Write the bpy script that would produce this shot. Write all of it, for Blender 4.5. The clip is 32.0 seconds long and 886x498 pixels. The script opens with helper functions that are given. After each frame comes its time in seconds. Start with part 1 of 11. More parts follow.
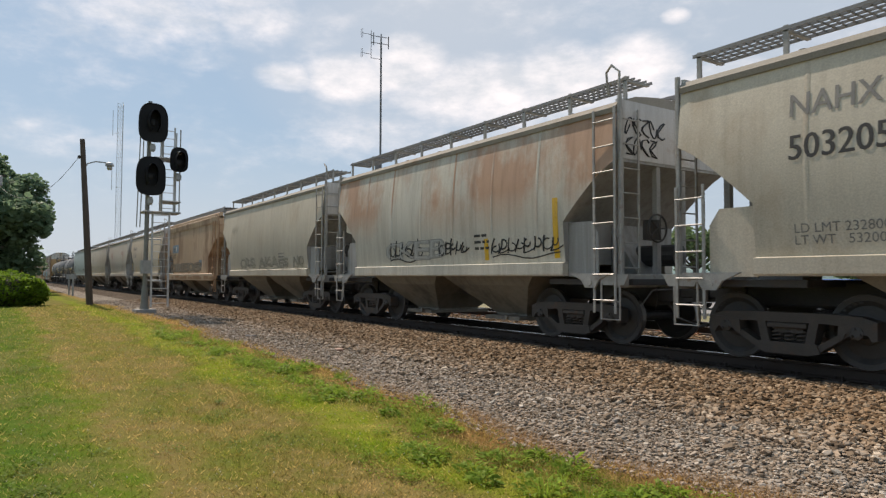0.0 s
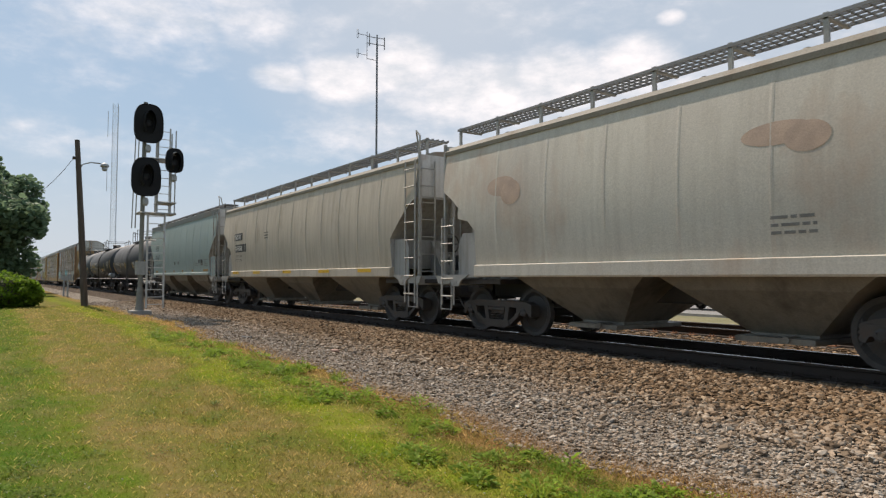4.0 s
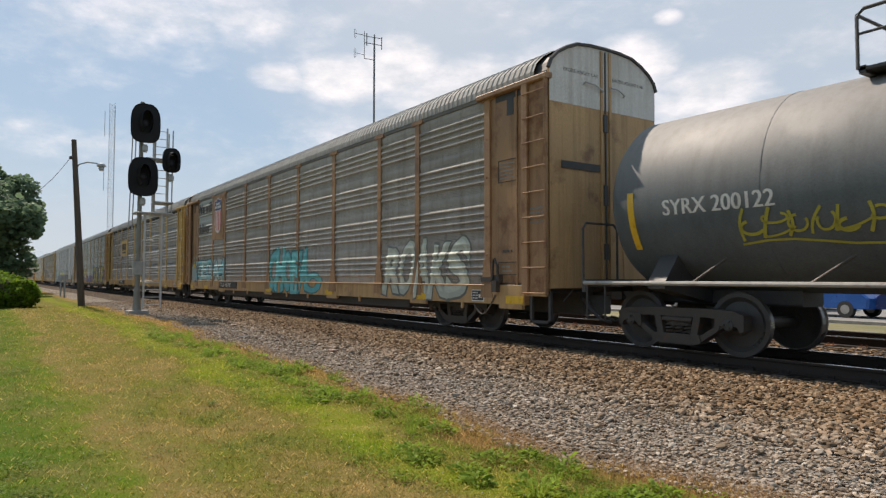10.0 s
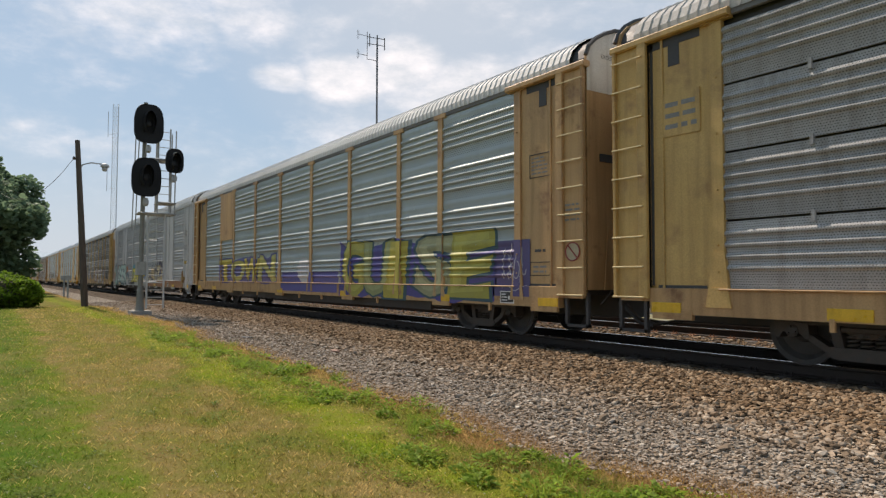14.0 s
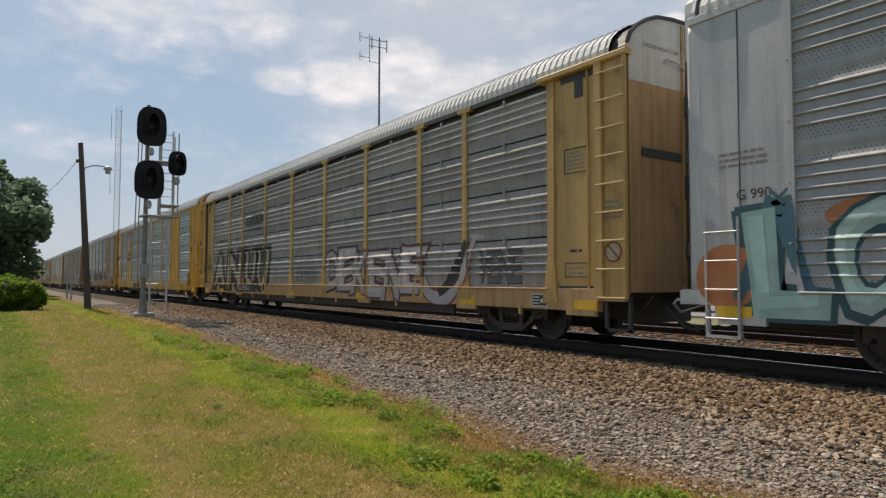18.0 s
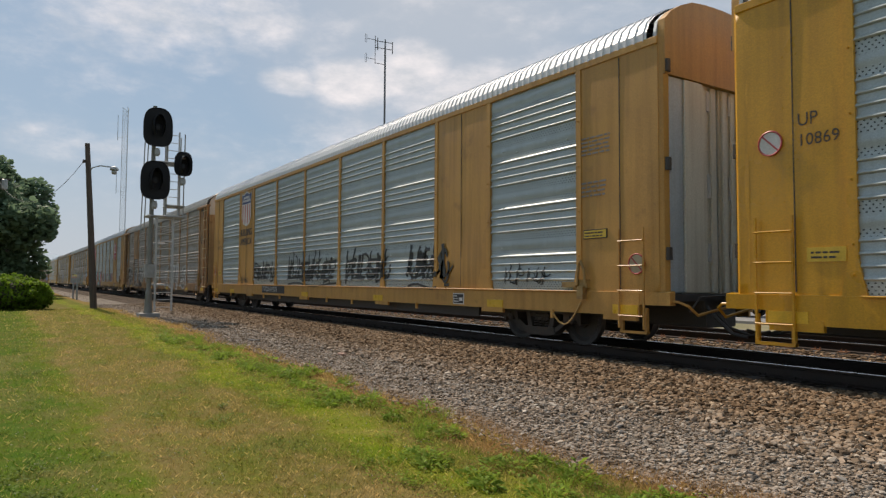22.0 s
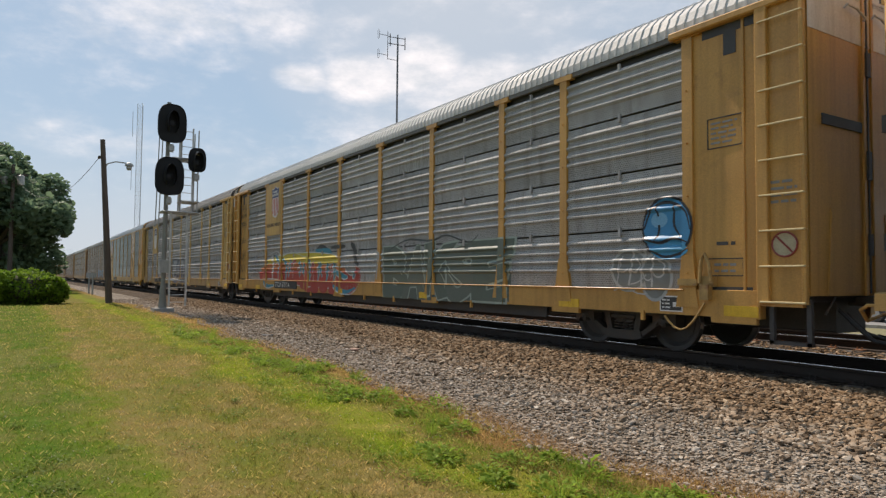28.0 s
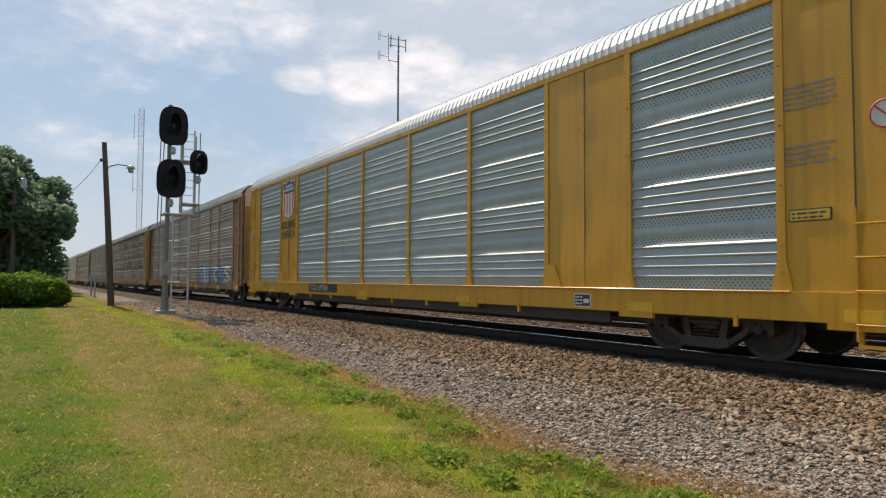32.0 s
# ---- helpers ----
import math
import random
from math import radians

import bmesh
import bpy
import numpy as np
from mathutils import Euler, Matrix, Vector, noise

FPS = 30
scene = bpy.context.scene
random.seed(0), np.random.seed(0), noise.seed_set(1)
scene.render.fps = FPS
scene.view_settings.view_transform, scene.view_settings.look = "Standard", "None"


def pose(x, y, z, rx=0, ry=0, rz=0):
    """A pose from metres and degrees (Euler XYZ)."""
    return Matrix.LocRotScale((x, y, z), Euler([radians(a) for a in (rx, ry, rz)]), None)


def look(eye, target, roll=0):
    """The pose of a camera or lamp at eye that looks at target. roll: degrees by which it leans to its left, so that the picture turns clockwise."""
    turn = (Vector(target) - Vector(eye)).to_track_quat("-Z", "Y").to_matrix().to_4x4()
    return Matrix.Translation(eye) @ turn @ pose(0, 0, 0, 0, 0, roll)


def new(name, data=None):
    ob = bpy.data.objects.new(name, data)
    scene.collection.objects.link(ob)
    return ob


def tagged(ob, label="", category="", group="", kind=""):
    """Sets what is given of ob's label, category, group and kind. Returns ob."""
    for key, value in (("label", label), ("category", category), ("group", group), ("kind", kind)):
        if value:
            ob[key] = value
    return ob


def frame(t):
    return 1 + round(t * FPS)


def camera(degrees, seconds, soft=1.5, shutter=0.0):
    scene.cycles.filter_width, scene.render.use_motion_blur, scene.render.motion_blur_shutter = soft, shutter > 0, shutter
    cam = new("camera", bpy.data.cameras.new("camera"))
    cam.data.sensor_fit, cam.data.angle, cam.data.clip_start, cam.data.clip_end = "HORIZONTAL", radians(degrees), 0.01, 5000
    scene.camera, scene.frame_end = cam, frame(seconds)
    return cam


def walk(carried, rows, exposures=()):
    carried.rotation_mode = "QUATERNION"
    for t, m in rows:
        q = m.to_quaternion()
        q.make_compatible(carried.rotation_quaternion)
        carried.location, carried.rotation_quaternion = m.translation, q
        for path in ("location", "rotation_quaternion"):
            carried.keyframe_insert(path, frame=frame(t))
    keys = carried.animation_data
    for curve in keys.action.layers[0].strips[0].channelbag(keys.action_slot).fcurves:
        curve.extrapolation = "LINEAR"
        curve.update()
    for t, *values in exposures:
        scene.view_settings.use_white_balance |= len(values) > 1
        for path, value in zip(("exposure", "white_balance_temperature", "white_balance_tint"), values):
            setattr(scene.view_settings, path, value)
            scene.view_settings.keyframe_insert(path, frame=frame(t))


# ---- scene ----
# Camera: a phone held almost still beside the line, turning a little.
# x runs along the track (the train moves towards +x), y away from the viewer, z is 0 at the rail heads.
cam = camera(67.2, 32.0, soft=1.3, shutter=0.03)
EYE = Vector((0.0, -9.985, 1.14))


def head(yaw, pitch, roll):
    """Pose from the heading (degrees clockwise from -x), the upward tilt and the lean."""
    a, p = radians(yaw), radians(pitch)
    way = Vector((-math.cos(a) * math.cos(p), math.sin(a) * math.cos(p), math.sin(p)))
    return look(EYE, EYE + way, roll)


walk(cam, [
    (0.0, head(33.72, 2.44, 0.16)), (0.5, head(33.81, 2.40, 0.13)), (1.0, head(33.89, 2.37, 0.13)),
    (1.5, head(33.91, 2.38, 0.14)), (2.0, head(33.92, 2.40, 0.16)), (2.5, head(33.94, 2.43, 0.17)),
    (3.0, head(33.98, 2.46, 0.16)), (3.5, head(34.03, 2.48, 0.13)), (5.5, head(34.15, 2.66, 0.02)),
    (6.0, head(34.22, 2.62, -0.08)), (6.5, head(34.26, 2.57, -0.09)), (7.0, head(34.25, 2.51, -0.09)),
    (7.5, head(34.24, 2.47, -0.11)), (8.0, head(34.24, 2.46, -0.14)), (8.5, head(34.25, 2.47, -0.15)),
    (9.0, head(34.27, 2.48, -0.12)), (9.5, head(34.27, 2.48, -0.04)), (10.0, head(34.27, 2.49, 0.04)),
    (10.5, head(34.27, 2.53, 0.06)), (11.0, head(34.26, 2.56, 0.05)), (11.5, head(34.24, 2.58, 0.04)),
    (12.0, head(34.17, 2.58, 0.01)), (12.5, head(34.09, 2.59, -0.01)), (13.0, head(34.06, 2.60, -0.01)),
    (13.5, head(34.06, 2.59, 0.05)), (14.0, head(34.05, 2.55, 0.12)), (14.5, head(34.04, 2.49, 0.15)),
    (16.5, head(34.00, 2.71, 0.12)), (17.0, head(33.96, 2.72, 0.09)), (17.5, head(33.90, 2.72, 0.07)),
    (18.0, head(33.84, 2.72, 0.05)), (18.5, head(33.78, 2.70, 0.05)), (19.0, head(33.72, 2.69, 0.08)),
    (19.5, head(33.66, 2.72, 0.10)), (20.0, head(33.60, 2.76, 0.10)), (20.5, head(33.56, 2.77, 0.14)),
    (21.0, head(33.53, 2.79, 0.23)), (21.5, head(33.49, 2.82, 0.30)), (22.0, head(33.43, 2.85, 0.32)),
    (22.5, head(33.37, 2.86, 0.28)), (23.0, head(33.29, 2.83, 0.20)), (23.5, head(33.19, 2.76, 0.18)),
    (24.0, head(33.07, 2.70, 0.25)), (24.5, head(32.90, 2.66, 0.35)), (25.0, head(32.71, 2.64, 0.44)),
    (25.5, head(32.56, 2.67, 0.52)), (27.5, head(32.43, 2.57, 0.48)), (28.0, head(32.39, 2.50, 0.49)),
    (28.5, head(32.37, 2.47, 0.55)), (29.0, head(32.36, 2.47, 0.61)), (29.5, head(32.36, 2.54, 0.58)),
    (30.0, head(32.35, 2.64, 0.47)), (30.5, head(32.32, 2.72, 0.37)), (31.0, head(32.31, 2.76, 0.35)),
    (31.5, head(32.29, 2.72, 0.34)), (32.0, head(32.25, 2.60, 0.24)),
], exposures=[(0.0, 0.08, 6950, 17), (9.0, 0.13, 6950, 17), (14.0, 0.12, 6950, 17), (17.5, -0.1, 6950, 17), (19.5, 0.11, 6950, 17), (21.0, -0.02, 6950, 17), (22.0, -0.14, 6950, 17), (24.0, 0.1, 6950, 17), (32.0, 0.1, 6950, 17)])

# ---- light ----
SUN_WAY = Vector((-0.66, -0.05, 0.75)).normalized()
world = bpy.data.worlds.new("sky")
scene.world = world
world.use_nodes = True


def build_sky():
    nt = world.node_tree
    nt.nodes.clear()
    N, L = nt.nodes.new, nt.links.new
    out, bg = N("ShaderNodeOutputWorld"), N("ShaderNodeBackground")
    sky = N("ShaderNodeTexSky")
    sky.sky_type, sky.sun_disc = "NISHITA", False
    sky.sun_elevation = math.asin(SUN_WAY.z)
    sky.sun_rotation = math.atan2(SUN_WAY.x, SUN_WAY.y)
    sky.air_density, sky.dust_density, sky.ozone_density = 1.0, 0.7, 1.0
    coord = N("ShaderNodeTexCoord")
    sep = N("ShaderNodeSeparateXYZ")
    L(coord.outputs["Generated"], sep.inputs[0])

    def math_node(op, a, b=None, c=None):
        n = N("ShaderNodeMath")
        n.operation = op
        for i, v in enumerate((a, b, c)):
            if v is None:
                continue
            if isinstance(v, (int, float)):
                n.inputs[i].default_value = v
            else:
                L(v, n.inputs[i])
        return n.outputs[0]

    # clouds live on a flat layer overhead, so that they flatten towards the horizon
    zz = math_node("MAXIMUM", math_node("ADD", sep.outputs[2], 0.12), 0.02)
    comb = N("ShaderNodeCombineXYZ")
    L(math_node("DIVIDE", sep.outputs[0], zz), comb.inputs[0])
    L(math_node("DIVIDE", sep.outputs[1], zz), comb.inputs[1])
    comb.inputs[2].default_value = 3.7

    def noise_node(scale, detail, rough, src):
        n = N("ShaderNodeTexNoise")
        n.inputs["Scale"].default_value, n.inputs["Detail"].default_value = scale, detail
        n.inputs["Roughness"].default_value = rough
        L(src, n.inputs["Vector"])
        return n.outputs["Fac"]

    broad = noise_node(0.75, 3, 0.5, comb.outputs[0])
    fine = noise_node(2.3, 10, 0.6, coord_scaled(nt, coord.outputs["Generated"], 2.9))
    billow = noise_node(7.0, 6, 0.6, coord_scaled(nt, coord.outputs["Generated"], 2.0))

    # the cloud banks over the line and beyond the signal
    def bank(yaw, up, width, tall, strength):
        a, e = radians(yaw), radians(up)
        centre = Vector((-math.cos(a) * math.cos(e), math.sin(a) * math.cos(e), math.sin(e)))
        side = Vector((math.sin(a), math.cos(a), 0))
        lift = centre.cross(side) if centre.cross(side).z > 0 else side.cross(centre)
        parts = []
        for axis, size in ((side, width), (lift, tall)):
            d = N("ShaderNodeVectorMath")
            d.operation = "DOT_PRODUCT"
            L(coord.outputs["Generated"], d.inputs[0])
            d.inputs[1].default_value = axis
            off = math_node("SUBTRACT", d.outputs["Value"], centre.dot(axis))
            parts.append(math_node("POWER", math_node("ABSOLUTE", math_node("DIVIDE", off, size)), 2.0))
        r2 = math_node("ADD", *parts)
        return math_node("MULTIPLY", math_node("SUBTRACT", 1.0, math_node("MINIMUM", r2, 1.0)), strength)

    banks = None
    for spec in ((9.5, 20.3, 0.14, 0.07, 0.27), (4, 22.5, 0.12, 0.05, 0.2), (17.3, 21.2, 0.07, 0.06, 0.26), (13.5, 17.6, 0.05, 0.025, 0.18), (20.2, 16.4, 0.05, 0.024, 0.36), (25.5, 16.6, 0.075, 0.04, 0.42),
                 (30.8, 17.8, 0.075, 0.05, 0.44), (37, 15.5, 0.14, 0.07, 0.4), (44, 16.2, 0.11, 0.062, 0.42), (50.2, 17.0, 0.08, 0.055, 0.42), (56, 14.5, 0.1, 0.055, 0.36), (6, 10.6, 0.17, 0.032, 0.12), (34, 11.5, 0.3, 0.05, 0.22),
                 (53.2, 20.6, 0.022, 0.012, 0.3), (24, 31, 0.3, 0.07, 0.28), (120, 30, 0.5, 0.25, 0.35)):
        b = bank(*spec)
        banks = b if banks is None else math_node("MAXIMUM", banks, b)
    puff = noise_node(9.0, 8, 0.62, coord_scaled(nt, coord.outputs["Generated"], 2.4))
    cover = math_node("ADD", math_node("MULTIPLY_ADD", fine, 0.58, 0.15), banks)
    cover = math_node("ADD", cover, math_node("MULTIPLY", puff, 0.34))
    cover = math_node("ADD", cover, math_node("MULTIPLY", broad, 0.12))
    ramp = N("ShaderNodeMapRange")
    ramp.interpolation_type = "SMOOTHSTEP"
    L(cover, ramp.inputs["Value"])
    ramp.inputs["From Min"].default_value, ramp.inputs["From Max"].default_value = 0.64, 1.08
    ramp.inputs["To Max"].default_value = 0.9
    shade = N("ShaderNodeMapRange")
    L(billow, shade.inputs["Value"])
    shade.inputs["From Min"].default_value, shade.inputs["From Max"].default_value = 0.35, 0.65
    tint = N("ShaderNodeMix")
    tint.data_type = "RGBA"
    L(shade.outputs[0], tint.inputs["Factor"])
    tint.inputs["A"].default_value, tint.inputs["B"].default_value = CLOUD_SHADE, CLOUD
    # a thin bright veil to the right of the line
    veil = math_node("MAXIMUM", bank(66, 22, 0.62, 0.6, 0.6), bank(34, 24, 0.34, 0.3, 0.75))
    # haze thickens towards the horizon
    haze = N("ShaderNodeMapRange")
    haze.interpolation_type = "SMOOTHSTEP"
    L(sep.outputs[2], haze.inputs["Value"])
    haze.inputs["From Min"].default_value, haze.inputs["From Max"].default_value = 0.0, 0.42
    haze.inputs["To Min"].default_value, haze.inputs["To Max"].default_value = 0.8, 0.74
    low = N("ShaderNodeMapRange")
    low.interpolation_type = "SMOOTHSTEP"
    L(sep.outputs[2], low.inputs["Value"])
    low.inputs["From Min"].default_value, low.inputs["From Max"].default_value = 0.0, 0.24
    low.inputs["To Min"].default_value, low.inputs["To Max"].default_value = 0.7, 0.0
    m1, m2, m3 = N("ShaderNodeMix"), N("ShaderNodeMix"), N("ShaderNodeMix")
    for m in (m1, m2, m3):
        m.data_type = "RGBA"
    L(haze.outputs[0], m1.inputs["Factor"])
    L(sky.outputs[0], m1.inputs["A"])
    m1.inputs["B"].default_value = HAZE
    L(ramp.outputs[0], m2.inputs["Factor"])
    L(math_node("MAXIMUM", low.outputs[0], veil), m3.inputs["Factor"])
    L(m1.outputs["Result"], m3.inputs["A"])
    m3.inputs["B"].default_value = VEIL
    L(m3.outputs["Result"], m2.inputs["A"])
    L(tint.outputs["Result"], m2.inputs["B"])
    L(m2.outputs["Result"], bg.inputs["Color"])
    bg.inputs["Strength"].default_value = 0.12
    L(bg.outputs[0], out.inputs["Surface"])


def coord_scaled(nt, src, k):
    n = nt.nodes.new("ShaderNodeVectorMath")
    n.operation = "MULTIPLY"
    nt.links.new(src, n.inputs[0])
    n.inputs[1].default_value = (k, k, k * 2.2)
    return n.outputs[0]


HAZE = (2.55, 3.9, 5.1, 1)
CLOUD = (8.5, 8.55, 8.7, 1)
CLOUD_SHADE = (5.6, 6.2, 6.7, 1)
VEIL = (4.65, 5.35, 6.0, 1)
build_sky()
sun = new("sun", bpy.data.lights.new("sun", "SUN"))
sun.data.energy, sun.data.angle, sun.data.color = 4.9, radians(0.6), (1.0, 0.92, 0.79)
sun.matrix_world = look(Vector((0, 0, 60)), Vector((0, 0, 60)) - SUN_WAY)

# ---- materials ----


def surface(name, colours, rough=0.6, metal=0.0, scale=4.0, stretch=(1, 1, 1), fine=40.0, bump=0.15, rust=None,
            streak=0.0, rand=0.0, spec=0.5, contrast=0.5, depth=0.01):
    """A worn surface: two or three colours mixed by noise at two scales, optional rust patches and vertical streaks."""
    m = bpy.data.materials.new(name)
    m.use_nodes = True
    nt = m.node_tree
    N, L = nt.nodes.new, nt.links.new
    b = nt.nodes["Principled BSDF"]
    co, info = N("ShaderNodeTexCoord"), N("ShaderNodeObjectInfo")
    shift = N("ShaderNodeVectorMath")
    shift.operation = "MULTIPLY_ADD"
    L(info.outputs["Random"], shift.inputs[0])
    shift.inputs[1].default_value = (37.0, 11.0, 23.0)
    L(co.outputs["Object"], shift.inputs[2])
    vec = N("ShaderNodeMapping")
    vec.inputs["Scale"].default_value = stretch
    L(shift.outputs[0], vec.inputs["Vector"])

    def noisy(s, d, src, r=0.55):
        n = N("ShaderNodeTexNoise")
        n.inputs["Scale"].default_value, n.inputs["Detail"].default_value, n.inputs["Roughness"].default_value = s, d, r
        L(src, n.inputs["Vector"])
        return n.outputs["Fac"]

    big, small = noisy(scale, 4, vec.outputs[0]), noisy(fine, 3, shift.outputs[0])
    ramp = N("ShaderNodeValToRGB")
    els = ramp.color_ramp.elements
    els[0].position, els[1].position = 0.5 - contrast / 2, 0.5 + contrast / 2
    els[0].color, els[1].color = (*colours[0], 1), (*colours[-1], 1)
    if len(colours) > 2:
        els.new(0.5).color = (*colours[1], 1)
    L(big, ramp.inputs[0])
    col = ramp.outputs[0]

    def blend(kind, fac, a, bcol):
        mx = N("ShaderNodeMix")
        mx.data_type, mx.blend_type = "RGBA", kind
        if isinstance(fac, float):
            mx.inputs["Factor"].default_value = fac
        else:
            L(fac, mx.inputs["Factor"])
        L(a, mx.inputs["A"])
        if isinstance(bcol, tuple):
            mx.inputs["B"].default_value = (*bcol, 1)
        else:
            L(bcol, mx.inputs["B"])
        return mx.outputs["Result"]

    def ranged(src, lo, hi, top=1.0, low=0.0):
        r = N("ShaderNodeMapRange")
        L(src, r.inputs["Value"])
        r.inputs["From Min"].default_value, r.inputs["From Max"].default_value = lo, hi
        r.inputs["To Min"].default_value, r.inputs["To Max"].default_value = low, top
        return r.outputs[0]

    # fine grain
    grain = N("ShaderNodeHueSaturation")
    L(col, grain.inputs["Color"])
    L(ranged(small, 0.3, 0.7, 1.12, 0.86), grain.inputs["Value"])
    col = grain.outputs[0]
    if rust:
        patch = noisy(rust[1], 6, vec.outputs[0], 0.65)
        amount = ranged(patch, rust[2], rust[2] + 0.14, rust[3])
        # With a height range the patches fade in towards the top.
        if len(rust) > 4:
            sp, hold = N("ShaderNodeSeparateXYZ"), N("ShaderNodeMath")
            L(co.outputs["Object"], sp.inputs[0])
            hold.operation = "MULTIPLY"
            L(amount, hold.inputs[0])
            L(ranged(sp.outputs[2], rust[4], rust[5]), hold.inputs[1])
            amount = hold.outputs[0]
        col = blend("MIX", amount, col, rust[0])
    if streak:
        sv = N("ShaderNodeMapping")
        sv.inputs["Scale"].default_value = (7.0, 7.0, 0.35)
        L(shift.outputs[0], sv.inputs["Vector"])
        col = blend("MULTIPLY", ranged(noisy(1.0, 5, sv.outputs[0], 0.6), 0.45, 0.75, streak), col, (0.34, 0.27, 0.2))
    if rand:
        hs = N("ShaderNodeHueSaturation")
        L(col, hs.inputs["Color"])
        L(ranged(info.outputs["Random"], 0, 1, 1 + rand, 1 - rand), hs.inputs["Value"])
        col = hs.outputs[0]
    L(col, b.inputs["Base Color"])
    L(ranged(big, 0.3, 0.7, min(1.0, rough + 0.12), max(0.05, rough - 0.12)), b.inputs["Roughness"])
    b.inputs["Metallic"].default_value = metal
    b.inputs["Specular IOR Level"].default_value = spec
    if bump:
        bp = N("ShaderNodeBump")
        bp.inputs["Strength"].default_value, bp.inputs["Distance"].default_value = bump, depth
        L(small, bp.inputs["Height"])
        L(bp.outputs[0], b.inputs["Normal"])
    return m


RUST = (0.16, 0.065, 0.028)
M = {}
M["zinc"] = surface("zinc_sheet", [(0.3, 0.296, 0.289), (0.43, 0.424, 0.413)], 0.82, 0.1, 1.3, (1, 1, 3), 60, 0.03, streak=0.45, rand=0.12, spec=0.3)
M["zinc_blue"] = surface("new_zinc_sheet", [(0.33, 0.375, 0.37), (0.44, 0.485, 0.48)], 0.5, 0.3, 1.1, (1, 1, 3), 60, 0.03, streak=0.2, rand=0.07)
M["zinc_bright"] = surface("bright_zinc_sheet", [(0.31, 0.315, 0.315), (0.43, 0.435, 0.43)], 0.55, 0.25, 1.2, (1, 1, 3), 60, 0.03, streak=0.3, rand=0.08)
M["zinc_brown"] = surface("sooty_zinc_sheet", [(0.28, 0.26, 0.236), (0.42, 0.395, 0.362)], 0.8, 0.1, 1.2, (1, 1, 3), 60, 0.06,
                          rust=((0.19, 0.14, 0.1), 1.6, 0.54, 0.35), streak=0.45, rand=0.12)


def perforated(base, pitch_x, pitch_z, hole):
    """The same sheet with staggered holes: near-black dots coloured in for the dark inside."""
    m = M[base].copy()
    m.name = "perforated_" + M[base].name
    nt = m.node_tree
    N, L = nt.nodes.new, nt.links.new
    b = nt.nodes["Principled BSDF"]
    co, sep = N("ShaderNodeTexCoord"), N("ShaderNodeSeparateXYZ")
    L(co.outputs["Object"], sep.inputs[0])

    def op(kind, a, c=None):
        n = N("ShaderNodeMath")
        n.operation = kind
        for k, v in enumerate((a, c)):
            if isinstance(v, (int, float)):
                n.inputs[k].default_value = v
            elif v is not None:
                L(v, n.inputs[k])
        return n.outputs[0]

    row = op("DIVIDE", sep.outputs[2], pitch_z)
    odd = op("MULTIPLY", op("MODULO", op("FLOOR", row), 2.0), 0.5)
    du = op("MULTIPLY", op("SUBTRACT", op("FRACT", op("ADD", op("ADD", op("DIVIDE", sep.outputs[0], pitch_x), 400.0), odd)), 0.5), pitch_x)
    dw = op("MULTIPLY", op("SUBTRACT", op("FRACT", row), 0.5), pitch_z)
    dist = op("SQRT", op("ADD", op("MULTIPLY", du, du), op("MULTIPLY", dw, dw)))
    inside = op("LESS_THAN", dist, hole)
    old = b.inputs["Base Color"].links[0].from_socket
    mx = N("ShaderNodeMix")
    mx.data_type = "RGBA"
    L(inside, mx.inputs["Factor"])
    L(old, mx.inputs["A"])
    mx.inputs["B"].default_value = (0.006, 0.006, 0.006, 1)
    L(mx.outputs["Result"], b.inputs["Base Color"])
    L(op("MULTIPLY", op("SUBTRACT", 1.0, inside), b.inputs["Metallic"].default_value), b.inputs["Metallic"])
    L(op("MULTIPLY", op("SUBTRACT", 1.0, inside), 0.5), b.inputs["Specular IOR Level"])
    return m


M["zinc_blue_holes"] = perforated("zinc_blue", 0.075, 0.042, 0.0105)
M["zinc_holes"] = perforated("zinc", 0.038, 0.034, 0.0065)
M["zinc_bright_holes"] = perforated("zinc_bright", 0.06, 0.045, 0.0075)
M["zinc_brown_holes"] = perforated("zinc_brown", 0.038, 0.034, 0.0065)
M["zinc_roof"] = surface("roof_zinc", [(0.5, 0.495, 0.48), (0.62, 0.615, 0.6)], 0.75, 0.05, 0.8, (1, 1, 1), 30, 0.05, rand=0.08, spec=0.4)
M["zinc_bright_roof"] = surface("bright_roof_zinc", [(0.6, 0.61, 0.62), (0.7, 0.71, 0.72)], 0.55, 0.2, 0.8, (1, 1, 1), 30, 0.04, rand=0.05, spec=0.5)
M["roof_pink"] = surface("weathered_pinkish_roof", [(0.36, 0.325, 0.3), (0.5, 0.46, 0.43)], 0.7, 0.1, 0.8, (1, 1, 1), 30, 0.05, streak=0.35, rand=0.1, spec=0.3)
M["roof_dull"] = surface("dull_roof_zinc", [(0.36, 0.345, 0.325), (0.47, 0.455, 0.43)], 0.85, 0.0, 0.8, (1, 1, 1), 30, 0.05, streak=0.3, rand=0.12, spec=0.3)
M["yellow"] = surface("clean_yellow_paint", [(0.54, 0.27, 0.012), (0.63, 0.325, 0.02)], 0.35, 0, 0.9, (1, 1, 1), 50, 0.06, rust=((0.36, 0.17, 0.03), 1.1, 0.6, 0.5), streak=0.35)
M["yellow_dull"] = surface("dull_yellow_paint", [(0.44, 0.225, 0.05), (0.55, 0.3, 0.075)], 0.5, 0, 0.9, (1, 1, 1), 50, 0.08, rust=(RUST, 1.4, 0.6, 0.5), streak=0.4)
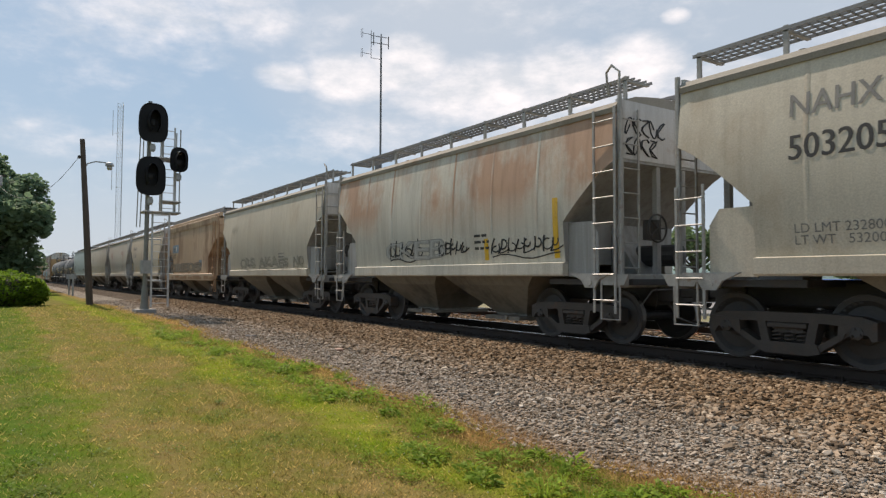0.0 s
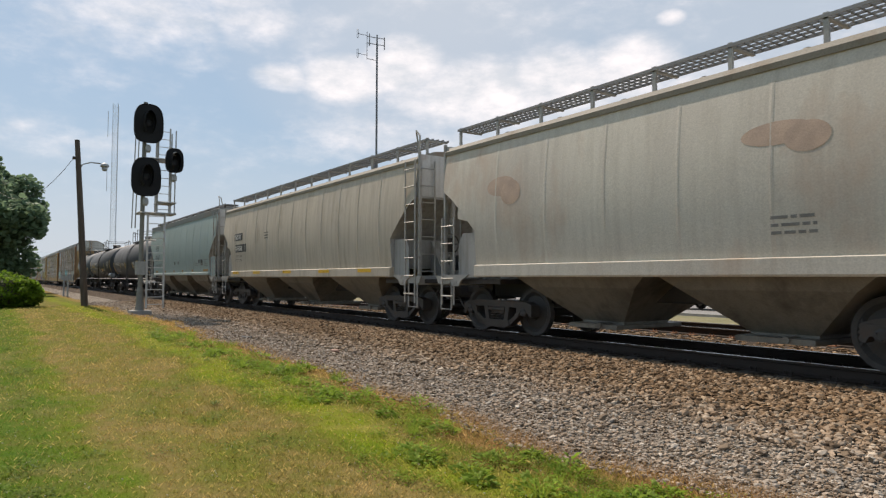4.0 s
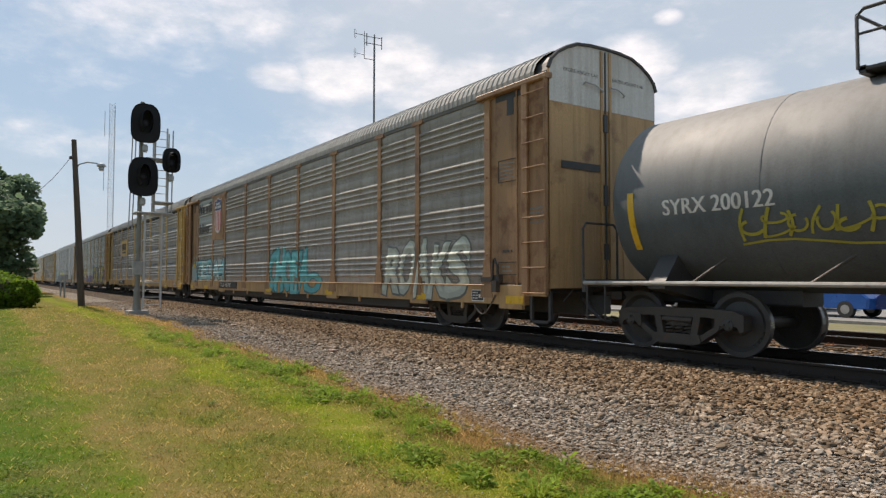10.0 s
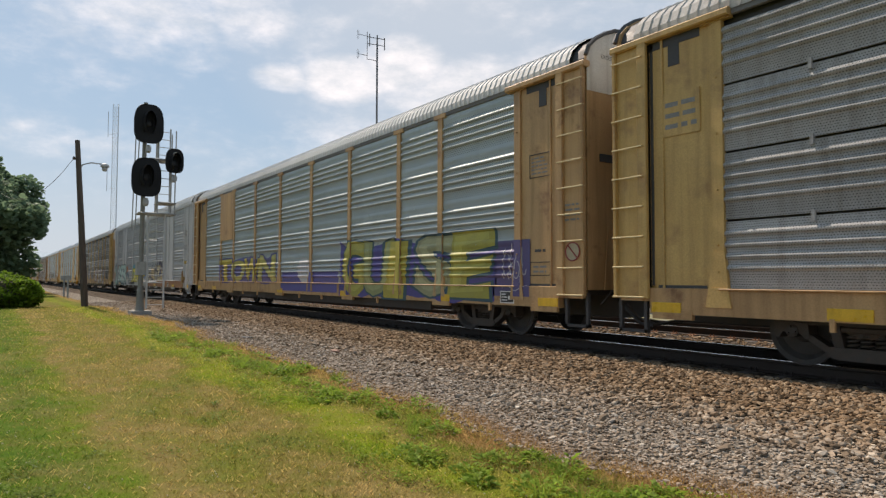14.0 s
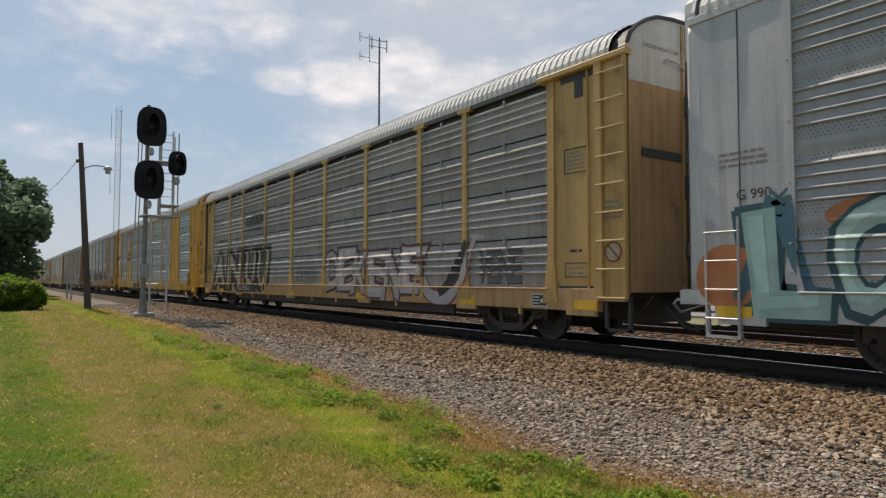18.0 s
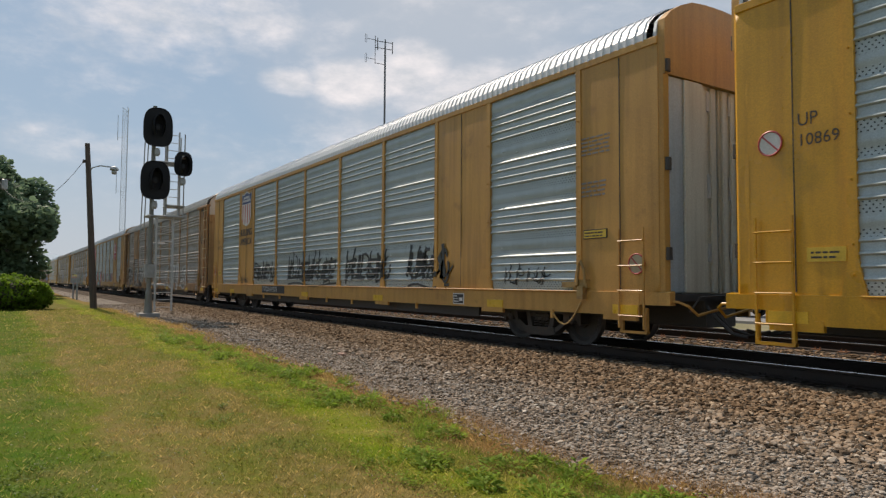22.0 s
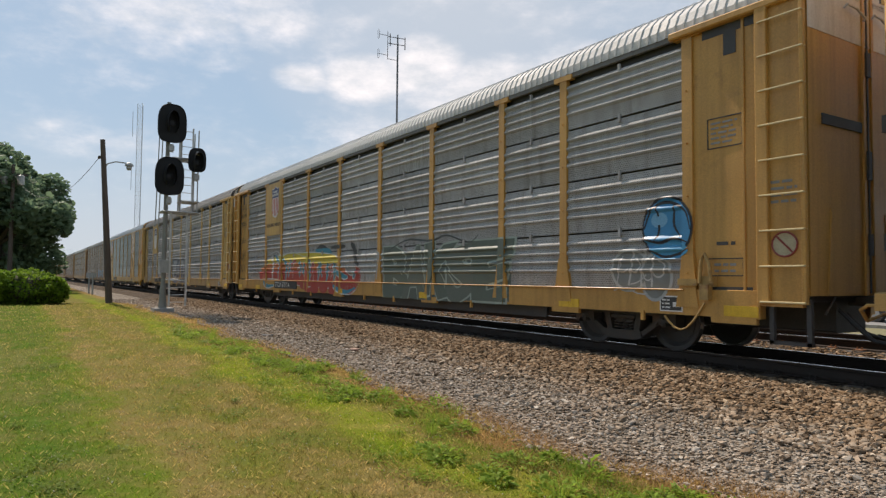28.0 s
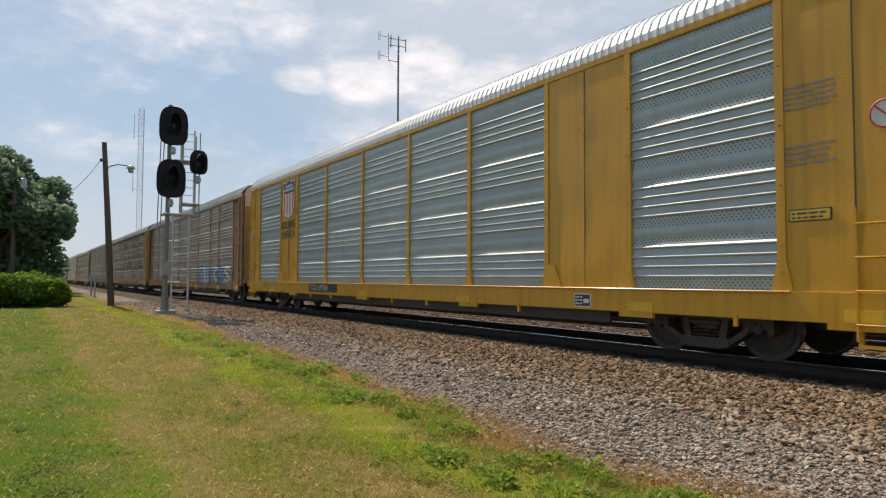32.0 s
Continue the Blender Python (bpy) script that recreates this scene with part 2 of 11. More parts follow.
M["yellow_pale"] = surface("faded_yellow_paint", [(0.45, 0.28, 0.085), (0.57, 0.37, 0.13)], 0.55, 0, 0.9, (1, 1, 1), 50, 0.08, rust=((0.24, 0.12, 0.05), 1.2, 0.55, 0.6), streak=0.45)
M["tan"] = surface("faded_tan_paint", [(0.4, 0.235, 0.1), (0.54, 0.34, 0.155)], 0.6, 0, 0.9, (1, 1, 1), 50, 0.08, rust=(RUST, 1.7, 0.57, 0.7), streak=0.5)
M["ochre"] = surface("weathered_ochre_paint", [(0.44, 0.245, 0.07), (0.55, 0.32, 0.1)], 0.55, 0, 0.9, (1, 1, 1), 50, 0.08, rust=(RUST, 1.5, 0.6, 0.5), streak=0.45)
M["rust_tan"] = surface("rusted_tan_paint", [(0.3, 0.165, 0.075), (0.44, 0.255, 0.12)], 0.62, 0, 0.9, (1, 1, 1), 50, 0.08, rust=(RUST, 1.7, 0.54, 0.75), streak=0.5)
M["brown"] = surface("rusted_brown_paint", [(0.26, 0.14, 0.07), (0.4, 0.235, 0.115)], 0.65, 0, 0.9, (1, 1, 1), 50, 0.1, rust=(RUST, 1.7, 0.52, 0.8), streak=0.5)
M["grey_paint"] = surface("silver_grey_paint", [(0.42, 0.42, 0.42), (0.54, 0.54, 0.53)], 0.45, 0.2, 0.9, (1, 1, 1), 50, 0.06, streak=0.35)
M["white_dirty"] = surface("dirty_white_paint", [(0.5, 0.48, 0.43), (0.66, 0.64, 0.6)], 0.55, 0, 0.9, (1, 1, 1), 40, 0.06, streak=0.4)
M["door_grey"] = surface("blue_grey_door", [(0.38, 0.44, 0.48), (0.5, 0.55, 0.58)], 0.45, 0.2, 0.9, (1, 1, 1), 40, 0.06, streak=0.35)
M["steel"] = surface("sooty_cast_steel", [(0.045, 0.041, 0.037), (0.085, 0.074, 0.064)], 0.62, 0.25, 5, (1, 1, 1), 60, 0.2, rust=((0.13, 0.07, 0.04), 3, 0.56, 0.6))
M["wheel"] = surface("wheel_steel", [(0.042, 0.04, 0.038), (0.075, 0.071, 0.067)], 0.6, 0.2, 6, (1, 1, 1), 60, 0.1, rust=((0.12, 0.075, 0.05), 4, 0.58, 0.4))
M["tread"] = surface("polished_wheel_rim", [(0.2, 0.19, 0.18), (0.28, 0.27, 0.26)], 0.35, 0.8, 6, (1, 1, 1), 60, 0.02)
M["black"] = surface("black_underframe", [(0.034, 0.034, 0.036), (0.07, 0.066, 0.063)], 0.6, 0.05, 3, (1, 1, 1), 50, 0.12, rust=((0.1, 0.06, 0.04), 2.5, 0.6, 0.5))
M["ladder_white"] = surface("worn_white_steel", [(0.27, 0.26, 0.24), (0.4, 0.39, 0.36)], 0.5, 0.1, 6, (1, 1, 1), 60, 0.1, rust=(RUST, 5, 0.58, 0.7))
# Near-black side colour carries the train's shade on the rails.
M["rail"] = surface("rail_side_steel", [(0.02, 0.015, 0.012), (0.045, 0.03, 0.022)], 0.75, 0.2, 4, (1, 1, 1), 60, 0.2)
M["rail_top"] = surface("polished_rail_head", [(0.42, 0.42, 0.43), (0.55, 0.55, 0.56)], 0.2, 1.0, 4, (1, 8, 1), 60, 0.02)
M["tie"] = surface("creosoted_wood", [(0.045, 0.035, 0.028), (0.11, 0.088, 0.07)], 0.85, 0, 3, (0.8, 6, 6), 40, 0.5, rand=0.25)
M["signal_black"] = surface("signal_black_paint", [(0.01, 0.01, 0.011), (0.018, 0.018, 0.019)], 0.6, 0, 4, (1, 1, 1), 60, 0.05, spec=0.2)
M["hood_black"] = surface("glossy_hood_black", [(0.01, 0.01, 0.011), (0.016, 0.016, 0.017)], 0.45, 0, 4, (1, 1, 1), 60, 0.02, spec=0.5)
M["galv"] = surface("galvanised_steel", [(0.27, 0.27, 0.26), (0.4, 0.4, 0.385)], 0.5, 0.4, 5, (1, 1, 1), 60, 0.05)
M["pole_wood"] = surface("weathered_pole_wood", [(0.05, 0.037, 0.03), (0.12, 0.09, 0.07)], 0.85, 0, 3, (6, 6, 0.6), 40, 0.5)
M["white_ink"] = surface("white_stencil", [(0.62, 0.61, 0.57), (0.74, 0.73, 0.7)], 0.6, 0, 8, fine=80, bump=0, streak=0.3)
M["black_ink"] = surface("black_stencil", [(0.025, 0.025, 0.025), (0.06, 0.055, 0.05)], 0.6, 0, 8, fine=80, bump=0)
M["grey_ink"] = surface("faded_stencil", [(0.16, 0.15, 0.14), (0.26, 0.25, 0.23)], 0.6, 0, 8, fine=80, bump=0)
M["faint_ink"] = surface("nearly_gone_stencil", [(0.33, 0.3, 0.24), (0.42, 0.39, 0.31)], 0.6, 0, 8, fine=80, bump=0)
M["reflect"] = surface("reflective_yellow", [(0.66, 0.38, 0.02), (0.75, 0.46, 0.03)], 0.35, 0, 8, fine=80, bump=0.03, streak=0.3)
M["yellow_ink"] = surface("yellow_stencil", [(0.55, 0.36, 0.03), (0.68, 0.47, 0.06)], 0.55, 0, 8, fine=80, bump=0, streak=0.25)
M["grating"] = surface("walkway_grating", [(0.2, 0.195, 0.19), (0.3, 0.295, 0.285)], 0.6, 0.4, 3, fine=50, bump=0.05, rust=(RUST, 2, 0.6, 0.4))
M["hopper_roof"] = surface("weathered_hopper_roof", [(0.24, 0.22, 0.185), (0.34, 0.315, 0.27)], 0.8, 0, 0.9, fine=45, bump=0.06, rust=((0.2, 0.13, 0.08), 0.8, 0.55, 0.6), spec=0.25)
M["ladder_light"] = surface("light_galvanised_steel", [(0.42, 0.42, 0.41), (0.55, 0.55, 0.54)], 0.5, 0.2, 5, (1, 1, 1), 60, 0.05)
M["door_cream"] = surface("cream_door_paint", [(0.58, 0.56, 0.47), (0.7, 0.67, 0.57)], 0.5, 0, 0.9, (1, 1, 1), 40, 0.06, streak=0.4)
M["eave_zinc"] = surface("eave_zinc", [(0.13, 0.125, 0.118), (0.22, 0.21, 0.2)], 0.7, 0.2, 1.5, (1, 1, 1), 40, 0.05, streak=0.3)
M["rung_steel"] = surface("worn_yellow_rung", [(0.5, 0.4, 0.2), (0.62, 0.52, 0.3)], 0.45, 0.1, 6, fine=60, bump=0.05)
M["brake_paint"] = surface("oily_yellow_steel", [(0.22, 0.14, 0.05), (0.42, 0.27, 0.09)], 0.5, 0.1, 5, fine=60, bump=0.1, rust=(RUST, 4, 0.52, 0.8))
M["faded_disc"] = surface("faded_disc", [(0.36, 0.3, 0.18), (0.46, 0.4, 0.27)], 0.6, 0, 6, fine=60, bump=0)
M["end_pale"] = surface("pale_end_paint", [(0.46, 0.46, 0.45), (0.58, 0.58, 0.56)], 0.6, 0, 0.9, fine=45, bump=0.08, rust=((0.3, 0.16, 0.08), 0.9, 0.57, 0.6), streak=0.4)

# ---- mesh tools ----


class Geo:
    """Collects vertices and faces of one mesh."""

    def __init__(self):
        self.v, self.f, self.m = [], [], []

    def add(self, verts, faces, mat=0):
        o = len(self.v)
        self.v.extend(tuple(p) for p in verts)
        self.f.extend(tuple(i + o for i in q) for q in faces)
        self.m.extend([mat] * len(faces))
        return self

    def box(self, x0, x1, y0, y1, z0, z1, mat=0):
        v = [(x, y, z) for x in (x0, x1) for y in (y0, y1) for z in (z0, z1)]
        return self.add(v, [(0, 1, 3, 2), (4, 6, 7, 5), (0, 4, 5, 1), (2, 3, 7, 6), (0, 2, 6, 4), (1, 5, 7, 3)], mat)

    def prism(self, poly, axis, a, b, mat=0):
        """Extrudes a polygon of (u, w) along an axis: u, w are the two other axes in order."""
        def at(u, w, t):
            return {"x": (t, u, w), "y": (u, t, w), "z": (u, w, t)}[axis]
        n = len(poly)
        v = [at(u, w, a) for u, w in poly] + [at(u, w, b) for u, w in poly]
        f = [(i, (i + 1) % n, (i + 1) % n + n, i + n) for i in range(n)]
        return self.add(v, f + [tuple(range(n))[::-1], tuple(range(n, 2 * n))], mat)

    def bar(self, axis, a, b, u0, u1, w0, w1, c=0.012, mat=0):
        """A beam with chamfered long edges."""
        poly = [(u0 + c, w0), (u1 - c, w0), (u1, w0 + c), (u1, w1 - c), (u1 - c, w1), (u0 + c, w1), (u0, w1 - c), (u0, w0 + c)]
        return self.prism(poly, axis, a, b, mat)

    def tube(self, pts, r, n=6, mat=0, cap=True):
        pts = [Vector(p) for p in pts]
        rings, side = [], None
        for i, p in enumerate(pts):
            d = (pts[min(i + 1, len(pts) - 1)] - pts[max(i - 1, 0)]).normalized()
            if side is None:
                side = d.orthogonal().normalized()
            side = (side - d * side.dot(d)).normalized()
            up = d.cross(side)
            rad = r[i] if isinstance(r, (list, tuple)) else r
            rings.append([p + side * (rad * math.cos(t)) + up * (rad * math.sin(t)) for t in (2 * math.pi * k / n for k in range(n))])
        return self.loft(rings, mat, cap)

    def loft(self, rings, mat=0, cap=True):
        n = len(rings[0])
        v = [p for ring in rings for p in ring]
        f = [(i * n + k, i * n + (k + 1) % n, (i + 1) * n + (k + 1) % n, (i + 1) * n + k) for i in range(len(rings) - 1) for k in range(n)]
        if cap:
            f += [tuple(range(n))[::-1], tuple(range(len(v) - n, len(v)))]
        return self.add(v, f, mat)

    def lathe(self, profile, axis="x", centre=(0, 0, 0), n=24, mats=None):
        """Turns a profile of (along, radius) round an axis."""
        rings = []
        for a, r in profile:
            ring = []
            for k in range(n):
                t = 2 * math.pi * k / n
                u, w = r * math.cos(t), r * math.sin(t)
                p = {"x": (a, u, w), "y": (w, a, u), "z": (u, w, a)}[axis]
                ring.append(tuple(c + q for c, q in zip(centre, p)))
            rings.append(ring)
        for i in range(len(rings) - 1):
            self.loft(rings[i:i + 2], mats[i] if mats else 0, cap=False)
        self.add(rings[0], [tuple(range(n))[::-1]], mats[0] if mats else 0)
        return self.add(rings[-1], [tuple(range(n))], mats[-1] if mats else 0)

    def mesh(self, name, mats=(None,), smooth=False):
        me = bpy.data.meshes.new(name)
        me.from_pydata(self.v, [], self.f)
        for m in mats:
            me.materials.append(m)
        me.polygons.foreach_set("material_index", self.m)
        if smooth:
            me.polygons.foreach_set("use_smooth", [True] * len(self.f))
        bm = bmesh.new()
        bm.from_mesh(me)
        bmesh.ops.remove_doubles(bm, verts=bm.verts, dist=1e-5)
        bmesh.ops.recalc_face_normals(bm, faces=bm.faces)
        bm.to_mesh(me)
        bm.free()
        return me


def part(name, geo, material, parent, label="", at=None, smooth=False):
    """Links a Geo or a ready mesh as one mesh object under a thing or a part."""
    me = geo
    if isinstance(geo, Geo):
        mats = material if isinstance(material, (list, tuple)) else (material,)
        me = geo.mesh(name, mats, smooth)
    ob = new(name, me)
    if not isinstance(geo, Geo) and material is not None:
        for slot, m in zip(ob.material_slots, material if isinstance(material, (list, tuple)) else (material,)):
            slot.link = "OBJECT"
            slot.material = m
    ob.parent = parent
    if at is not None:
        ob.matrix_basis = at if isinstance(at, Matrix) else Matrix.Translation(at)
    return tagged(ob, label)


CACHE = {}


def shared(key, make, smooth=False, mats=(None,)):
    """A mesh that alike pieces share."""
    if key not in CACHE:
        CACHE[key] = make().mesh(str(key[0]), mats, smooth)
    return CACHE[key]


def smooth_by_angle(ob, degrees=40):
    me = ob.data
    me.polygons.foreach_set("use_smooth", [True] * len(me.polygons))
    bm = bmesh.new()
    bm.from_mesh(me)
    lim = radians(degrees)
    for e in bm.edges:
        if len(e.link_faces) == 2 and e.calc_face_angle(0) > lim:
            e.smooth = False
    bm.to_mesh(me)
    bm.free()
    return ob


def thing(name, label, category, at=(0, 0, 0), group="", kind=""):
    ob = new(name)
    ob.empty_display_size = 0.3
    ob.location = at
    return tagged(ob, label, category, group, kind)


def font_mesh(words, size, spacing=1.0, squeeze=1.0, fat=0.0):
    """Flat lettering as (x, z) points and faces, starting at x = 0 on the base line."""
    cu = bpy.data.curves.new("lettering", "FONT")
    cu.body, cu.size, cu.space_character, cu.resolution_u, cu.offset = words, size, spacing, 3, fat
    ob = bpy.data.objects.new("lettering", cu)
    me = bpy.data.meshes.new_from_object(ob)
    pts = [(v.co.x * squeeze, v.co.y) for v in me.vertices]
    faces = [tuple(p.vertices) for p in me.polygons]
    bpy.data.objects.remove(ob)
    bpy.data.curves.remove(cu)
    bpy.data.meshes.remove(me)
    return pts, faces


def lettering(parent, words, x, z, size, ink, face, squeeze=1.0, name="lettering", bold=0.0, spacing=1.0):
    """Stencilled words on the side that looks towards -y; face(z) gives the side's y."""
    pts, faces = font_mesh(words, size, spacing, squeeze)
    g = Geo()
    g.add([(x + u, face(z + w) - 0.006, z + w) for u, w in pts], faces)
    if bold:
        for du in (-bold, bold):
            g.add([(x + u + du, face(z + w) - 0.0055, z + w) for u, w in pts], faces)
    return part(name, g, M[ink], parent)


def bars(parent, x0, x1, z0, z1, rows, ink, face, seed=1, name="stencil"):
    """Small lines of unreadable lettering: broken bars of their size."""
    r = random.Random(seed)
    g = Geo()
    pitch = (z1 - z0) / rows
    for i in range(rows):
        z, x = z1 - (i + 0.8) * pitch, x0
        end = x1 - r.random() * 0.25 * (x1 - x0)
        while x < end:
            w = pitch * r.uniform(0.6, 2.4)
            xe = min(x + w, x1)
            za, zb = z, z + pitch * 0.42
            g.add([(x, face(za) - 0.006, za), (xe, face(za) - 0.006, za), (xe, face(zb) - 0.006, zb), (x, face(zb) - 0.006, zb)], [(0, 1, 2, 3)])
            x += w + pitch * 0.35
    return part(name, g, M[ink], parent)


def cut_strip(poly, a, b):
    """The part of a polygon of (x, z) between two uprights."""
    for keep, edge in ((1, a), (-1, b)):
        out = []
        for i, p in enumerate(poly):
            q = poly[(i + 1) % len(poly)]
            inside, after = (p[0] - edge) * keep >= 0, (q[0] - edge) * keep >= 0
            if inside:
                out.append(p)
            if inside != after:
                t = (edge - p[0]) / (q[0] - p[0])
                out.append((edge, p[1] + t * (q[1] - p[1])))
        poly = out
        if len(poly) < 3:
            return []
    return poly


class Side:
    """A car side for paint: its sheet's section, and upright strips (posts, plain panels) with a section of their own."""

    def __init__(self, levels, strips):
        self.levels, self.strips = levels, strips


def draped(g, poly, levels, lift):
    """Lays a polygon of (x, z) on a side whose section is levels [(z, y), ...], lift metres proud."""
    if isinstance(levels, Side):
        lo, hi = min(p[0] for p in poly), max(p[0] for p in poly)
        spans, at = [], -1e3
        for a, b, own in sorted(levels.strips, key=lambda s: s[0]):
            spans += [(at, a, levels.levels), (max(a, at), b, own)]
            at = b
        for a, b, own in spans + [(at, 1e3, levels.levels)]:
            if b - a > 1e-4 and lo < b and hi > a:
                piece = poly if a <= lo and hi <= b else cut_strip(poly, a, b)
                if piece:
                    draped(g, piece, own, lift)
        return
    n = len(poly)
    lo, hi = min(p[1] for p in poly), max(p[1] for p in poly)
    lo, hi = max(lo, levels[0][0]), min(hi, levels[-1][0])
    breaks = sorted({round(z, 5) for z in [p[0] for p in levels] + [p[1] for p in poly] if lo <= z <= hi} | {lo, hi})
    k = 0
    for a, b in zip(breaks, breaks[1:]):
        if b - a < 1e-4:
            continue
        mid = (a + b) / 2
        while k < len(levels) - 2 and levels[k + 1][0] <= mid:
            k += 1
        (za, ya), (zb, yb) = levels[k], levels[k + 1]
        slope = (yb - ya) / max(1e-6, zb - za)
        fa, fb = ya + slope * (a - za) - lift, ya + slope * (b - za) - lift
        hits = []
        for i in range(n):
            (xp, zp), (xq, zq) = poly[i], poly[(i + 1) % n]
            if (zp <= mid) != (zq <= mid):
                s = (xq - xp) / (zq - zp)
                hits.append((xp + s * (mid - zp), xp + s * (a - zp), xp + s * (b - zp)))
        hits.sort()
        for l, r in zip(hits[::2], hits[1::2]):
            g.add([(l[1], fa, a), (r[1], fa, a), (r[2], fb, b), (l[2], fb, b)], [(0, 1, 2, 3)])


def ribbon(pts, w):
    """A brush stroke: the outline of a thick line through the points."""
    left, right = [], []
    for i, p in enumerate(pts):
        a, b = pts[max(0, i - 1)], pts[min(len(pts) - 1, i + 1)]
        dx, dz = b[0] - a[0], b[1] - a[1]
        l = math.hypot(dx, dz) or 1
        nx, nz = -dz / l * w / 2, dx / l * w / 2
        left.append((p[0] + nx, p[1] + nz))
        right.append((p[0] - nx, p[1] - nz))
    return [[left[i], left[i + 1], right[i + 1], right[i]] for i in range(len(pts) - 1)]


INKS = {}


def ink(rgb):
    if rgb not in INKS:
        INKS[rgb] = surface("spray_paint", [tuple(c * 0.82 for c in rgb), rgb], 0.55, 0, 3, fine=60, bump=0, contrast=0.3)
    return INKS[rgb]


GLYPHS = {}


def glyph(ch, fat):
    """One fattened letter as points in the box of its thin form, and faces."""
    if (ch, fat) not in GLYPHS:
        thin, _ = font_mesh(ch, 1.0)
        us, ws = [p[0] for p in thin], [p[1] for p in thin]
        u0, w0, du, dw = min(us), min(ws), max(us) - min(us), max(ws) - min(ws)
        pts, faces = font_mesh(ch, 1.0, fat=fat)
        GLYPHS[(ch, fat)] = ([((u - u0) / max(du, 0.25), (w - w0) / dw) for u, w in pts], faces)
    return GLYPHS[(ch, fat)]


def throwup(parent, word, x0, x1, z0, z1, fills, edge, seed, levels, fat=0.05, border=0.035, lean=0.1, wild=0.5, cloud=None, shine=True, overlap=1.12, drop=0.0):
    """Swollen spray-painted letters, each with an outline, a fill and a light inner edge, over an optional cloud or a dropped shade."""
    r = random.Random(seed)
    step, tall = (x1 - x0) / len(word), z1 - z0
    if cloud:
        g = Geo()
        n = max(6, int((x1 - x0) * 2.2))
        top = [(x0 - 0.15 + (x1 - x0 + 0.3) * i / n, z1 - tall * r.uniform(-0.04, 0.16)) for i in range(n + 1)]
        low = [(x, z0 - 0.05 + tall * r.uniform(-0.02, 0.1)) for x, _ in top[::-1]]
        for i in range(n):
            draped(g, [top[i], top[i + 1], low[n - i - 1], low[n - i]], levels, 0.003)
        part("spray_cloud", g, ink(cloud), parent)
    for k, ch in enumerate(word):
        if ch == " ":
            continue
        cx, cz = x0 + (k + 0.5) * step, (z0 + z1) / 2 + r.uniform(-0.04, 0.04) * tall * wild
        w, h = step * overlap * r.uniform(0.92, 1.06), tall * r.uniform(0.84, 0.98)
        tilt, swell, phase = lean + r.uniform(-0.12, 0.12) * wild, r.uniform(-0.12, 0.16) * wild, r.uniform(0, 6.28)

        def at(u, v):
            v2 = v + 0.05 * wild * math.sin(5.0 * u + phase)
            wide = 1 + swell * (2 * v2 - 1) + 0.07 * wild * math.sin(6 * v2 + phase)
            return cx + (u - 0.5) * w * 0.86 * wide + tilt * (v2 - 0.5) * h, cz + (v2 - 0.5) * h * 0.9

        g = Geo()
        lift = 0.005 + 0.001 * (k % 3)
        layers = [(fat + border, 0.0, 0, 0, 0), (fat, 0.0045, 1, 0, 0)]
        if drop:
            layers.insert(0, (fat + border, -0.0012, 0, -drop, -drop))
        if shine:
            layers.append((fat - 0.05, 0.0065, 2, -0.03 * h, 0.03 * h))
        for grow, up, mat, du, dv in layers:
            pts, faces = glyph(ch, round(grow, 3))
            n = len(g.f)
            spots = [at(u, v) for u, v in pts]
            for q in faces:
                draped(g, [(spots[i][0] + du, spots[i][1] + dv) for i in q], levels, lift + up)
            g.m[n:] = [mat] * (len(g.f) - n)
        fill = fills[k % len(fills)]
        part("spray_letter", g, (ink(edge), ink(fill), ink(tuple(min(0.7, c * 1.22 + 0.02) for c in fill))), parent)


def tag(parent, x0, x1, z0, z1, rgb, strokes, seed, levels, width=0.05, name="spray_tag"):
    """A spray-can scribble: slanted stems with quick loops, tails and a long flourish."""
    r = random.Random(seed)
    g = Geo()
    step = (x1 - x0) / strokes
    cz, h = (z0 + z1) / 2, (z1 - z0) / 2
    for k in range(strokes):
        cx = x0 + (k + 0.5 + r.uniform(-0.15, 0.15)) * step
        hi, lo = h * r.uniform(0.55, 1.15), h * r.uniform(0.6, 1.0)
        lean = step * r.uniform(0.05, 0.3)
        bow = step * r.uniform(-0.18, 0.18)
        n = 10
        stem = [(cx - 0.3 * step + lean * (2 * i / n - 1) + bow * math.sin(math.pi * i / n), cz - lo + (hi + lo) * i / n) for i in range(n + 1)]
        a0, turn = r.uniform(0.2, 2.4), r.choice((-1, 1)) * r.uniform(3.2, 5.8)
        rx, rz, up = step * r.uniform(0.3, 0.55), h * r.uniform(0.28, 0.6), cz + h * r.uniform(-0.35, 0.3)
        loop = [(cx + 0.08 * step + math.cos(a0 + turn * i / 14) * rx + 0.25 * lean * math.sin(a0 + turn * i / 14), up + math.sin(a0 + turn * i / 14) * rz) for i in range(15)]
        lines = [(stem, r.uniform(0.7, 1.15)), (loop, r.uniform(0.55, 0.95))]
        if k % 3 == 1:
            tail = [(cx + step * (-0.4 + 1.3 * i / 8), cz - lo * 0.9 + h * 0.5 * (i / 8) ** 2 * r.choice((1, 1))) for i in range(9)]
            lines.append((tail, 0.6))
        for pts, w in lines:
            for q in ribbon(pts, width * w):
                draped(g, q, levels, 0.011)
    if seed % 2:
        under = [(x0 + (x1 - x0) * i / 8, z0 - 0.04 + 0.05 * math.sin(i)) for i in range(9)]
        for q in ribbon(under, width * 0.6):
            draped(g, q, levels, 0.0105)
    part(name, g, ink(rgb), parent)


# ---- running gear ----
WHEEL_R = 0.457
WHEELS = []


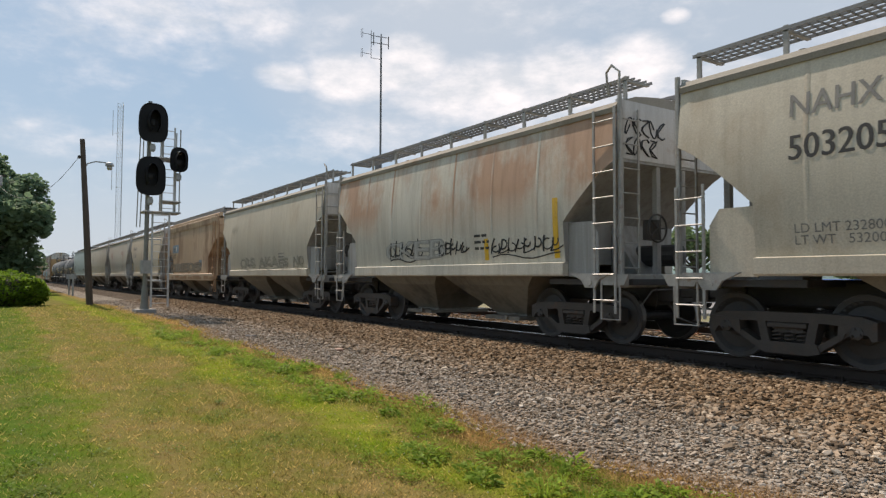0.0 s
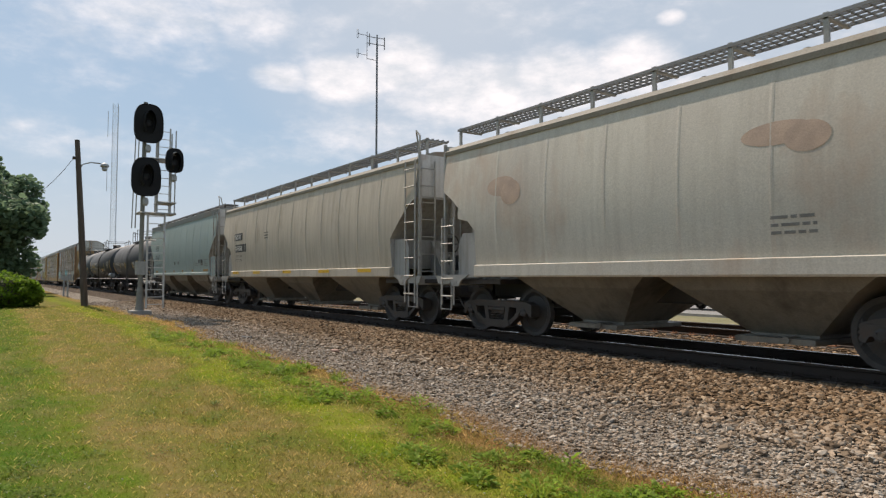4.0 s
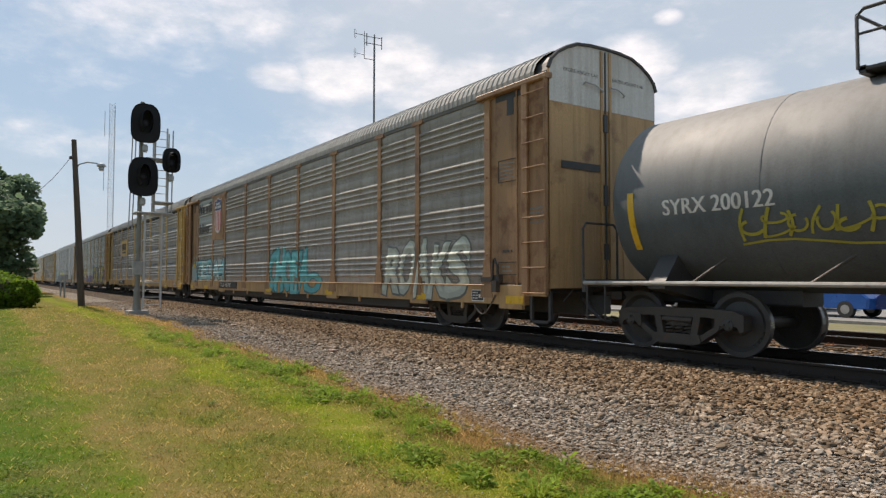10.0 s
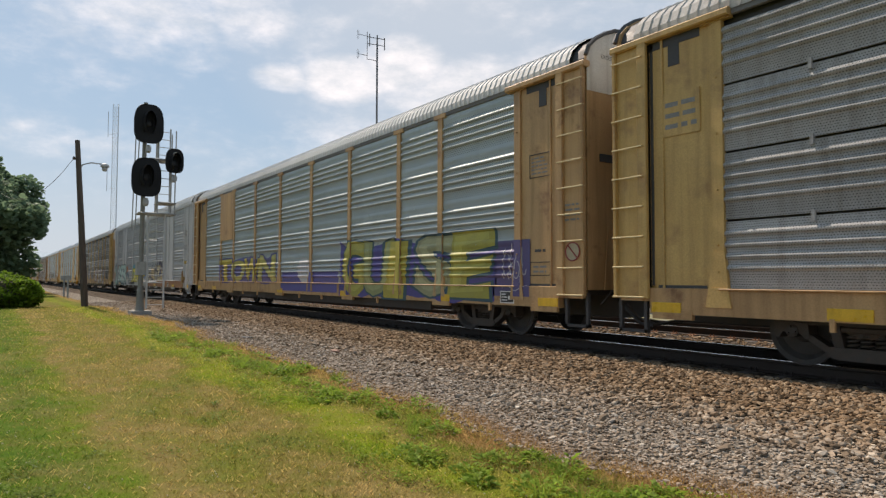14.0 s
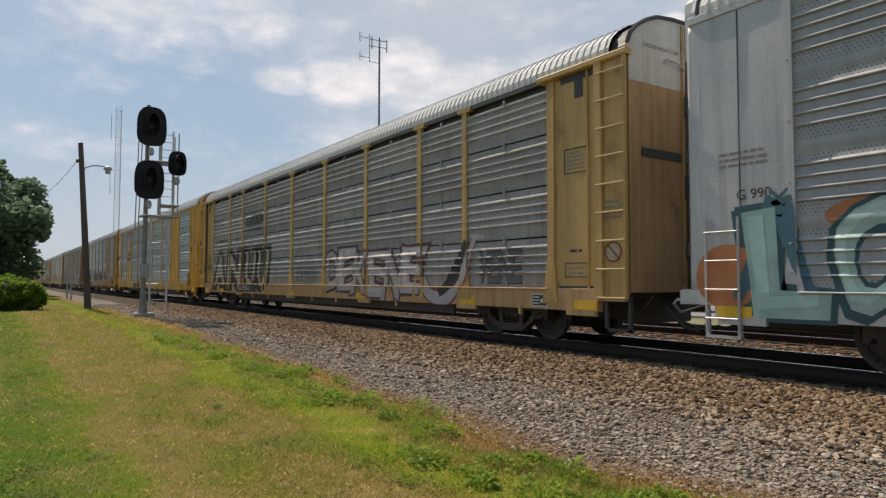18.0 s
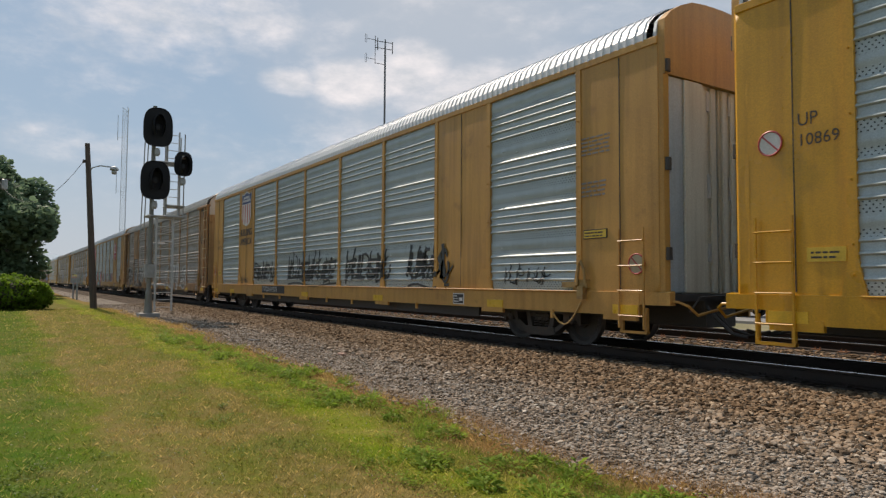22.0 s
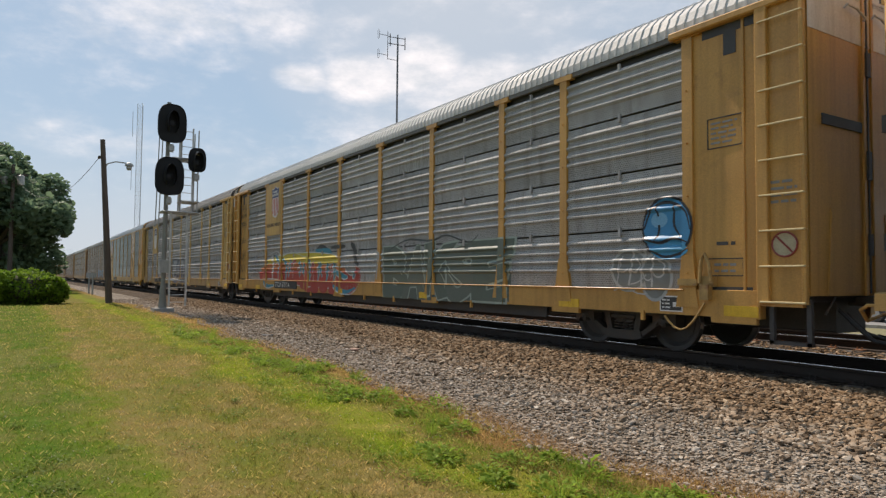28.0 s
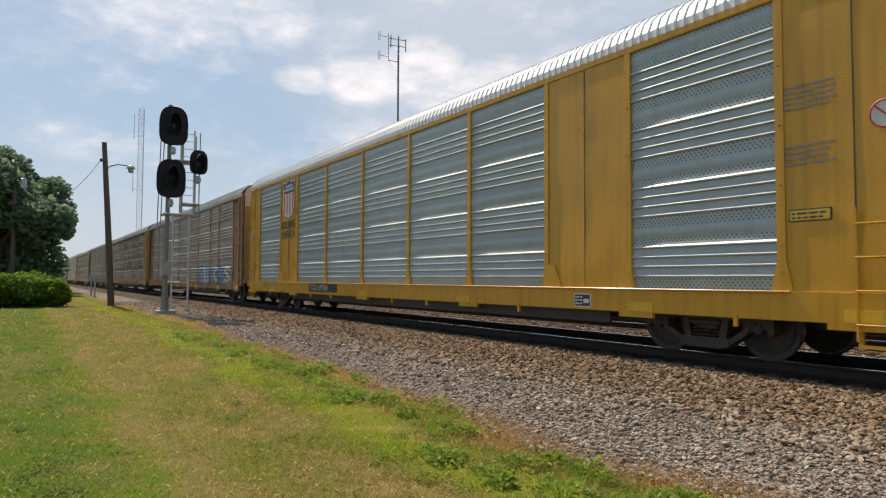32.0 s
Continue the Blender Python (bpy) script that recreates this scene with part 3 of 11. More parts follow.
def wheelset_mesh():
    g = Geo()
    for s in (-1, 1):
        # rim with flange inside, dished plate, hub
        prof = [(-0.05, 0.16), (-0.05, 0.33), (-0.07, 0.405), (-0.07, WHEEL_R - 0.02), (-0.07, WHEEL_R - 0.006), (-0.062, WHEEL_R), (0.052, WHEEL_R + 0.003), (0.058, WHEEL_R + 0.026),
                (0.075, WHEEL_R + 0.02), (0.075, 0.405), (0.02, 0.34), (0.045, 0.17), (0.07, 0.14)]
        prof = [(0.745 * s + a * s, rr) for a, rr in prof]
        g.lathe(prof, "y", n=28, mats=[0, 0, 0, 1, 1, 1, 1, 1, 0, 0, 0, 0])
        g.lathe([(0.66 * s, 0.14), (0.86 * s, 0.15), (0.88 * s, 0.1)], "y", n=14)
        g.lathe([(0.88 * s, 0.085), (1.12 * s, 0.085), (1.13 * s, 0.05)], "y", n=12)
        # cap bolts and rim stamp: turning can be seen by them
        for k in range(3):
            t = 2 * math.pi * k / 3
            c, w = 0.055 * math.cos(t), 0.055 * math.sin(t)
            g.lathe([(1.125 * s, 0.018), (1.15 * s, 0.016)], "y", centre=(c, 0, w), n=6)
        for k in range(5):
            t = 0.2 * k
            c, w = 0.38 * math.cos(t), 0.38 * math.sin(t)
            g.box(c - 0.012, c + 0.012, 0.812 * s - 0.004, 0.812 * s + 0.004, w - 0.02, w + 0.02, 0)
    g.lathe([(-0.7, 0.085), (0.7, 0.085)], "y", n=12)
    return g


def side_frame_mesh():
    g = Geo()
    y0, y1 = -0.09, 0.09
    top = [(-1.13, 0.5), (-1.13, 0.6), (-0.95, 0.66), (-0.55, 0.68), (0.55, 0.68), (0.95, 0.66), (1.13, 0.6), (1.13, 0.5), (0.9, 0.52), (0.5, 0.55), (-0.5, 0.55), (-0.9, 0.52)]
    g.prism(top, "y", y0, y1)
    for s in (-1, 1):
        g.prism([(0.3 * s, 0.55), (0.42 * s, 0.55), (0.36 * s, 0.27), (0.24 * s, 0.27)], "y", y0, y1)
        g.prism([(0.86 * s, 0.54), (1.02 * s, 0.56), (0.42 * s, 0.17), (0.3 * s, 0.2)], "y", y0, y1)
        g.prism([(1.13 * s, 0.6), (1.13 * s, 0.38), (1.07 * s, 0.36), (1.02 * s, 0.44), (0.76 * s, 0.44), (0.72 * s, 0.36), (0.66 * s, 0.38), (0.68 * s, 0.56)], "y", y0 - 0.02, y1 + 0.02)
    g.prism([(-0.44, 0.16), (-0.4, 0.28), (0.4, 0.28), (0.44, 0.16), (0.3, 0.12), (-0.3, 0.12)], "y", y0 - 0.02, y1 + 0.02)
    return g


def spring_mesh():
    g = Geo()
    for cx in (-0.17, 0.0, 0.17):
        turns, n = 4, 40
        pts = [(cx + 0.065 * math.cos(2 * math.pi * turns * i / n), 0.065 * math.sin(2 * math.pi * turns * i / n), 0.28 + 0.2 * i / n) for i in range(n + 1)]
        g.tube(pts, 0.016, 5)
    g.bar("x", -0.27, 0.27, -0.1, 0.1, 0.47, 0.54)
    return g


def truck(car, x):
    bol = Geo()
    bol.bar("y", -1.05, 1.05, -0.2, 0.2, 0.4, 0.56, 0.03)
    bol.lathe([(0.56, 0.2), (0.68, 0.18)], "z", n=16)
    bol.bar("y", -0.7, 0.7, -0.62, -0.54, 0.34, 0.42)
    bol.bar("y", -0.7, 0.7, 0.54, 0.62, 0.34, 0.42)
    me = shared(("truck",), lambda: bol)
    t = part("truck", me, M["steel"], car, at=(x, 0, 0))
    for s in (-1, 1):
        part("side_frame", shared(("side_frame",), side_frame_mesh), M["steel"], t, at=(0, 1.0 * s, 0))
        part("spring_nest", shared(("spring_nest",), spring_mesh), M["steel"], t, at=(0, 1.0 * s, 0))
        w = new("wheelset", shared(("wheelset",), wheelset_mesh, mats=(M["wheel"], M["tread"])))
        w.parent = t
        w.location = (0.889 * s, 0, WHEEL_R)
        WHEELS.append((car, w))
    return t


def coupler(car, end, sign):
    def make():
        g = Geo()
        g.bar("x", -0.75, -0.12, -0.08, 0.08, 0.8, 0.95, 0.02)
        g.prism([(-0.14, -0.12), (0.0, -0.15), (0.1, -0.05), (0.02, 0.02), (0.12, 0.1), (0.06, 0.17), (-0.14, 0.13)], "z", 0.74, 1.0)
        g.tube([(-0.5, -0.3, 0.7), (-0.25, -0.32, 0.45), (0.05, -0.2, 0.33), (0.25, 0.0, 0.4)], 0.025, 6)
        g.tube([(-0.45, 0.1, 0.95), (-0.35, -0.9, 0.93), (-0.33, -1.2, 0.7)], 0.016, 5)
        g.box(-0.95, -0.72, -0.35, 0.35, 0.66, 1.02)
        return g
    return part("coupler", shared(("coupler",), make), M["steel"], car, at=pose(end, 0, 0, 0, 0, 0 if sign > 0 else 180))


def ladder_geo(width, z0, z1, rungs, rail=0.03):
    """An upright ladder in the x-z plane, centred on x = 0."""
    g = Geo()
    for s in (-1, 1):
        g.box(s * width / 2 - rail, s * width / 2 + rail, -0.012, 0.012, z0, z1)
    for i in range(rungs):
        z = z0 + (i + 0.5) * (z1 - z0) / rungs
        g.tube([(-width / 2, -0.03, z), (width / 2, -0.03, z)], 0.013, 6)
    return g


# ---- autoracks: tall enclosed cars for road vehicles ----
RACK_L = 27.3
RIDGE = [(0.0, 0.0), (0.007, 0.02), (0.014, 0.032), (0.024, 0.035), (0.038, 0.026), (0.052, 0.013), (0.066, 0.0)]
OLD_RIDGE = [(0.0, 0.0), (0.014, 0.011), (0.026, 0.025), (0.038, 0.036), (0.052, 0.041), (0.068, 0.037), (0.084, 0.025), (0.1, 0.011), (0.114, 0.0)]
ROW = 0.96


def rack_section(style):
    """The side sheet's section from bottom to top as (z, y, punched), y negative towards the viewer; punched tells of the strip above the point.
    seam: four separate sheets; flush: one old sheet with smooth bands; new: one clean sheet with smooth bands."""
    out = []
    for s in range(4):
        b = 1.0 + s * ROW
        if style == "seam":
            out.append((b + 0.014, -1.50, 1))
            for k in range(4):
                zr = b + 0.24 + k * 0.16
                out += [(zr + u, -1.50 - w, 1) for u, w in OLD_RIDGE]
            out.append((b + ROW - 0.02, -1.50, 0))
        else:
            shape, pitch, first = (OLD_RIDGE, 0.15, 0.16) if style == "flush" else (RIDGE, 0.152, 0.18)
            if s == 0:
                out.append((b + 0.01, -1.5, 1))
            for k in range(4):
                zr = b + first + k * pitch
                mid = 1 if style == "flush" else 0
                out += [(zr + u, -1.50 - w, mid) for u, w in shape[:-1]] + [(zr + shape[-1][0], -1.5, 1 if k == 3 else mid)]
            # a strip of holes, a broad smooth swell, a strip of holes below the next ridges
            for k in range(7):
                u = k / 6
                out.append((b + first + 0.62 + 0.17 * u, -1.5 - 0.014 * math.sin(math.pi * u), 0 if k < 6 else 1))
    top = 4.86 if style == "seam" else 4.92
    out = [p for p in out if p[0] < top - 0.02]
    out.append((top, -1.5, 0))
    return out


def side_levels(style):
    return [(0.6, -1.556), (1.0, -1.556), (1.012, -1.5)] + [p[:2] for p in rack_section(style) if p[0] > 1.0125]


RACK_LEVELS, FLUSH_LEVELS, NEW_LEVELS = side_levels("seam"), side_levels("flush"), side_levels("new")


def sheet_mesh(width, style, row):
    """One corrugated sheet of four (row 0 to 3), or the whole bay (row None)."""
    sec = rack_section(style)
    if row is not None:
        lo, hi = 1.0 + row * ROW, 1.0 + (row + 1) * ROW
        sec = [p for p in sec if lo < p[0] < hi]
        if row == 3:
            sec = sec[:-1]
    g = Geo()
    n, w = len(sec), width / 2
    inner = w - 0.035
    # the ridges die away in a flat flange beside the posts
    for i in range(n - 1):
        (za, ya, punched), (zb, yb, _) = sec[i], sec[i + 1]
        g.add([(-inner, ya, za), (inner, ya, za), (inner, yb, zb), (-inner, yb, zb)], [(0, 1, 2, 3)], punched)
        for s in (-1, 1):
            g.add([(s * w, -1.5, za), (s * inner, ya, za), (s * inner, yb, zb), (s * w, -1.5, zb)], [(0, 1, 2, 3) if s < 0 else (3, 2, 1, 0)])
    a, b = sec[0][0], sec[-1][0]
    g.box(-w, w, -1.47, -1.46, a, b)
    g.box(-w, w, -1.499, -1.47, b - 0.004, b - 0.001)
    g.box(-w, w, -1.499, -1.47, a + 0.001, a + 0.004)
    if row is not None:
        g.box(-0.022, 0.022, -1.545, -1.502, b - 0.07, b + 0.07)
        # riveted flange tabs along the posts
        for s in (-1, 1):
            for z in (a + 0.04, b - 0.1):
                g.lathe([(-1.53, 0.034), (-1.505, 0.045)], "y", (s * (w - 0.045), 0, z + 0.03), 8)
    else:
        for s in (-1, 1):
            for i in range(26):
                z = a + 0.06 + i * 0.15
                if z < b - 0.03:
                    g.box(s * (w - 0.02) - 0.014, s * (w - 0.02) + 0.014, -1.525, -1.502, z, z + 0.03)
        # loose rivets on the smooth bands
        r = random.Random(int(width * 50))
        for i in range(7):
            x, z = r.uniform(-w + 0.2, w - 0.2), 1.0 + ROW * r.randint(1, 3) - 0.1 + r.uniform(-0.05, 0.06)
            g.lathe([(-1.53, 0.008), (-1.505, 0.016)], "y", (x, 0, z), 6)
    return g


def sheet(width, style, row):
    key = ("side_sheet", round(width, 2), style, row)
    if key not in CACHE:
        me = CACHE[key] = sheet_mesh(width, style, row).mesh("side_sheet", (None, None))
        me.polygons.foreach_set("use_smooth", [abs(p.normal.x) < 0.1 and p.center.y < -1.4995 for p in me.polygons])
        bm = bmesh.new()
        bm.from_mesh(me)
        for e in bm.edges:
            if len(e.link_faces) != 2 or e.calc_face_angle(0) > radians(50):
                e.smooth = False
        bm.to_mesh(me)
        bm.free()
    return CACHE[key]


def roof_profile(lift):
    """Half-round shoulders and a nearly flat crown."""
    p = [(-1.54, 4.92), (-1.535, 5.06), (-1.46, 5.23), (-1.3, 5.385), (-1.05, 5.53), (-0.77, 5.64), (-0.4, 5.68), (0, 5.69)]
    p = [(y, z + lift) for y, z in p]
    return p + [(-y, z) for y, z in p[-2::-1]]


ROOF, NEW_ROOF = roof_profile(0.0), roof_profile(0.085)


def rack_roof(old):
    g = Geo()
    prof = ROOF if old else NEW_ROOF
    base = prof[0][1]
    x0, x1, pitch = -RACK_L / 2 + (0.72 if old else 0.82), RACK_L / 2 - (0.72 if old else 0.82), 0.172
    rings, x = [], x0
    while x < x1 - 0.05:
        for dx, lift in ((0.0, 0.0), (0.118, 0.0), (0.126, 0.016), (0.146, 0.016), (0.154, 0.0)):
            if x + dx < x1:
                rings.append([(x + dx, y * (1 + lift / 1.6), z + lift * (0.2 + 0.8 * (z - base) / 0.77)) for y, z in prof])
        x += pitch
    rings.append([(x1, y, z) for y, z in prof])
    n = len(prof)
    v = [p for ring in rings for p in ring]
    g.add(v, [(i * n + k, i * n + k + 1, (i + 1) * n + k + 1, (i + 1) * n + k) for i in range(len(rings) - 1) for k in range(n - 1)])
    return g


def post_mesh(old, gusset=True):
    g = Geo()
    w = 0.09 if old else 0.06
    b = 0.19 if old else 0.13
    if not gusset:
        b = 0.15
    top = 4.86 if old else 4.93
    if old:
        # a flat bar with a flared boot
        g.prism([(-w, 1.52), (w, 1.52), (w, top), (-w, top)], "y", -1.546, -1.46)
        g.prism([(-b, 1.02), (b, 1.02), (w + 0.012, 1.52), (-w - 0.012, 1.52)], "y", -1.562, -1.46)
        g.prism([(-b - 0.05, 0.74), (b + 0.05, 0.74), (b, 1.02), (-b, 1.02)], "y", -1.574, -1.5)
        g.prism([(-0.23, top - 0.05), (0.23, top - 0.05), (0.23, top + 0.045), (-0.23, top + 0.045)], "y", -1.56, -1.46)
    else:
        g.prism([(-b, 1.0), (b, 1.0), (w, 1.42), (w, top), (-w, top), (-w, 1.42)], "y", -1.546, -1.46)
    for z in (1.25, 1.62, 2.4, 3.2, 4.0):
        g.tube([(0, -1.574, z), (0, -1.54, z)], 0.014, 6)
    return g


def panel_post():
    """The broad boot of the post beside a plain panel."""
    return Geo().prism([(-0.07, 1.0), (0.42, 1.0), (0.24, 1.42), (-0.07, 1.42)], "y", -1.552, -1.5)


def plain_panel(width, z0=1.0, z1=4.93, y=-1.525):
    """A flat steel panel with pressed borders and soft dents."""
    g = Geo()
    nx, nz = 10, 24
    pts = []
    for i in range(nx + 1):
        for j in range(nz + 1):
            edge = i in (0, nx) or j in (0, nz)
            px, pz = -width / 2 + width * i / nx, z0 + (z1 - z0) * j / nz
            dent = 0.013 * noise.noise(Vector((px * 0.9 + width * 7, pz * 1.1, 3.0)))
            pts.append((px, y + (0 if edge else dent), pz))
    g.add(pts, [(i * (nz + 1) + j, (i + 1) * (nz + 1) + j, (i + 1) * (nz + 1) + j + 1, i * (nz + 1) + j + 1) for i in range(nx) for j in range(nz)])
    w, b = width / 2, -1.44
    g.add([(-w, b, z0), (w, b, z0), (w, b, z1), (-w, b, z1), (-w, y, z0), (w, y, z0), (w, y, z1), (-w, y, z1)],
          [(0, 1, 5, 4), (3, 7, 6, 2), (0, 4, 7, 3), (1, 2, 6, 5)])
    return g


def panel_mesh(width, y):
    key = ("panel", round(width, 2), y)
    if key not in CACHE:
        me = CACHE[key] = plain_panel(width, y=y).mesh("panel", (None,))
        me.polygons.foreach_set("use_smooth", [p.center.y < y + 0.02 and abs(p.normal.y) > 0.5 for p in me.polygons])
    return CACHE[key]


def door_arch(prof, y0, y1, low, drop=0.0):
    """The outline of one half of an end door in (y, z)."""
    arch = [(max(y, y0), z - drop) for y, z in prof[1:8] if y < y1]
    return [(y0, low)] + arch + [(y1, prof[7][1] - drop), (y1, low)]


def rack_door(old):
    """One half of an end door, hinged at the corner post; the two halves fold round the car's end."""
    g = Geo()
    if old:
        g.prism(door_arch(ROOF, -1.5, -0.02, 0.95, 0.03), "x", -0.06, 0.0)
        g.box(0.0, 0.03, -0.15, -0.09, 0.95, 5.6)
        g.prism([(-1.1, 0.95), (-1.0, 2.1), (-0.45, 2.1), (-0.5, 0.95)], "x", 0.0, 0.014)
    else:
        g.prism(door_arch(NEW_ROOF, -1.5, -0.02, 0.95, 0.03), "x", -0.06, 0.0)
        for y in (-1.44, -1.12):
            g.bar("z", 1.0, 4.42, 0.0, 0.04, y, y + 0.1, 0.02)
    return g


def folding_leaf():
    """The cream inner leaf of a new car's end door, with upright swages."""
    g = Geo().box(0.002, 0.03, -0.98, -0.03, 0.97, 4.42)
    for k in range(4):
        g.bar("z", 1.0, 4.4, 0.03, 0.07, -0.95 + k * 0.24, -0.81 + k * 0.24, 0.02)
    return g


def lock_bar():
    """Black lock bars joined by the seam strip of an old end door."""
    g = Geo()
    for z, h in ((4.0, 0.34), (2.55, 0.4), (1.5, 0.3)):
        g.bar("z", z, z + h, 0.014, 0.055, -0.1, 0.02, 0.01)
    g.box(0.008, 0.022, -0.025, 0.01, 0.98, 5.6)
    return g


def door_handle(y0, y1):
    return Geo().tube([(0.02, y0, 4.86), (0.07, y0, 4.9), (0.07, (y0 + y1) / 2, 4.89), (0.07, y1, 4.8), (0.02, y1, 4.78)], 0.018, 6)


OLD_EDGES = (2.15, 4.87, 6.75, 9.56, 12.34, 15.12, 17.85, 20.62, 22.5, 25.12)
NEW_EDGES = (2.33, 4.95, 6.98, 9.6, 12.38, 15.18, 17.95, 20.66, 22.52, 25.2)


def rack_side(levels, old):
    """Where paint lies on the posts and plain panels of an autorack."""
    half, strips = RACK_L / 2, []
    edges = OLD_EDGES if old else NEW_EDGES
    post = [(0.6, -1.575), (1.02, -1.575), (1.021, -1.563), (1.52, -1.563), (1.521, -1.547), (5, -1.547)] if old else [(0.6, -1.556), (1.0, -1.556), (1.001, -1.553), (1.42, -1.553), (1.421, -1.547), (5, -1.547)]
    for e in edges:
        w = 0.1 if old else 0.065
        strips.append((half - e - w, half - e + w, post))
    flat = [(0.6, -1.556), (1.0, -1.556), (1.001, -1.522 if old else -1.541), (5, -1.522 if old else -1.541)]
    spans = ((1.08, 2.05), (25.22, 26.25)) if old else ((0.7, 2.27), (5.01, 6.92), (20.72, 22.46), (25.26, 26.6))
    return Side(levels, strips + [(half - b, half - a, flat) for a, b in spans])


SEAM_SIDE, FLUSH_SIDE, NEW_SIDE = rack_side(RACK_LEVELS, True), rack_side(FLUSH_LEVELS, True), rack_side(NEW_LEVELS, False)


def rack_car(k, old, paint, sheets, roof, label, door=None, eave=None, sill=None, marks=None, far=False, style=None):
    """One autorack; k counts from the first behind the tank cars. Distances along the car count from its front coupling."""
    car = thing("autorack_car", label, "rail car", group="cars of the train")
    half = RACK_L / 2
    style = style or ("seam" if old else "new")
    def X(d):
        return half - d
    def both_ends(d):
        return ((X(d), 1), (-X(d), -1))
    pm, sm = M[paint], M[sheets]
    g = Geo()
    g.bar("x", -half + 0.6, half - 0.6, -0.4, 0.4, 0.42, 0.9, 0.03)
    g.box(-half + 0.5, half - 0.5, -1.42, 1.42, 0.86, 0.98)
    g.box(-half + 5.6, half - 5.6, -1.3, -1.24, 0.4, 0.86)
    for d in range(3, 26, 3):
        g.box(X(d) - 0.06, X(d) + 0.06, -1.4, 1.4, 0.6, 0.86)
    for d in (9.2, 16.0):
        g.lathe([(X(d) - 0.5, 0.2), (X(d) + 0.5, 0.2)], "x", centre=(0, -0.9, 0.55), n=12)
    part("underframe", shared(("rack_underframe",), lambda: g), M["black"], car)
    # side sills
    def sill_geo():
        s = Geo()
        low = 0.62
        s.prism([(-1.555, low), (-1.555, 1.0), (-1.42, 1.02), (-1.42, low)], "x", -half + 1.0, half - 1.0)
        s.prism([(-1.545, 0.8), (-1.545, 1.0), (-1.42, 1.02), (-1.42, 0.8)], "x", -half + 0.42, half - 0.42)
        s.bar("x", -half + 2.2, half - 2.2, -1.6, -1.5, 0.985, 1.008, 0.006)
        for d in (1.4, 4.8, 9.6, 15.1, 21.0, 25.9):
            s.box(X(d) - 0.35, X(d) + 0.35, -1.562, -1.5, 0.54, 0.68)
        # small brackets hanging on the lower edge
        for d in (3.0, 7.8, 11.4, 13.2, 17.4, 19.2, 23.6):
            s.box(X(d) - 0.03, X(d) + 0.03, -1.575, -1.53, 0.5, 0.66)
        return s
    part("side_sill", shared(("rack_sill",), sill_geo), M[sill or paint], car)
    part("side_sill", shared(("rack_sill",), sill_geo), M[sill or paint], car, at=pose(0, 0, 0, 0, 0, 180))
    part("roof", shared(("rack_roof", old), lambda: rack_roof(old)), M[roof], car)
    if old:
        part("eave_rail", shared(("rack_eave",), lambda: Geo().bar("x", -half + 0.8, half - 0.8, -1.528, -1.46, 4.84, 4.95, 0.01)), M["eave_zinc"], car)
    else:
        part("eave_rail", shared(("rack_eave_new",), lambda: Geo().bar("x", -half + 0.62, half - 0.62, -1.548, -1.46, 4.91, 5.03, 0.01)), M[eave or paint], car)
    # far side: a plain ribbed wall
    def far_wall():
        s = Geo()
        s.box(-half + 0.5, half - 0.5, 1.48, 1.54, 1.0, 4.97)
        for e in OLD_EDGES:
            s.box(X(e) - 0.08, X(e) + 0.08, 1.54, 1.58, 1.0, 4.95)
        return s
    part("far_side_wall", shared(("rack_far",), far_wall), sm, car)
    # Black sheet added inside the car, behind the near side's joints.
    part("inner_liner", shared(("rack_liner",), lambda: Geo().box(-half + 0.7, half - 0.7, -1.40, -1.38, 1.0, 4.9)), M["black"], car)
    edges = OLD_EDGES if old else NEW_EDGES
    skip = () if old else (1, 7)
    for i, (a, b) in enumerate(zip(edges, edges[1:])):
        w = b - a
        if i in skip:
            part("plain_panel", panel_mesh(w, -1.525), pm, car, at=(X((a + b) / 2), 0, 0))
            part("panel_seam", shared(("panel_seam",), lambda: Geo().box(-0.007, 0.007, -1.534, -1.515, 1.04, 4.9)), M["black_ink"], car, at=(X((a + b) / 2), 0, 0))
            part("post_boot", shared(("post_boot",), panel_post), pm, car, at=(X(b), 0, 0))
            part("post_boot", shared(("post_boot_turned",), lambda: Geo().prism([(0.07, 1.0), (0.07, 1.42), (-0.24, 1.42), (-0.42, 1.0)], "y", -1.552, -1.5)), pm, car, at=(X(a), 0, 0))
        elif style == "seam":
            for row in range(4):
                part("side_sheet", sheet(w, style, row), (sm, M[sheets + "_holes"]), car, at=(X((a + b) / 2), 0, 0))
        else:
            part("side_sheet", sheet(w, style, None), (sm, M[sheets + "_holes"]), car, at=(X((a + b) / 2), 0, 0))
    for i, e in enumerate(edges):
        inner = 0 < i < len(edges) - 1
        part("side_post", shared(("side_post", old, inner), lambda: post_mesh(old, inner)), pm, car, at=(X(e), 0, 0))
    # end panels
    for a, b in ((1.0 if old else 0.62, edges[0]), (edges[-1], 26.3 if old else 26.68)):
        part("end_panel", panel_mesh(b - a, -1.505 if old else -1.525), pm, car, at=(X((a + b) / 2), 0, 0))
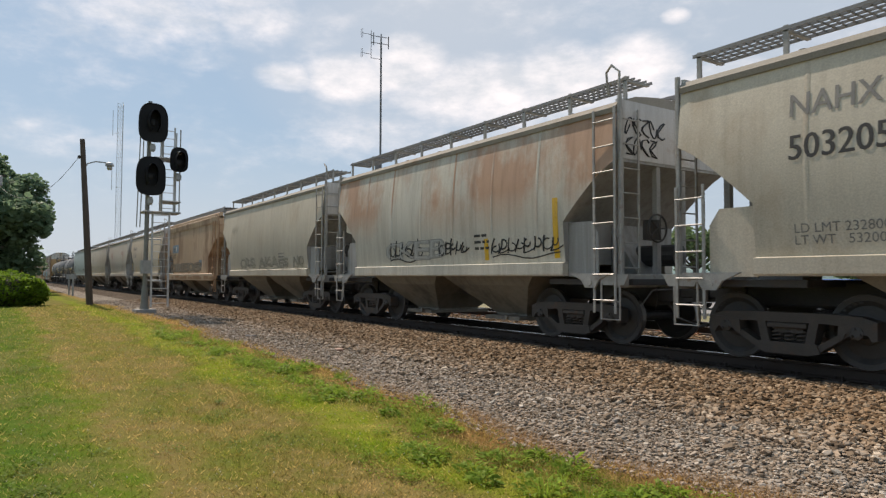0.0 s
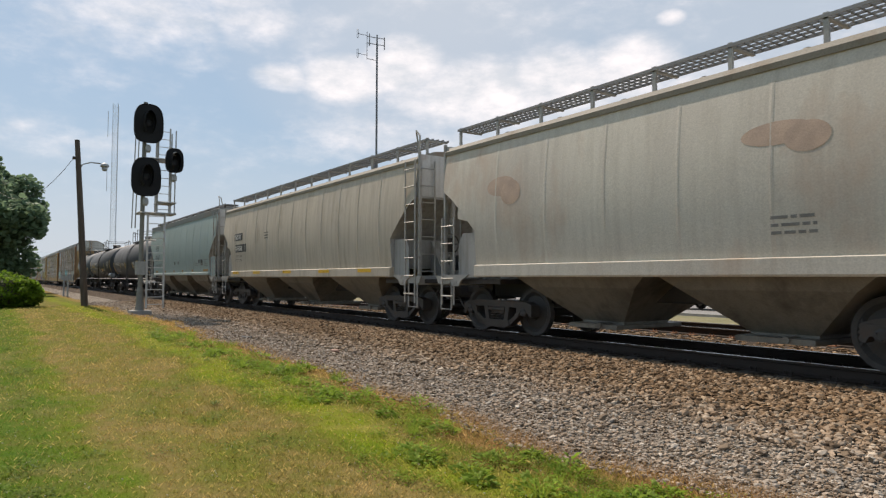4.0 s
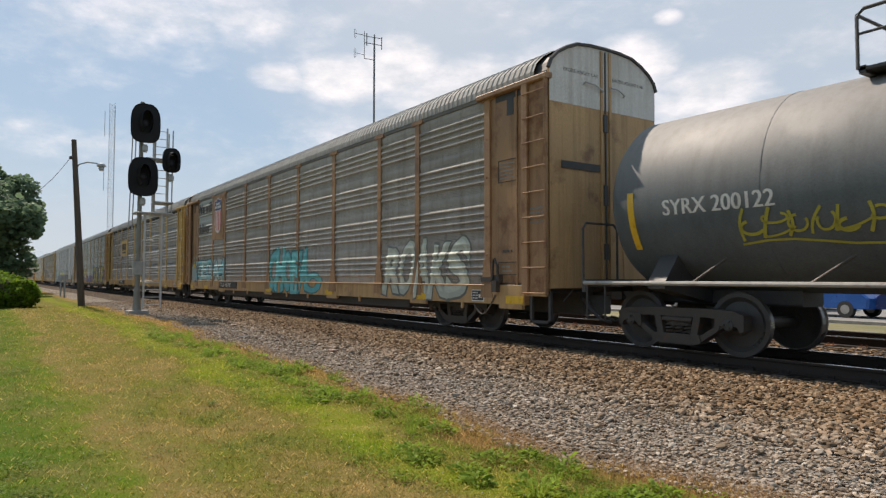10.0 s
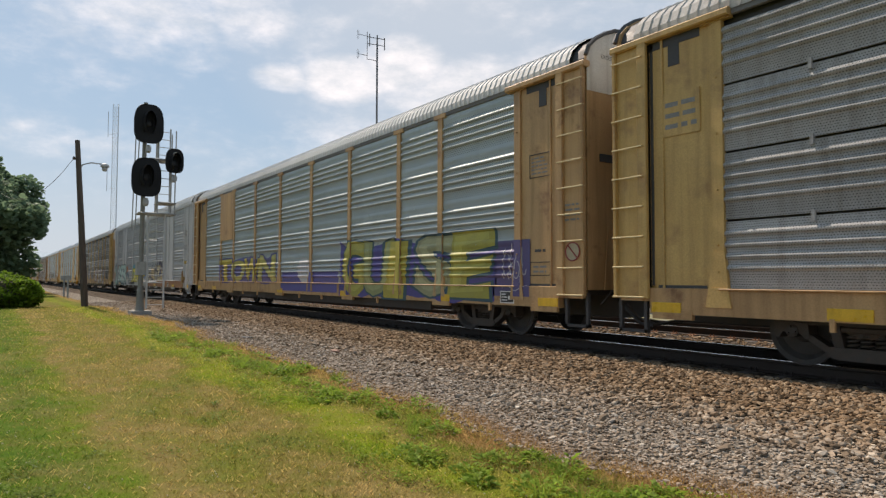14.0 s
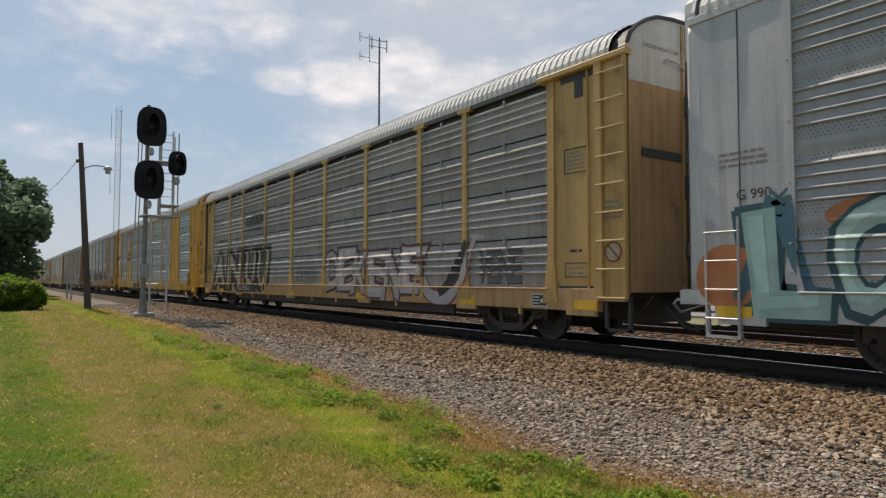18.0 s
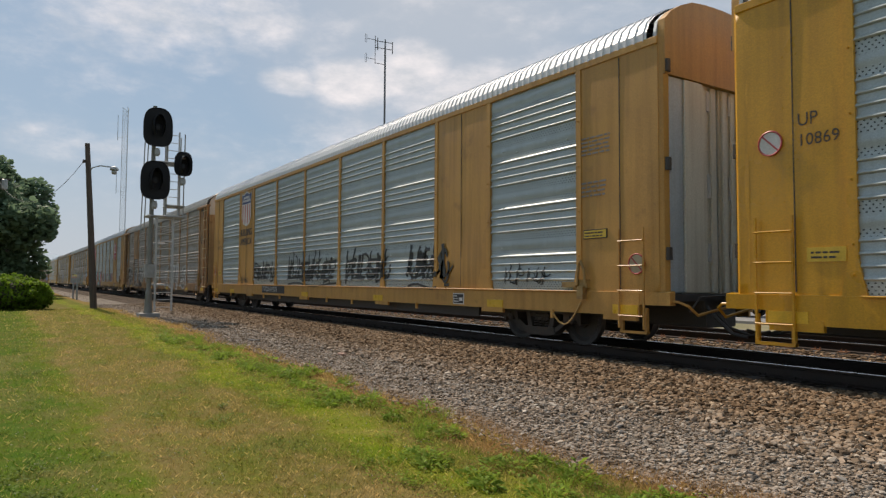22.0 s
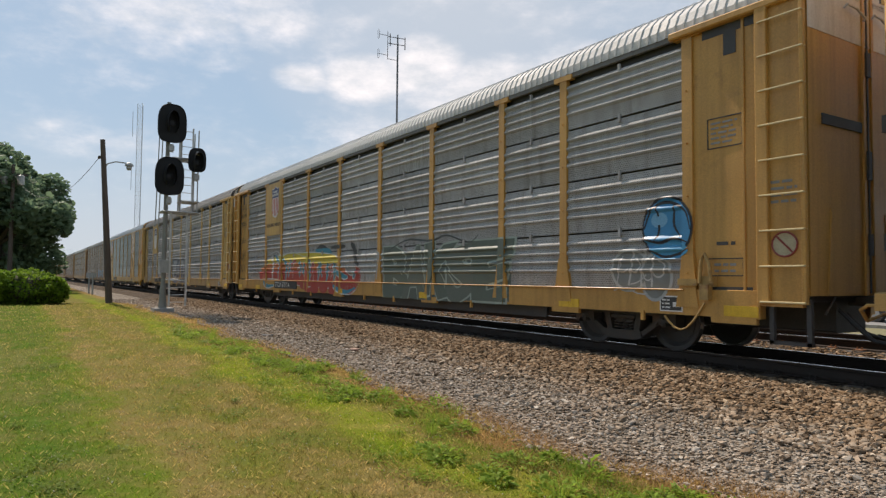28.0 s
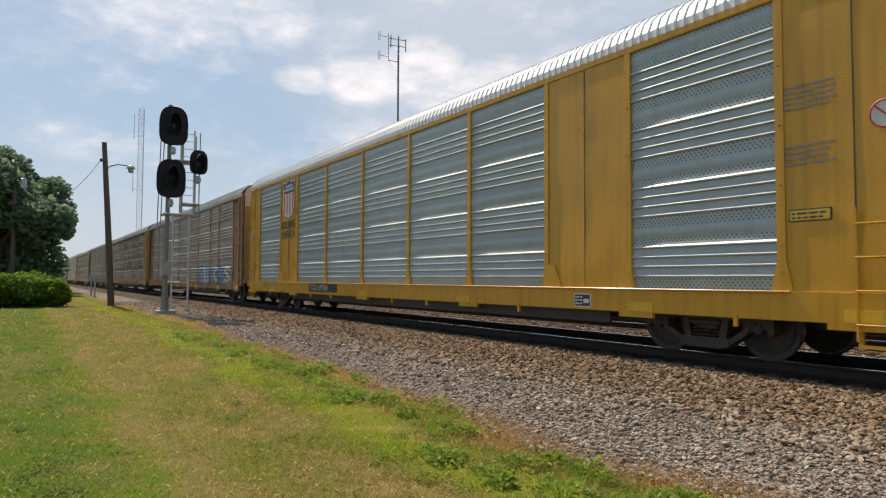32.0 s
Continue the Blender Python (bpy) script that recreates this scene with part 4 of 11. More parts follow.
    if old:
        for x, s in both_ends(0.0):
            turn = pose(x - s * 0.0, 0, 0)
            def at(d):
                return (s * (half - d), 0, 0)
            # ladder standing proud on its own backing sheet
            part("ladder_panel", shared(("ladder_panel",), lambda: Geo().bar("z", 0.86, 4.84, -0.3, 0.3, -1.56, -1.535, 0.006)), pm, car, at=at(0.64))
            part("ladder_stile", shared(("ladder_stile",), lambda: Geo().bar("z", 0.84, 4.86, -0.085, 0.085, -1.625, -1.55, 0.012)), pm, car, at=at(0.92))
            part("ladder_stile", shared(("ladder_stile_thin",), lambda: Geo().bar("z", 0.84, 4.86, -0.03, 0.03, -1.625, -1.55, 0.01)), pm, car, at=at(0.36))
            for i in range(9):
                part("rung", shared(("rack_rung",), lambda: Geo().tube([(-0.3, -1.58, 0), (-0.3, -1.645, 0), (0.3, -1.645, 0), (0.3, -1.58, 0)], 0.014, 6)), M["rung_steel"] if paint != "brown" else pm, car, at=(s * (half - 0.64), 0, 0.86 + 0.472 * i))
            # Black strips laid on the panel draw the dark of its open gaps.
            part("panel_gap", shared(("panel_gap",), lambda: Geo().box(-0.025, 0.025, -1.512, -1.49, 1.04, 4.82)), M["black"], car, at=at(1.04))
            part("foot_gap", shared(("foot_gap",), lambda: Geo().box(-0.42, 0.42, -1.512, -1.48, 1.0, 1.05)), M["black"], car, at=at(1.55))
            part("top_notch", shared(("top_notch",), lambda: Geo().box(-0.1, 0.1, -1.512, -1.48, 4.38, 4.7).box(-0.45, 0.45, -1.512, -1.48, 4.7, 4.86)), M["black"], car, at=at(1.45))
            part("head_beam", shared(("rack_header",), lambda: Geo().bar("x", -1.06, 1.06, -1.63, -1.46, 4.83, 4.94, 0.02)), pm, car, at=at(1.36))
            part("step_frame", shared(("rack_step",), lambda: Geo().box(-0.28, -0.22, -1.5, -1.44, 0.3, 0.9).box(0.22, 0.28, -1.5, -1.44, 0.3, 0.9).box(-0.28, 0.28, -1.5, -1.42, 0.3, 0.35)), M["black"], car, at=at(0.62))
            # Black filler stands in for the shaded gap between roof and door.
            part("roof_collar", shared(("roof_collar",), lambda: Geo().prism([(y * 0.955, z - 0.03) for y, z in ROOF], "x", -0.2, 0.2)), M["black"], car, at=at(0.6))
            part("edge_flange", shared(("edge_flange",), lambda: Geo().bar("z", 1.0, 4.84, -0.02, 0.02, -1.53, -1.5, 0.006)), pm, car, at=at(1.24))
    else:
        for sign in (1, -1):
            turn = pose(sign * (half - 0.66), 0, 0, 0, 0, 0 if sign > 0 else 180)
            for y0, y1, mat in ((-1.42, -1.0, "door_grey"), (-0.98, -0.5, "door_cream"), (0.5, 0.98, "door_cream"), (1.0, 1.42, "door_grey")):
                part("door_leaf", shared(("door_leaf", y0), lambda: Geo().bar("z", 1.0, 4.4, 0.06, 0.16 - 0.05 * abs((y0 + y1) / 2), y0, y1, 0.008)), M[mat], car, at=turn)
            for y in (-0.4, -0.22, 0.22, 0.4):
                part("lock_bar", shared(("lock_bar",), lambda: Geo().tube([(0.13, 0, 1.02), (0.13, 0, 5.3)], 0.022, 6)), M["grey_paint"], car, at=turn @ pose(0, y, 0))
            # rounded corner post with its hinges
            for y in (-1, 1):
                part("corner_post", shared(("rack_corner", y), lambda: Geo().prism([(-0.12, y * 1.525), (0.02, y * 1.52), (0.1, y * 1.47), (0.13, y * 1.38), (-0.12, y * 1.38)], "z", 0.98, 5.02)), pm, car, at=turn)
                for z in (1.5, 2.9, 4.45):
                    part("hinge", shared(("rack_hinge", y), lambda: Geo().bar("z", 0.0, 0.2, 0.1, 0.17, min(y * 1.36, y * 1.46), max(y * 1.36, y * 1.46), 0.015)), M["steel"], car, at=turn @ pose(0, 0, z))
        for d in (1.4, 25.9):
            part("panel_seam", shared(("panel_seam",), lambda: Geo().box(-0.007, 0.007, -1.534, -1.515, 1.04, 4.9)), M["black_ink"], car, at=(X(d), 0, 0))
        part("warning_plate", shared(("warning_plate",), lambda: Geo().box(-0.27, 0.27, -1.538, -1.52, 1.9, 2.06)), M["black_ink"], car, at=(X(1.95), 0, 0))
        part("warning_text", shared(("warning_text",), lambda: Geo().box(-0.255, 0.255, -1.541, -1.53, 1.915, 2.045)), M["yellow_ink"], car, at=(X(1.95), 0, 0))
        if not far:
            bars(car, X(2.18), X(1.74), 1.925, 2.035, 2, "black_ink", lambda z: -1.5425, k + 90)
        for d in (1.12, 26.15):
            part("ladder", shared(("rack_grabs",), lambda: ladder_geo(0.5, 0.42, 2.02, 4, 0.014)), pm, car, at=(X(d), -1.6, 0))
        for x, s in both_ends(0.0):
            part("step_frame", shared(("rack_step_new",), lambda: Geo().box(-0.27, -0.22, -1.55, -1.5, 0.34, 0.75).box(0.22, 0.27, -1.55, -1.5, 0.34, 0.75).box(-0.27, 0.27, -1.56, -1.48, 0.34, 0.38)), pm, car, at=(s * (half - 1.12), 0, 0))
            part("coupler_lever", shared(("coupler_lever", s), lambda: Geo().tube([(s * 0.0, -1.48, 0.86), (s * 0.28, -1.48, 0.86), (s * 0.4, -1.4, 0.8), (s * 0.42, -1.2, 0.66), (s * 0.45, -0.3, 0.8)], 0.022, 6)), pm, car, at=(s * (half - 0.6), 0, 0))
    # brake hook and chain near the front
    def brake():
        s = Geo()
        s.box(-0.12, 0.12, -1.6, -1.52, 1.05, 1.2)
        s.tube([(-0.1, -1.62, 1.1), (-0.06, -1.63, 1.42), (0.0, -1.63, 1.52), (0.07, -1.63, 1.38), (0.1, -1.62, 1.12)], 0.028, 6)
        s.box(-0.07, 0.07, -1.66, -1.55, 0.86, 1.08)
        s.box(-0.5, -0.16, -1.6, -1.52, 1.06, 1.16)
        pts = [(-0.05 - 0.7 * u, -1.58, 0.8 - 0.4 * math.sin(u * 2.6)) for u in (0, 0.1, 0.2, 0.3, 0.45, 0.6, 0.75, 0.9, 1.0)]
        s.tube(pts, 0.016, 5)
        return s
    if k in BRAKED:
        part("brake_hook", shared(("rack_brake",), brake), M["brake_paint"] if k != 0 else M["steel"], car, at=(X(1.8 if old else 2.2), 0, 0))
    for sign in (1, -1):
        end = pose(sign * (half - (0.34 if old else 0.66)), 0, 0, 0, 0, 0 if sign > 0 else 180)
        for side in (1, -1):
            at_door = end @ Matrix.Diagonal((1, -1, 1, 1)) if side > 0 else end
            part("end_door", shared(("rack_door", old), lambda: rack_door(old)), M[door or paint], car, at=at_door)
            if not old:
                part("door_leaf", shared(("folding_leaf",), folding_leaf), M["door_cream"] if door == "door_grey" else M[door or paint], car, "cream ribbed door leaf", at=at_door)
        if old:
            def cap():
                s = Geo()
                up = [(-1.501, 4.43)] + [(max(-1.501, min(1.501, y)), z - 0.028) for y, z in ROOF[1:-1]] + [(1.501, 4.43)]
                s.prism(up, "x", 0.0, 0.006)
                return s
            part("door_top", shared(("rack_door_top",), cap), M["white_dirty"], car, "dirty white upper door", at=end)
            part("lock_bar", shared(("lock_bar",), lock_bar), M["black"], car, at=end)
            part("number_recess", shared(("number_recess",), lambda: Geo().box(0.004, 0.02, -1.2, -0.18, 3.2, 3.34)), M["black"], car, at=end)
            part("top_trim", shared(("top_trim",), lambda: Geo().tube([(0.01, y, z - 0.02) for y, z in ROOF[1:-1]], 0.04, 5)), M["black"], car, at=end)
            for y0, y1 in ((-0.62, -0.12), (0.12, 0.5)):
                part("door_handle", shared(("door_handle", y0), lambda: door_handle(y0, y1)), M["grey_paint"], car, at=end)
            if not far:
                for y in (-1.15, 0.2):
                    pts, faces = font_mesh("EXCESS HEIGHT CAR", 0.1)
                    part("door_lettering", Geo().add([(sign * (half - 0.34 + 0.009), (y + u if sign > 0 else -(y + u)), 5.05 + w) for u, w in pts], faces), M["black_ink"], car)
        else:
            def cap2():
                s = Geo()
                up = [(-1.47, 4.42)] + [(max(-1.47, min(1.47, y)), z - 0.02) for y, z in NEW_ROOF[1:-1]] + [(1.47, 4.42)]
                s.prism(up, "x", 0.0, 0.135)
                return s
            part("door_top", shared(("rack_door_top_new",), cap2), M["yellow_dull" if paint != "grey_paint" else "grey_paint"], car, "orange-yellow upper door", at=end)
        coupler(car, sign * half, sign)
        # air hose hanging between the cars
        part("air_hose", shared(("air_hose",), lambda: Geo().tube([(-0.55, -0.5, 0.8), (-0.3, -0.5, 0.55), (-0.1, -0.45, 0.36), (0.12, -0.4, 0.32)], 0.03, 6).box(-0.6, -0.5, -0.58, -0.42, 0.74, 0.9)), M["black"], car, at=pose(sign * half, 0, 0, 0, 0, 0 if sign > 0 else 180))
    truck(car, X(3.85))
    truck(car, X(RACK_L - 3.85))
    if not far:
        # number board on the sill, and the consolidated stencil plates
        if marks:
            board, front = (18.75, 1.58) if old else (16.92, 1.562)
            gb = Geo()
            gb.box(X(board + 2.45), X(board), -front, -1.55, 0.7, 0.97)
            part("number_board", gb, M["black_ink"], car)
            lettering(car, marks, X(board + 2.36), 0.755, 0.26, "white_ink", lambda z: -front - 0.0005, 1.05, name="marks")
        plate = 2.64 if old else 6.2
        part("stencil_plate", Geo().box(X(plate), X(plate - 0.38), -1.562, -1.55, 0.68, 0.88), M["black_ink"], car)
        part("plate_border", Geo().box(X(plate + 0.02), X(plate - 0.4), -1.5605, -1.55, 0.66, 0.9), M["white_ink"], car)
        bars(car, X(plate - 0.03), X(plate - 0.2), 0.7, 0.87, 3, "white_ink", lambda z: -1.563, k)
        bars(car, X(plate - 0.23), X(plate - 0.36), 0.7, 0.87, 1, "white_ink", lambda z: -1.563, k + 3)
        for d in (1.28, 4.7, 9.8, 15.0, 23.4, 26.0):
            part("reflector", shared(("rack_reflector",), lambda: Geo().box(-0.26, 0.26, -1.568, -1.55, 0.64, 0.79)), M["reflect"], car, at=(X(d), 0, 0))
        if old:
            face = lambda z: -1.512
            for a, b, z0, z1 in ((1.82, 1.26, 3.05, 3.5), (1.82, 1.26, 1.2, 1.46)):
                frame_bars = Geo()
                for fa, fb, u0, u1 in ((a, b, z0, z0 + 0.015), (a, b, z1 - 0.015, z1), (a, a - 0.012, z0, z1), (b + 0.012, b, z0, z1)):
                    frame_bars.box(X(fa), X(fb), -1.517, -1.5, u0, u1)
                part("stencil_frame", frame_bars, M["black_ink"], car)
            bars(car, X(1.76), X(1.32), 3.1, 3.46, 5, "grey_ink", face, k + 50)
            bars(car, X(1.72), X(1.36), 1.24, 1.42, 2, "grey_ink", face, k + 70)
            bars(car, X(1.68), X(1.38), 1.62, 1.74, 1, "black_ink", face, k + 71)
            # scratched notice and crossed-out disc low on the ladder sheet
            bars(car, X(0.82), X(0.46), 2.15, 2.5, 4, "grey_ink", lambda z: -1.562, k + 72)
            if paint != "brown":
                ring = [(X(0.64) + 0.17 * math.cos(t), -1.565, 1.62 + 0.16 * math.sin(t)) for t in [i * math.pi / 10 for i in range(20)]]
                part("warning_disc", Geo().add(ring, [tuple(range(20))]), M["faded_disc"], car, "faded white disc with a red ring and bar")
                gg = Geo().tube([(x, y - 0.004, z) for x, y, z in ring + ring[:1]], 0.013, 5, cap=False)
                gg.tube([(X(0.64) - 0.12, -1.569, 1.74), (X(0.64) + 0.12, -1.569, 1.5)], 0.013, 5)
                part("warning_ring", gg, ink((0.3, 0.06, 0.05)), car)
        else:
            face = lambda z: -1.534
            bars(car, X(2.26), X(1.62), 2.62, 2.92, 4, "grey_ink", face, k + 50)
            bars(car, X(2.26), X(1.6), 3.35, 3.7, 5, "grey_ink", face, k + 51)
    return car


BRAKED = (0, 3, 5, 6, 7, 8, 9)


def shield(car, d, z, size, face=-1.555, plain=False, wide=0.86, worn=False):
    """The railway's shield: blue head, red and white stripes, no letters."""
    half = RACK_L / 2
    def outline(s):
        pts = [(-0.5, 0.5), (-0.28, 0.46), (0, 0.56), (0.28, 0.46), (0.5, 0.5), (0.46, 0.2), (0.48, -0.35), (0.3, -0.58), (0, -0.66), (-0.3, -0.58), (-0.48, -0.35), (-0.46, 0.2)]
        return [(u * s * wide, w * s * 1.05) for u, w in pts]
    x = half - d
    g = Geo().add([(x + u, face - 0.012, z + w) for u, w in outline(size)], [tuple(range(12))])
    part("shield", g, ink((0.3, 0.2, 0.11) if worn else (0.62, 0.62, 0.6)), car, "faded brown shield" if worn else "white shield with a blue head and red stripes")
    top = [p for p in outline(size * 0.94)]
    g = Geo().add([(x + u, face - 0.015, z + max(w, size * 0.13)) for u, w in top], [tuple(range(12))])
    part("shield_head", g, ink((0.33, 0.21, 0.11) if worn else (0.03, 0.05, 0.16)), car)
    g = Geo()
    for i in range(0 if plain else 4):
        u = (-0.4 + i * 0.235) * size * wide
        lo = -0.5 if i in (0, 3) else -0.6
        g.add([(x + u, face - 0.0145, z + lo * size), (x + u + 0.1 * size, face - 0.0145, z + lo * size), (x + u + 0.1 * size, face - 0.0145, z + 0.1 * size), (x + u, face - 0.0145, z + 0.1 * size)], [(0, 1, 2, 3)])
    if not plain:
        part("shield_stripe", g, ink((0.24, 0.14, 0.07) if worn else (0.5, 0.08, 0.07)), car)
    g = Geo()
    for row, n in ((0.36, 5), (0.24, 7)):
        for i in range(n):
            u = (i - (n - 1) / 2) * 0.12 * size * wide
            g.add([(x + u - 0.04 * wide * size, face - 0.018, z + (row - 0.045) * size), (x + u + 0.04 * wide * size, face - 0.018, z + (row - 0.045) * size), (x + u + 0.04 * wide * size, face - 0.018, z + (row + 0.045) * size), (x + u - 0.04 * wide * size, face - 0.018, z + (row + 0.045) * size)], [(0, 1, 2, 3)])
    part("shield_lines", g, ink((0.4, 0.3, 0.19) if worn else (0.62, 0.62, 0.6)), car)


def logo_panel(car, d0, d1, z0, z1, mat):
    half = RACK_L / 2
    g = Geo().bar("y", -1.553, -1.5, half - d1, half - d0, z0, z1, 0.01)
    return part("logo_panel", g, M[mat], car)


# ---- covered hopper cars ----
def paint_set(name, cols, rust, streak=0.5, rough=0.55):
    M[name] = surface(name, cols, rough, 0, 0.55, (1, 1, 0.6), 45, 0.07, rust=rust, streak=streak)


paint_set("hopper_cream", [(0.48, 0.425, 0.33), (0.6, 0.545, 0.44)], ((0.37, 0.27, 0.17), 0.7, 0.54, 0.5), 0.22)
paint_set("hopper_rusty", [(0.45, 0.438, 0.375), (0.62, 0.575, 0.475)], ((0.4, 0.19, 0.09), 0.5, 0.43, 0.75, 2.0, 2.9), 0.4)
paint_set("hopper_beige", [(0.52, 0.435, 0.325), (0.64, 0.55, 0.425)], ((0.33, 0.24, 0.16), 0.6, 0.56, 0.45), 0.2)
paint_set("hopper_brown", [(0.41, 0.28, 0.175), (0.56, 0.405, 0.27)], ((0.2, 0.1, 0.05), 0.7, 0.5, 0.7), 0.5)
paint_set("hopper_pink", [(0.52, 0.465, 0.39), (0.62, 0.585, 0.5)], ((0.47, 0.32, 0.22), 0.6, 0.54, 0.55), 0.22)
paint_set("hopper_tan", [(0.45, 0.39, 0.305), (0.56, 0.495, 0.4)], ((0.22, 0.16, 0.1), 0.8, 0.58, 0.5), 0.4)
paint_set("hopper_green", [(0.265, 0.335, 0.32), (0.325, 0.4, 0.385)], ((0.2, 0.19, 0.16), 0.5, 0.62, 0.4), 0.14)
paint_set("roof_grey", [(0.2, 0.21, 0.21), (0.28, 0.28, 0.27)], ((0.3, 0.17, 0.09), 0.25, 0.52, 0.6), 0.1)
paint_set("hopper_under", [(0.14, 0.13, 0.105), (0.235, 0.215, 0.175)], ((0.06, 0.052, 0.043), 1.0, 0.52, 0.75), 0.4)
M["end_grey"] = surface("hopper_end_grey", [(0.27, 0.27, 0.255), (0.38, 0.375, 0.355)], 0.6, 0, 0.8, fine=45, bump=0.08, streak=0.5)


def hopper_car(q_front, length, paint, label, bays, top=3.95, sill=(1.17, 1.43), cut=(3.1, 2.15), inset=1.65, ribs=6, deep=False, bulge=0.12, walk_rail=True, roof_mat=None, eave=0.06, walk_up=0.6, rib_shift=0.0, plates=True, rib=0.004):
    """A covered hopper: q_front is the place of its front coupling along the train."""
    car = thing("hopper_car", label, "rail car", group="cars of the train")
    half = length / 2
    pm = M[paint]
    end = half - 0.62
    hi, lo = cut
    zs = [sill[1] - 0.04, 1.8, lo] + [lo + (hi - lo) * k / 7 for k in range(1, 7)] + [hi, 3.4, 3.65, top]

    def width(z):
        t = (z - sill[0]) / (top - sill[0])
        return 1.42 + bulge * math.sin(math.pi * min(1, max(0, t * 0.95 + 0.05)))

    def reach(z):
        if z >= hi:
            return end
        if z <= lo:
            return half - 0.62 - inset * 0.72
        return half - 0.62 - inset * 0.72 * ((hi - z) / (hi - lo)) ** 0.82

    # the shell: sides with the slanted cut at both ends
    shell = Geo()
    nx = 26
    rows = []
    for z in zs:
        w, r = width(z), reach(z)
        near = [(-r + 2 * r * i / nx, -w, z) for i in range(nx + 1)]
        rows.append(near + [(x, w, zz) for x, _, zz in near[::-1]])
    shell.loft(rows, 0, cap=True)
    # the slope sheets at the ends have their own paint
    ring = 2 * (nx + 1)
    for i in range(len(rows) - 1):
        shell.m[i * ring + nx] = shell.m[i * ring + ring - 1] = 1
    end_mat = pm if deep else M["end_grey"]
    body = smooth_by_angle(part("body", shell, (pm, end_mat), car), 35)
    # roof with a rolled edge
    def roof_ring(x):
        return [(x, -width(top) - 0.03, top - 0.02), (x, -width(top) - 0.045, top + eave), (x, -width(top) + 0.02, top + max(0.15, eave + 0.03)), (x, -0.95, top + 0.3), (x, -0.35, top + 0.37), (x, 0.35, top + 0.37),
                (x, 0.95, top + 0.3), (x, width(top) - 0.02, top + max(0.15, eave + 0.03)), (x, width(top) + 0.045, top + eave), (x, width(top) + 0.03, top - 0.02)]
    rf = Geo().loft([roof_ring(-end), roof_ring(end)])
    for i in range(1, int(length / 1.6)):
        x = -end + i * 2 * end / int(length / 1.6)
        part("roof_rib", shared(("roof_rib",), lambda: Geo().prism([(-1.2, 0.12), (-0.95, 0.32), (-0.35, 0.4), (0.35, 0.4), (0.95, 0.32), (1.2, 0.12)], "x", -0.03, 0.03)), M["hopper_roof"], car, at=(x, 0, top))
    part("roof", rf, M[roof_mat or "hopper_roof"], car)
    # hatches along the trough
    for i in range(5):
        x = -end + (i + 0.7) * 2 * end / 5.4
        part("hatch", shared(("hatch",), lambda: Geo().bar("x", -0.75, 0.75, -0.32, 0.32, 0.0, 0.13, 0.03)), M["hopper_roof"], car, at=(x, 0, top + 0.37))
    # roof walk: gratings on brackets, both sides
    wz = top + walk_up
    def grate():
        g = Geo()
        n = int(2 * end / 0.13)
        for i in range(n):
            x = -end + 2 * end * i / n
            g.box(x, x + 0.02, -0.3, 0.3, 0.005, 0.025)
        for y in (-0.3, -0.15, 0.0, 0.15, 0.3):
            g.box(-end, end, y - 0.01, y + 0.01, -0.005 if abs(y) < 0.3 else -0.02, 0.03)
        return g
    for s in (-1, 1):
        part("roof_walk", shared(("roof_walk", round(length, 1)), grate), M["grating"], car, at=(0, 0.82 * s, wz if not deep else wz - 0.1))
    if deep:
        for s in (-1, 1):
            part("walk_fascia", Geo().bar("x", -end, end, s * 1.14 - 0.012, s * 1.14 + 0.012, wz - 0.28, wz - 0.08, 0.004), M["grating"], car)
            part("roof_step", Geo().bar("x", -end, end, s * 1.26 - 0.09, s * 1.26 + 0.09, top + 0.2, top + 0.47, 0.03), pm, car)
    nb = int(length / 1.5)
    for i in range(nb + 1):
        x = -end + 0.1 + (2 * end - 0.2) * i / nb
        part("walk_bracket", shared(("walk_bracket",), lambda: Geo().box(-0.035, 0.035, -1.12, -1.08, -0.47, 0.05).box(-0.03, 0.03, -1.12, -0.5, -0.04, -0.005)), M["ladder_white"] if not deep and walk_up > 0.5 else M["steel"], car, at=(x, 0, wz if not deep else wz - 0.1))
    # side sills
    s0, s1 = sill
    def sill_geo():
        g = Geo()
        e = half - 0.62 - inset * 0.72 + (0.0 if not deep else inset * 0.6)
        g.prism([(-1.52, s0), (-1.54, s0 + 0.03), (-1.54, s1 - 0.02), (-1.46, s1), (-1.3, s1), (-1.3, s0)], "x", -e, e)
        return g
    part("side_sill", sill_geo(), pm, car)
    part("side_sill", sill_geo(), pm, car, at=pose(0, 0, 0, 0, 0, 180))
    # discharge bays
    for d in bays:
        x = half - d
        def bay():
            g = Geo()
            a, b, c = 1.55, 0.5, s0 - 0.0
            rings = [[(-a, -1.38, c), (a, -1.38, c), (a, 1.38, c), (-a, 1.38, c)], [(-a * 0.82, -1.25, 0.98), (a * 0.82, -1.25, 0.98), (a * 0.82, 1.25, 0.98), (-a * 0.82, 1.25, 0.98)],
                     [(-b, -0.62, 0.36), (b, -0.62, 0.36), (b, 0.62, 0.36), (-b, 0.62, 0.36)], [(-b, -0.62, 0.26), (b, -0.62, 0.26), (b, 0.62, 0.26), (-b, 0.62, 0.26)]]
            g.loft(rings)
            g.bar("y", -0.9, 0.9, -b - 0.08, b + 0.08, 0.24, 0.32)
            g.tube([(0.2, -0.95, 0.3), (0.2, -0.6, 0.3)], 0.05, 8)
            return g
        part("discharge_bay", shared(("bay", s0), bay), M["hopper_under"], car, at=(x, 0, 0))
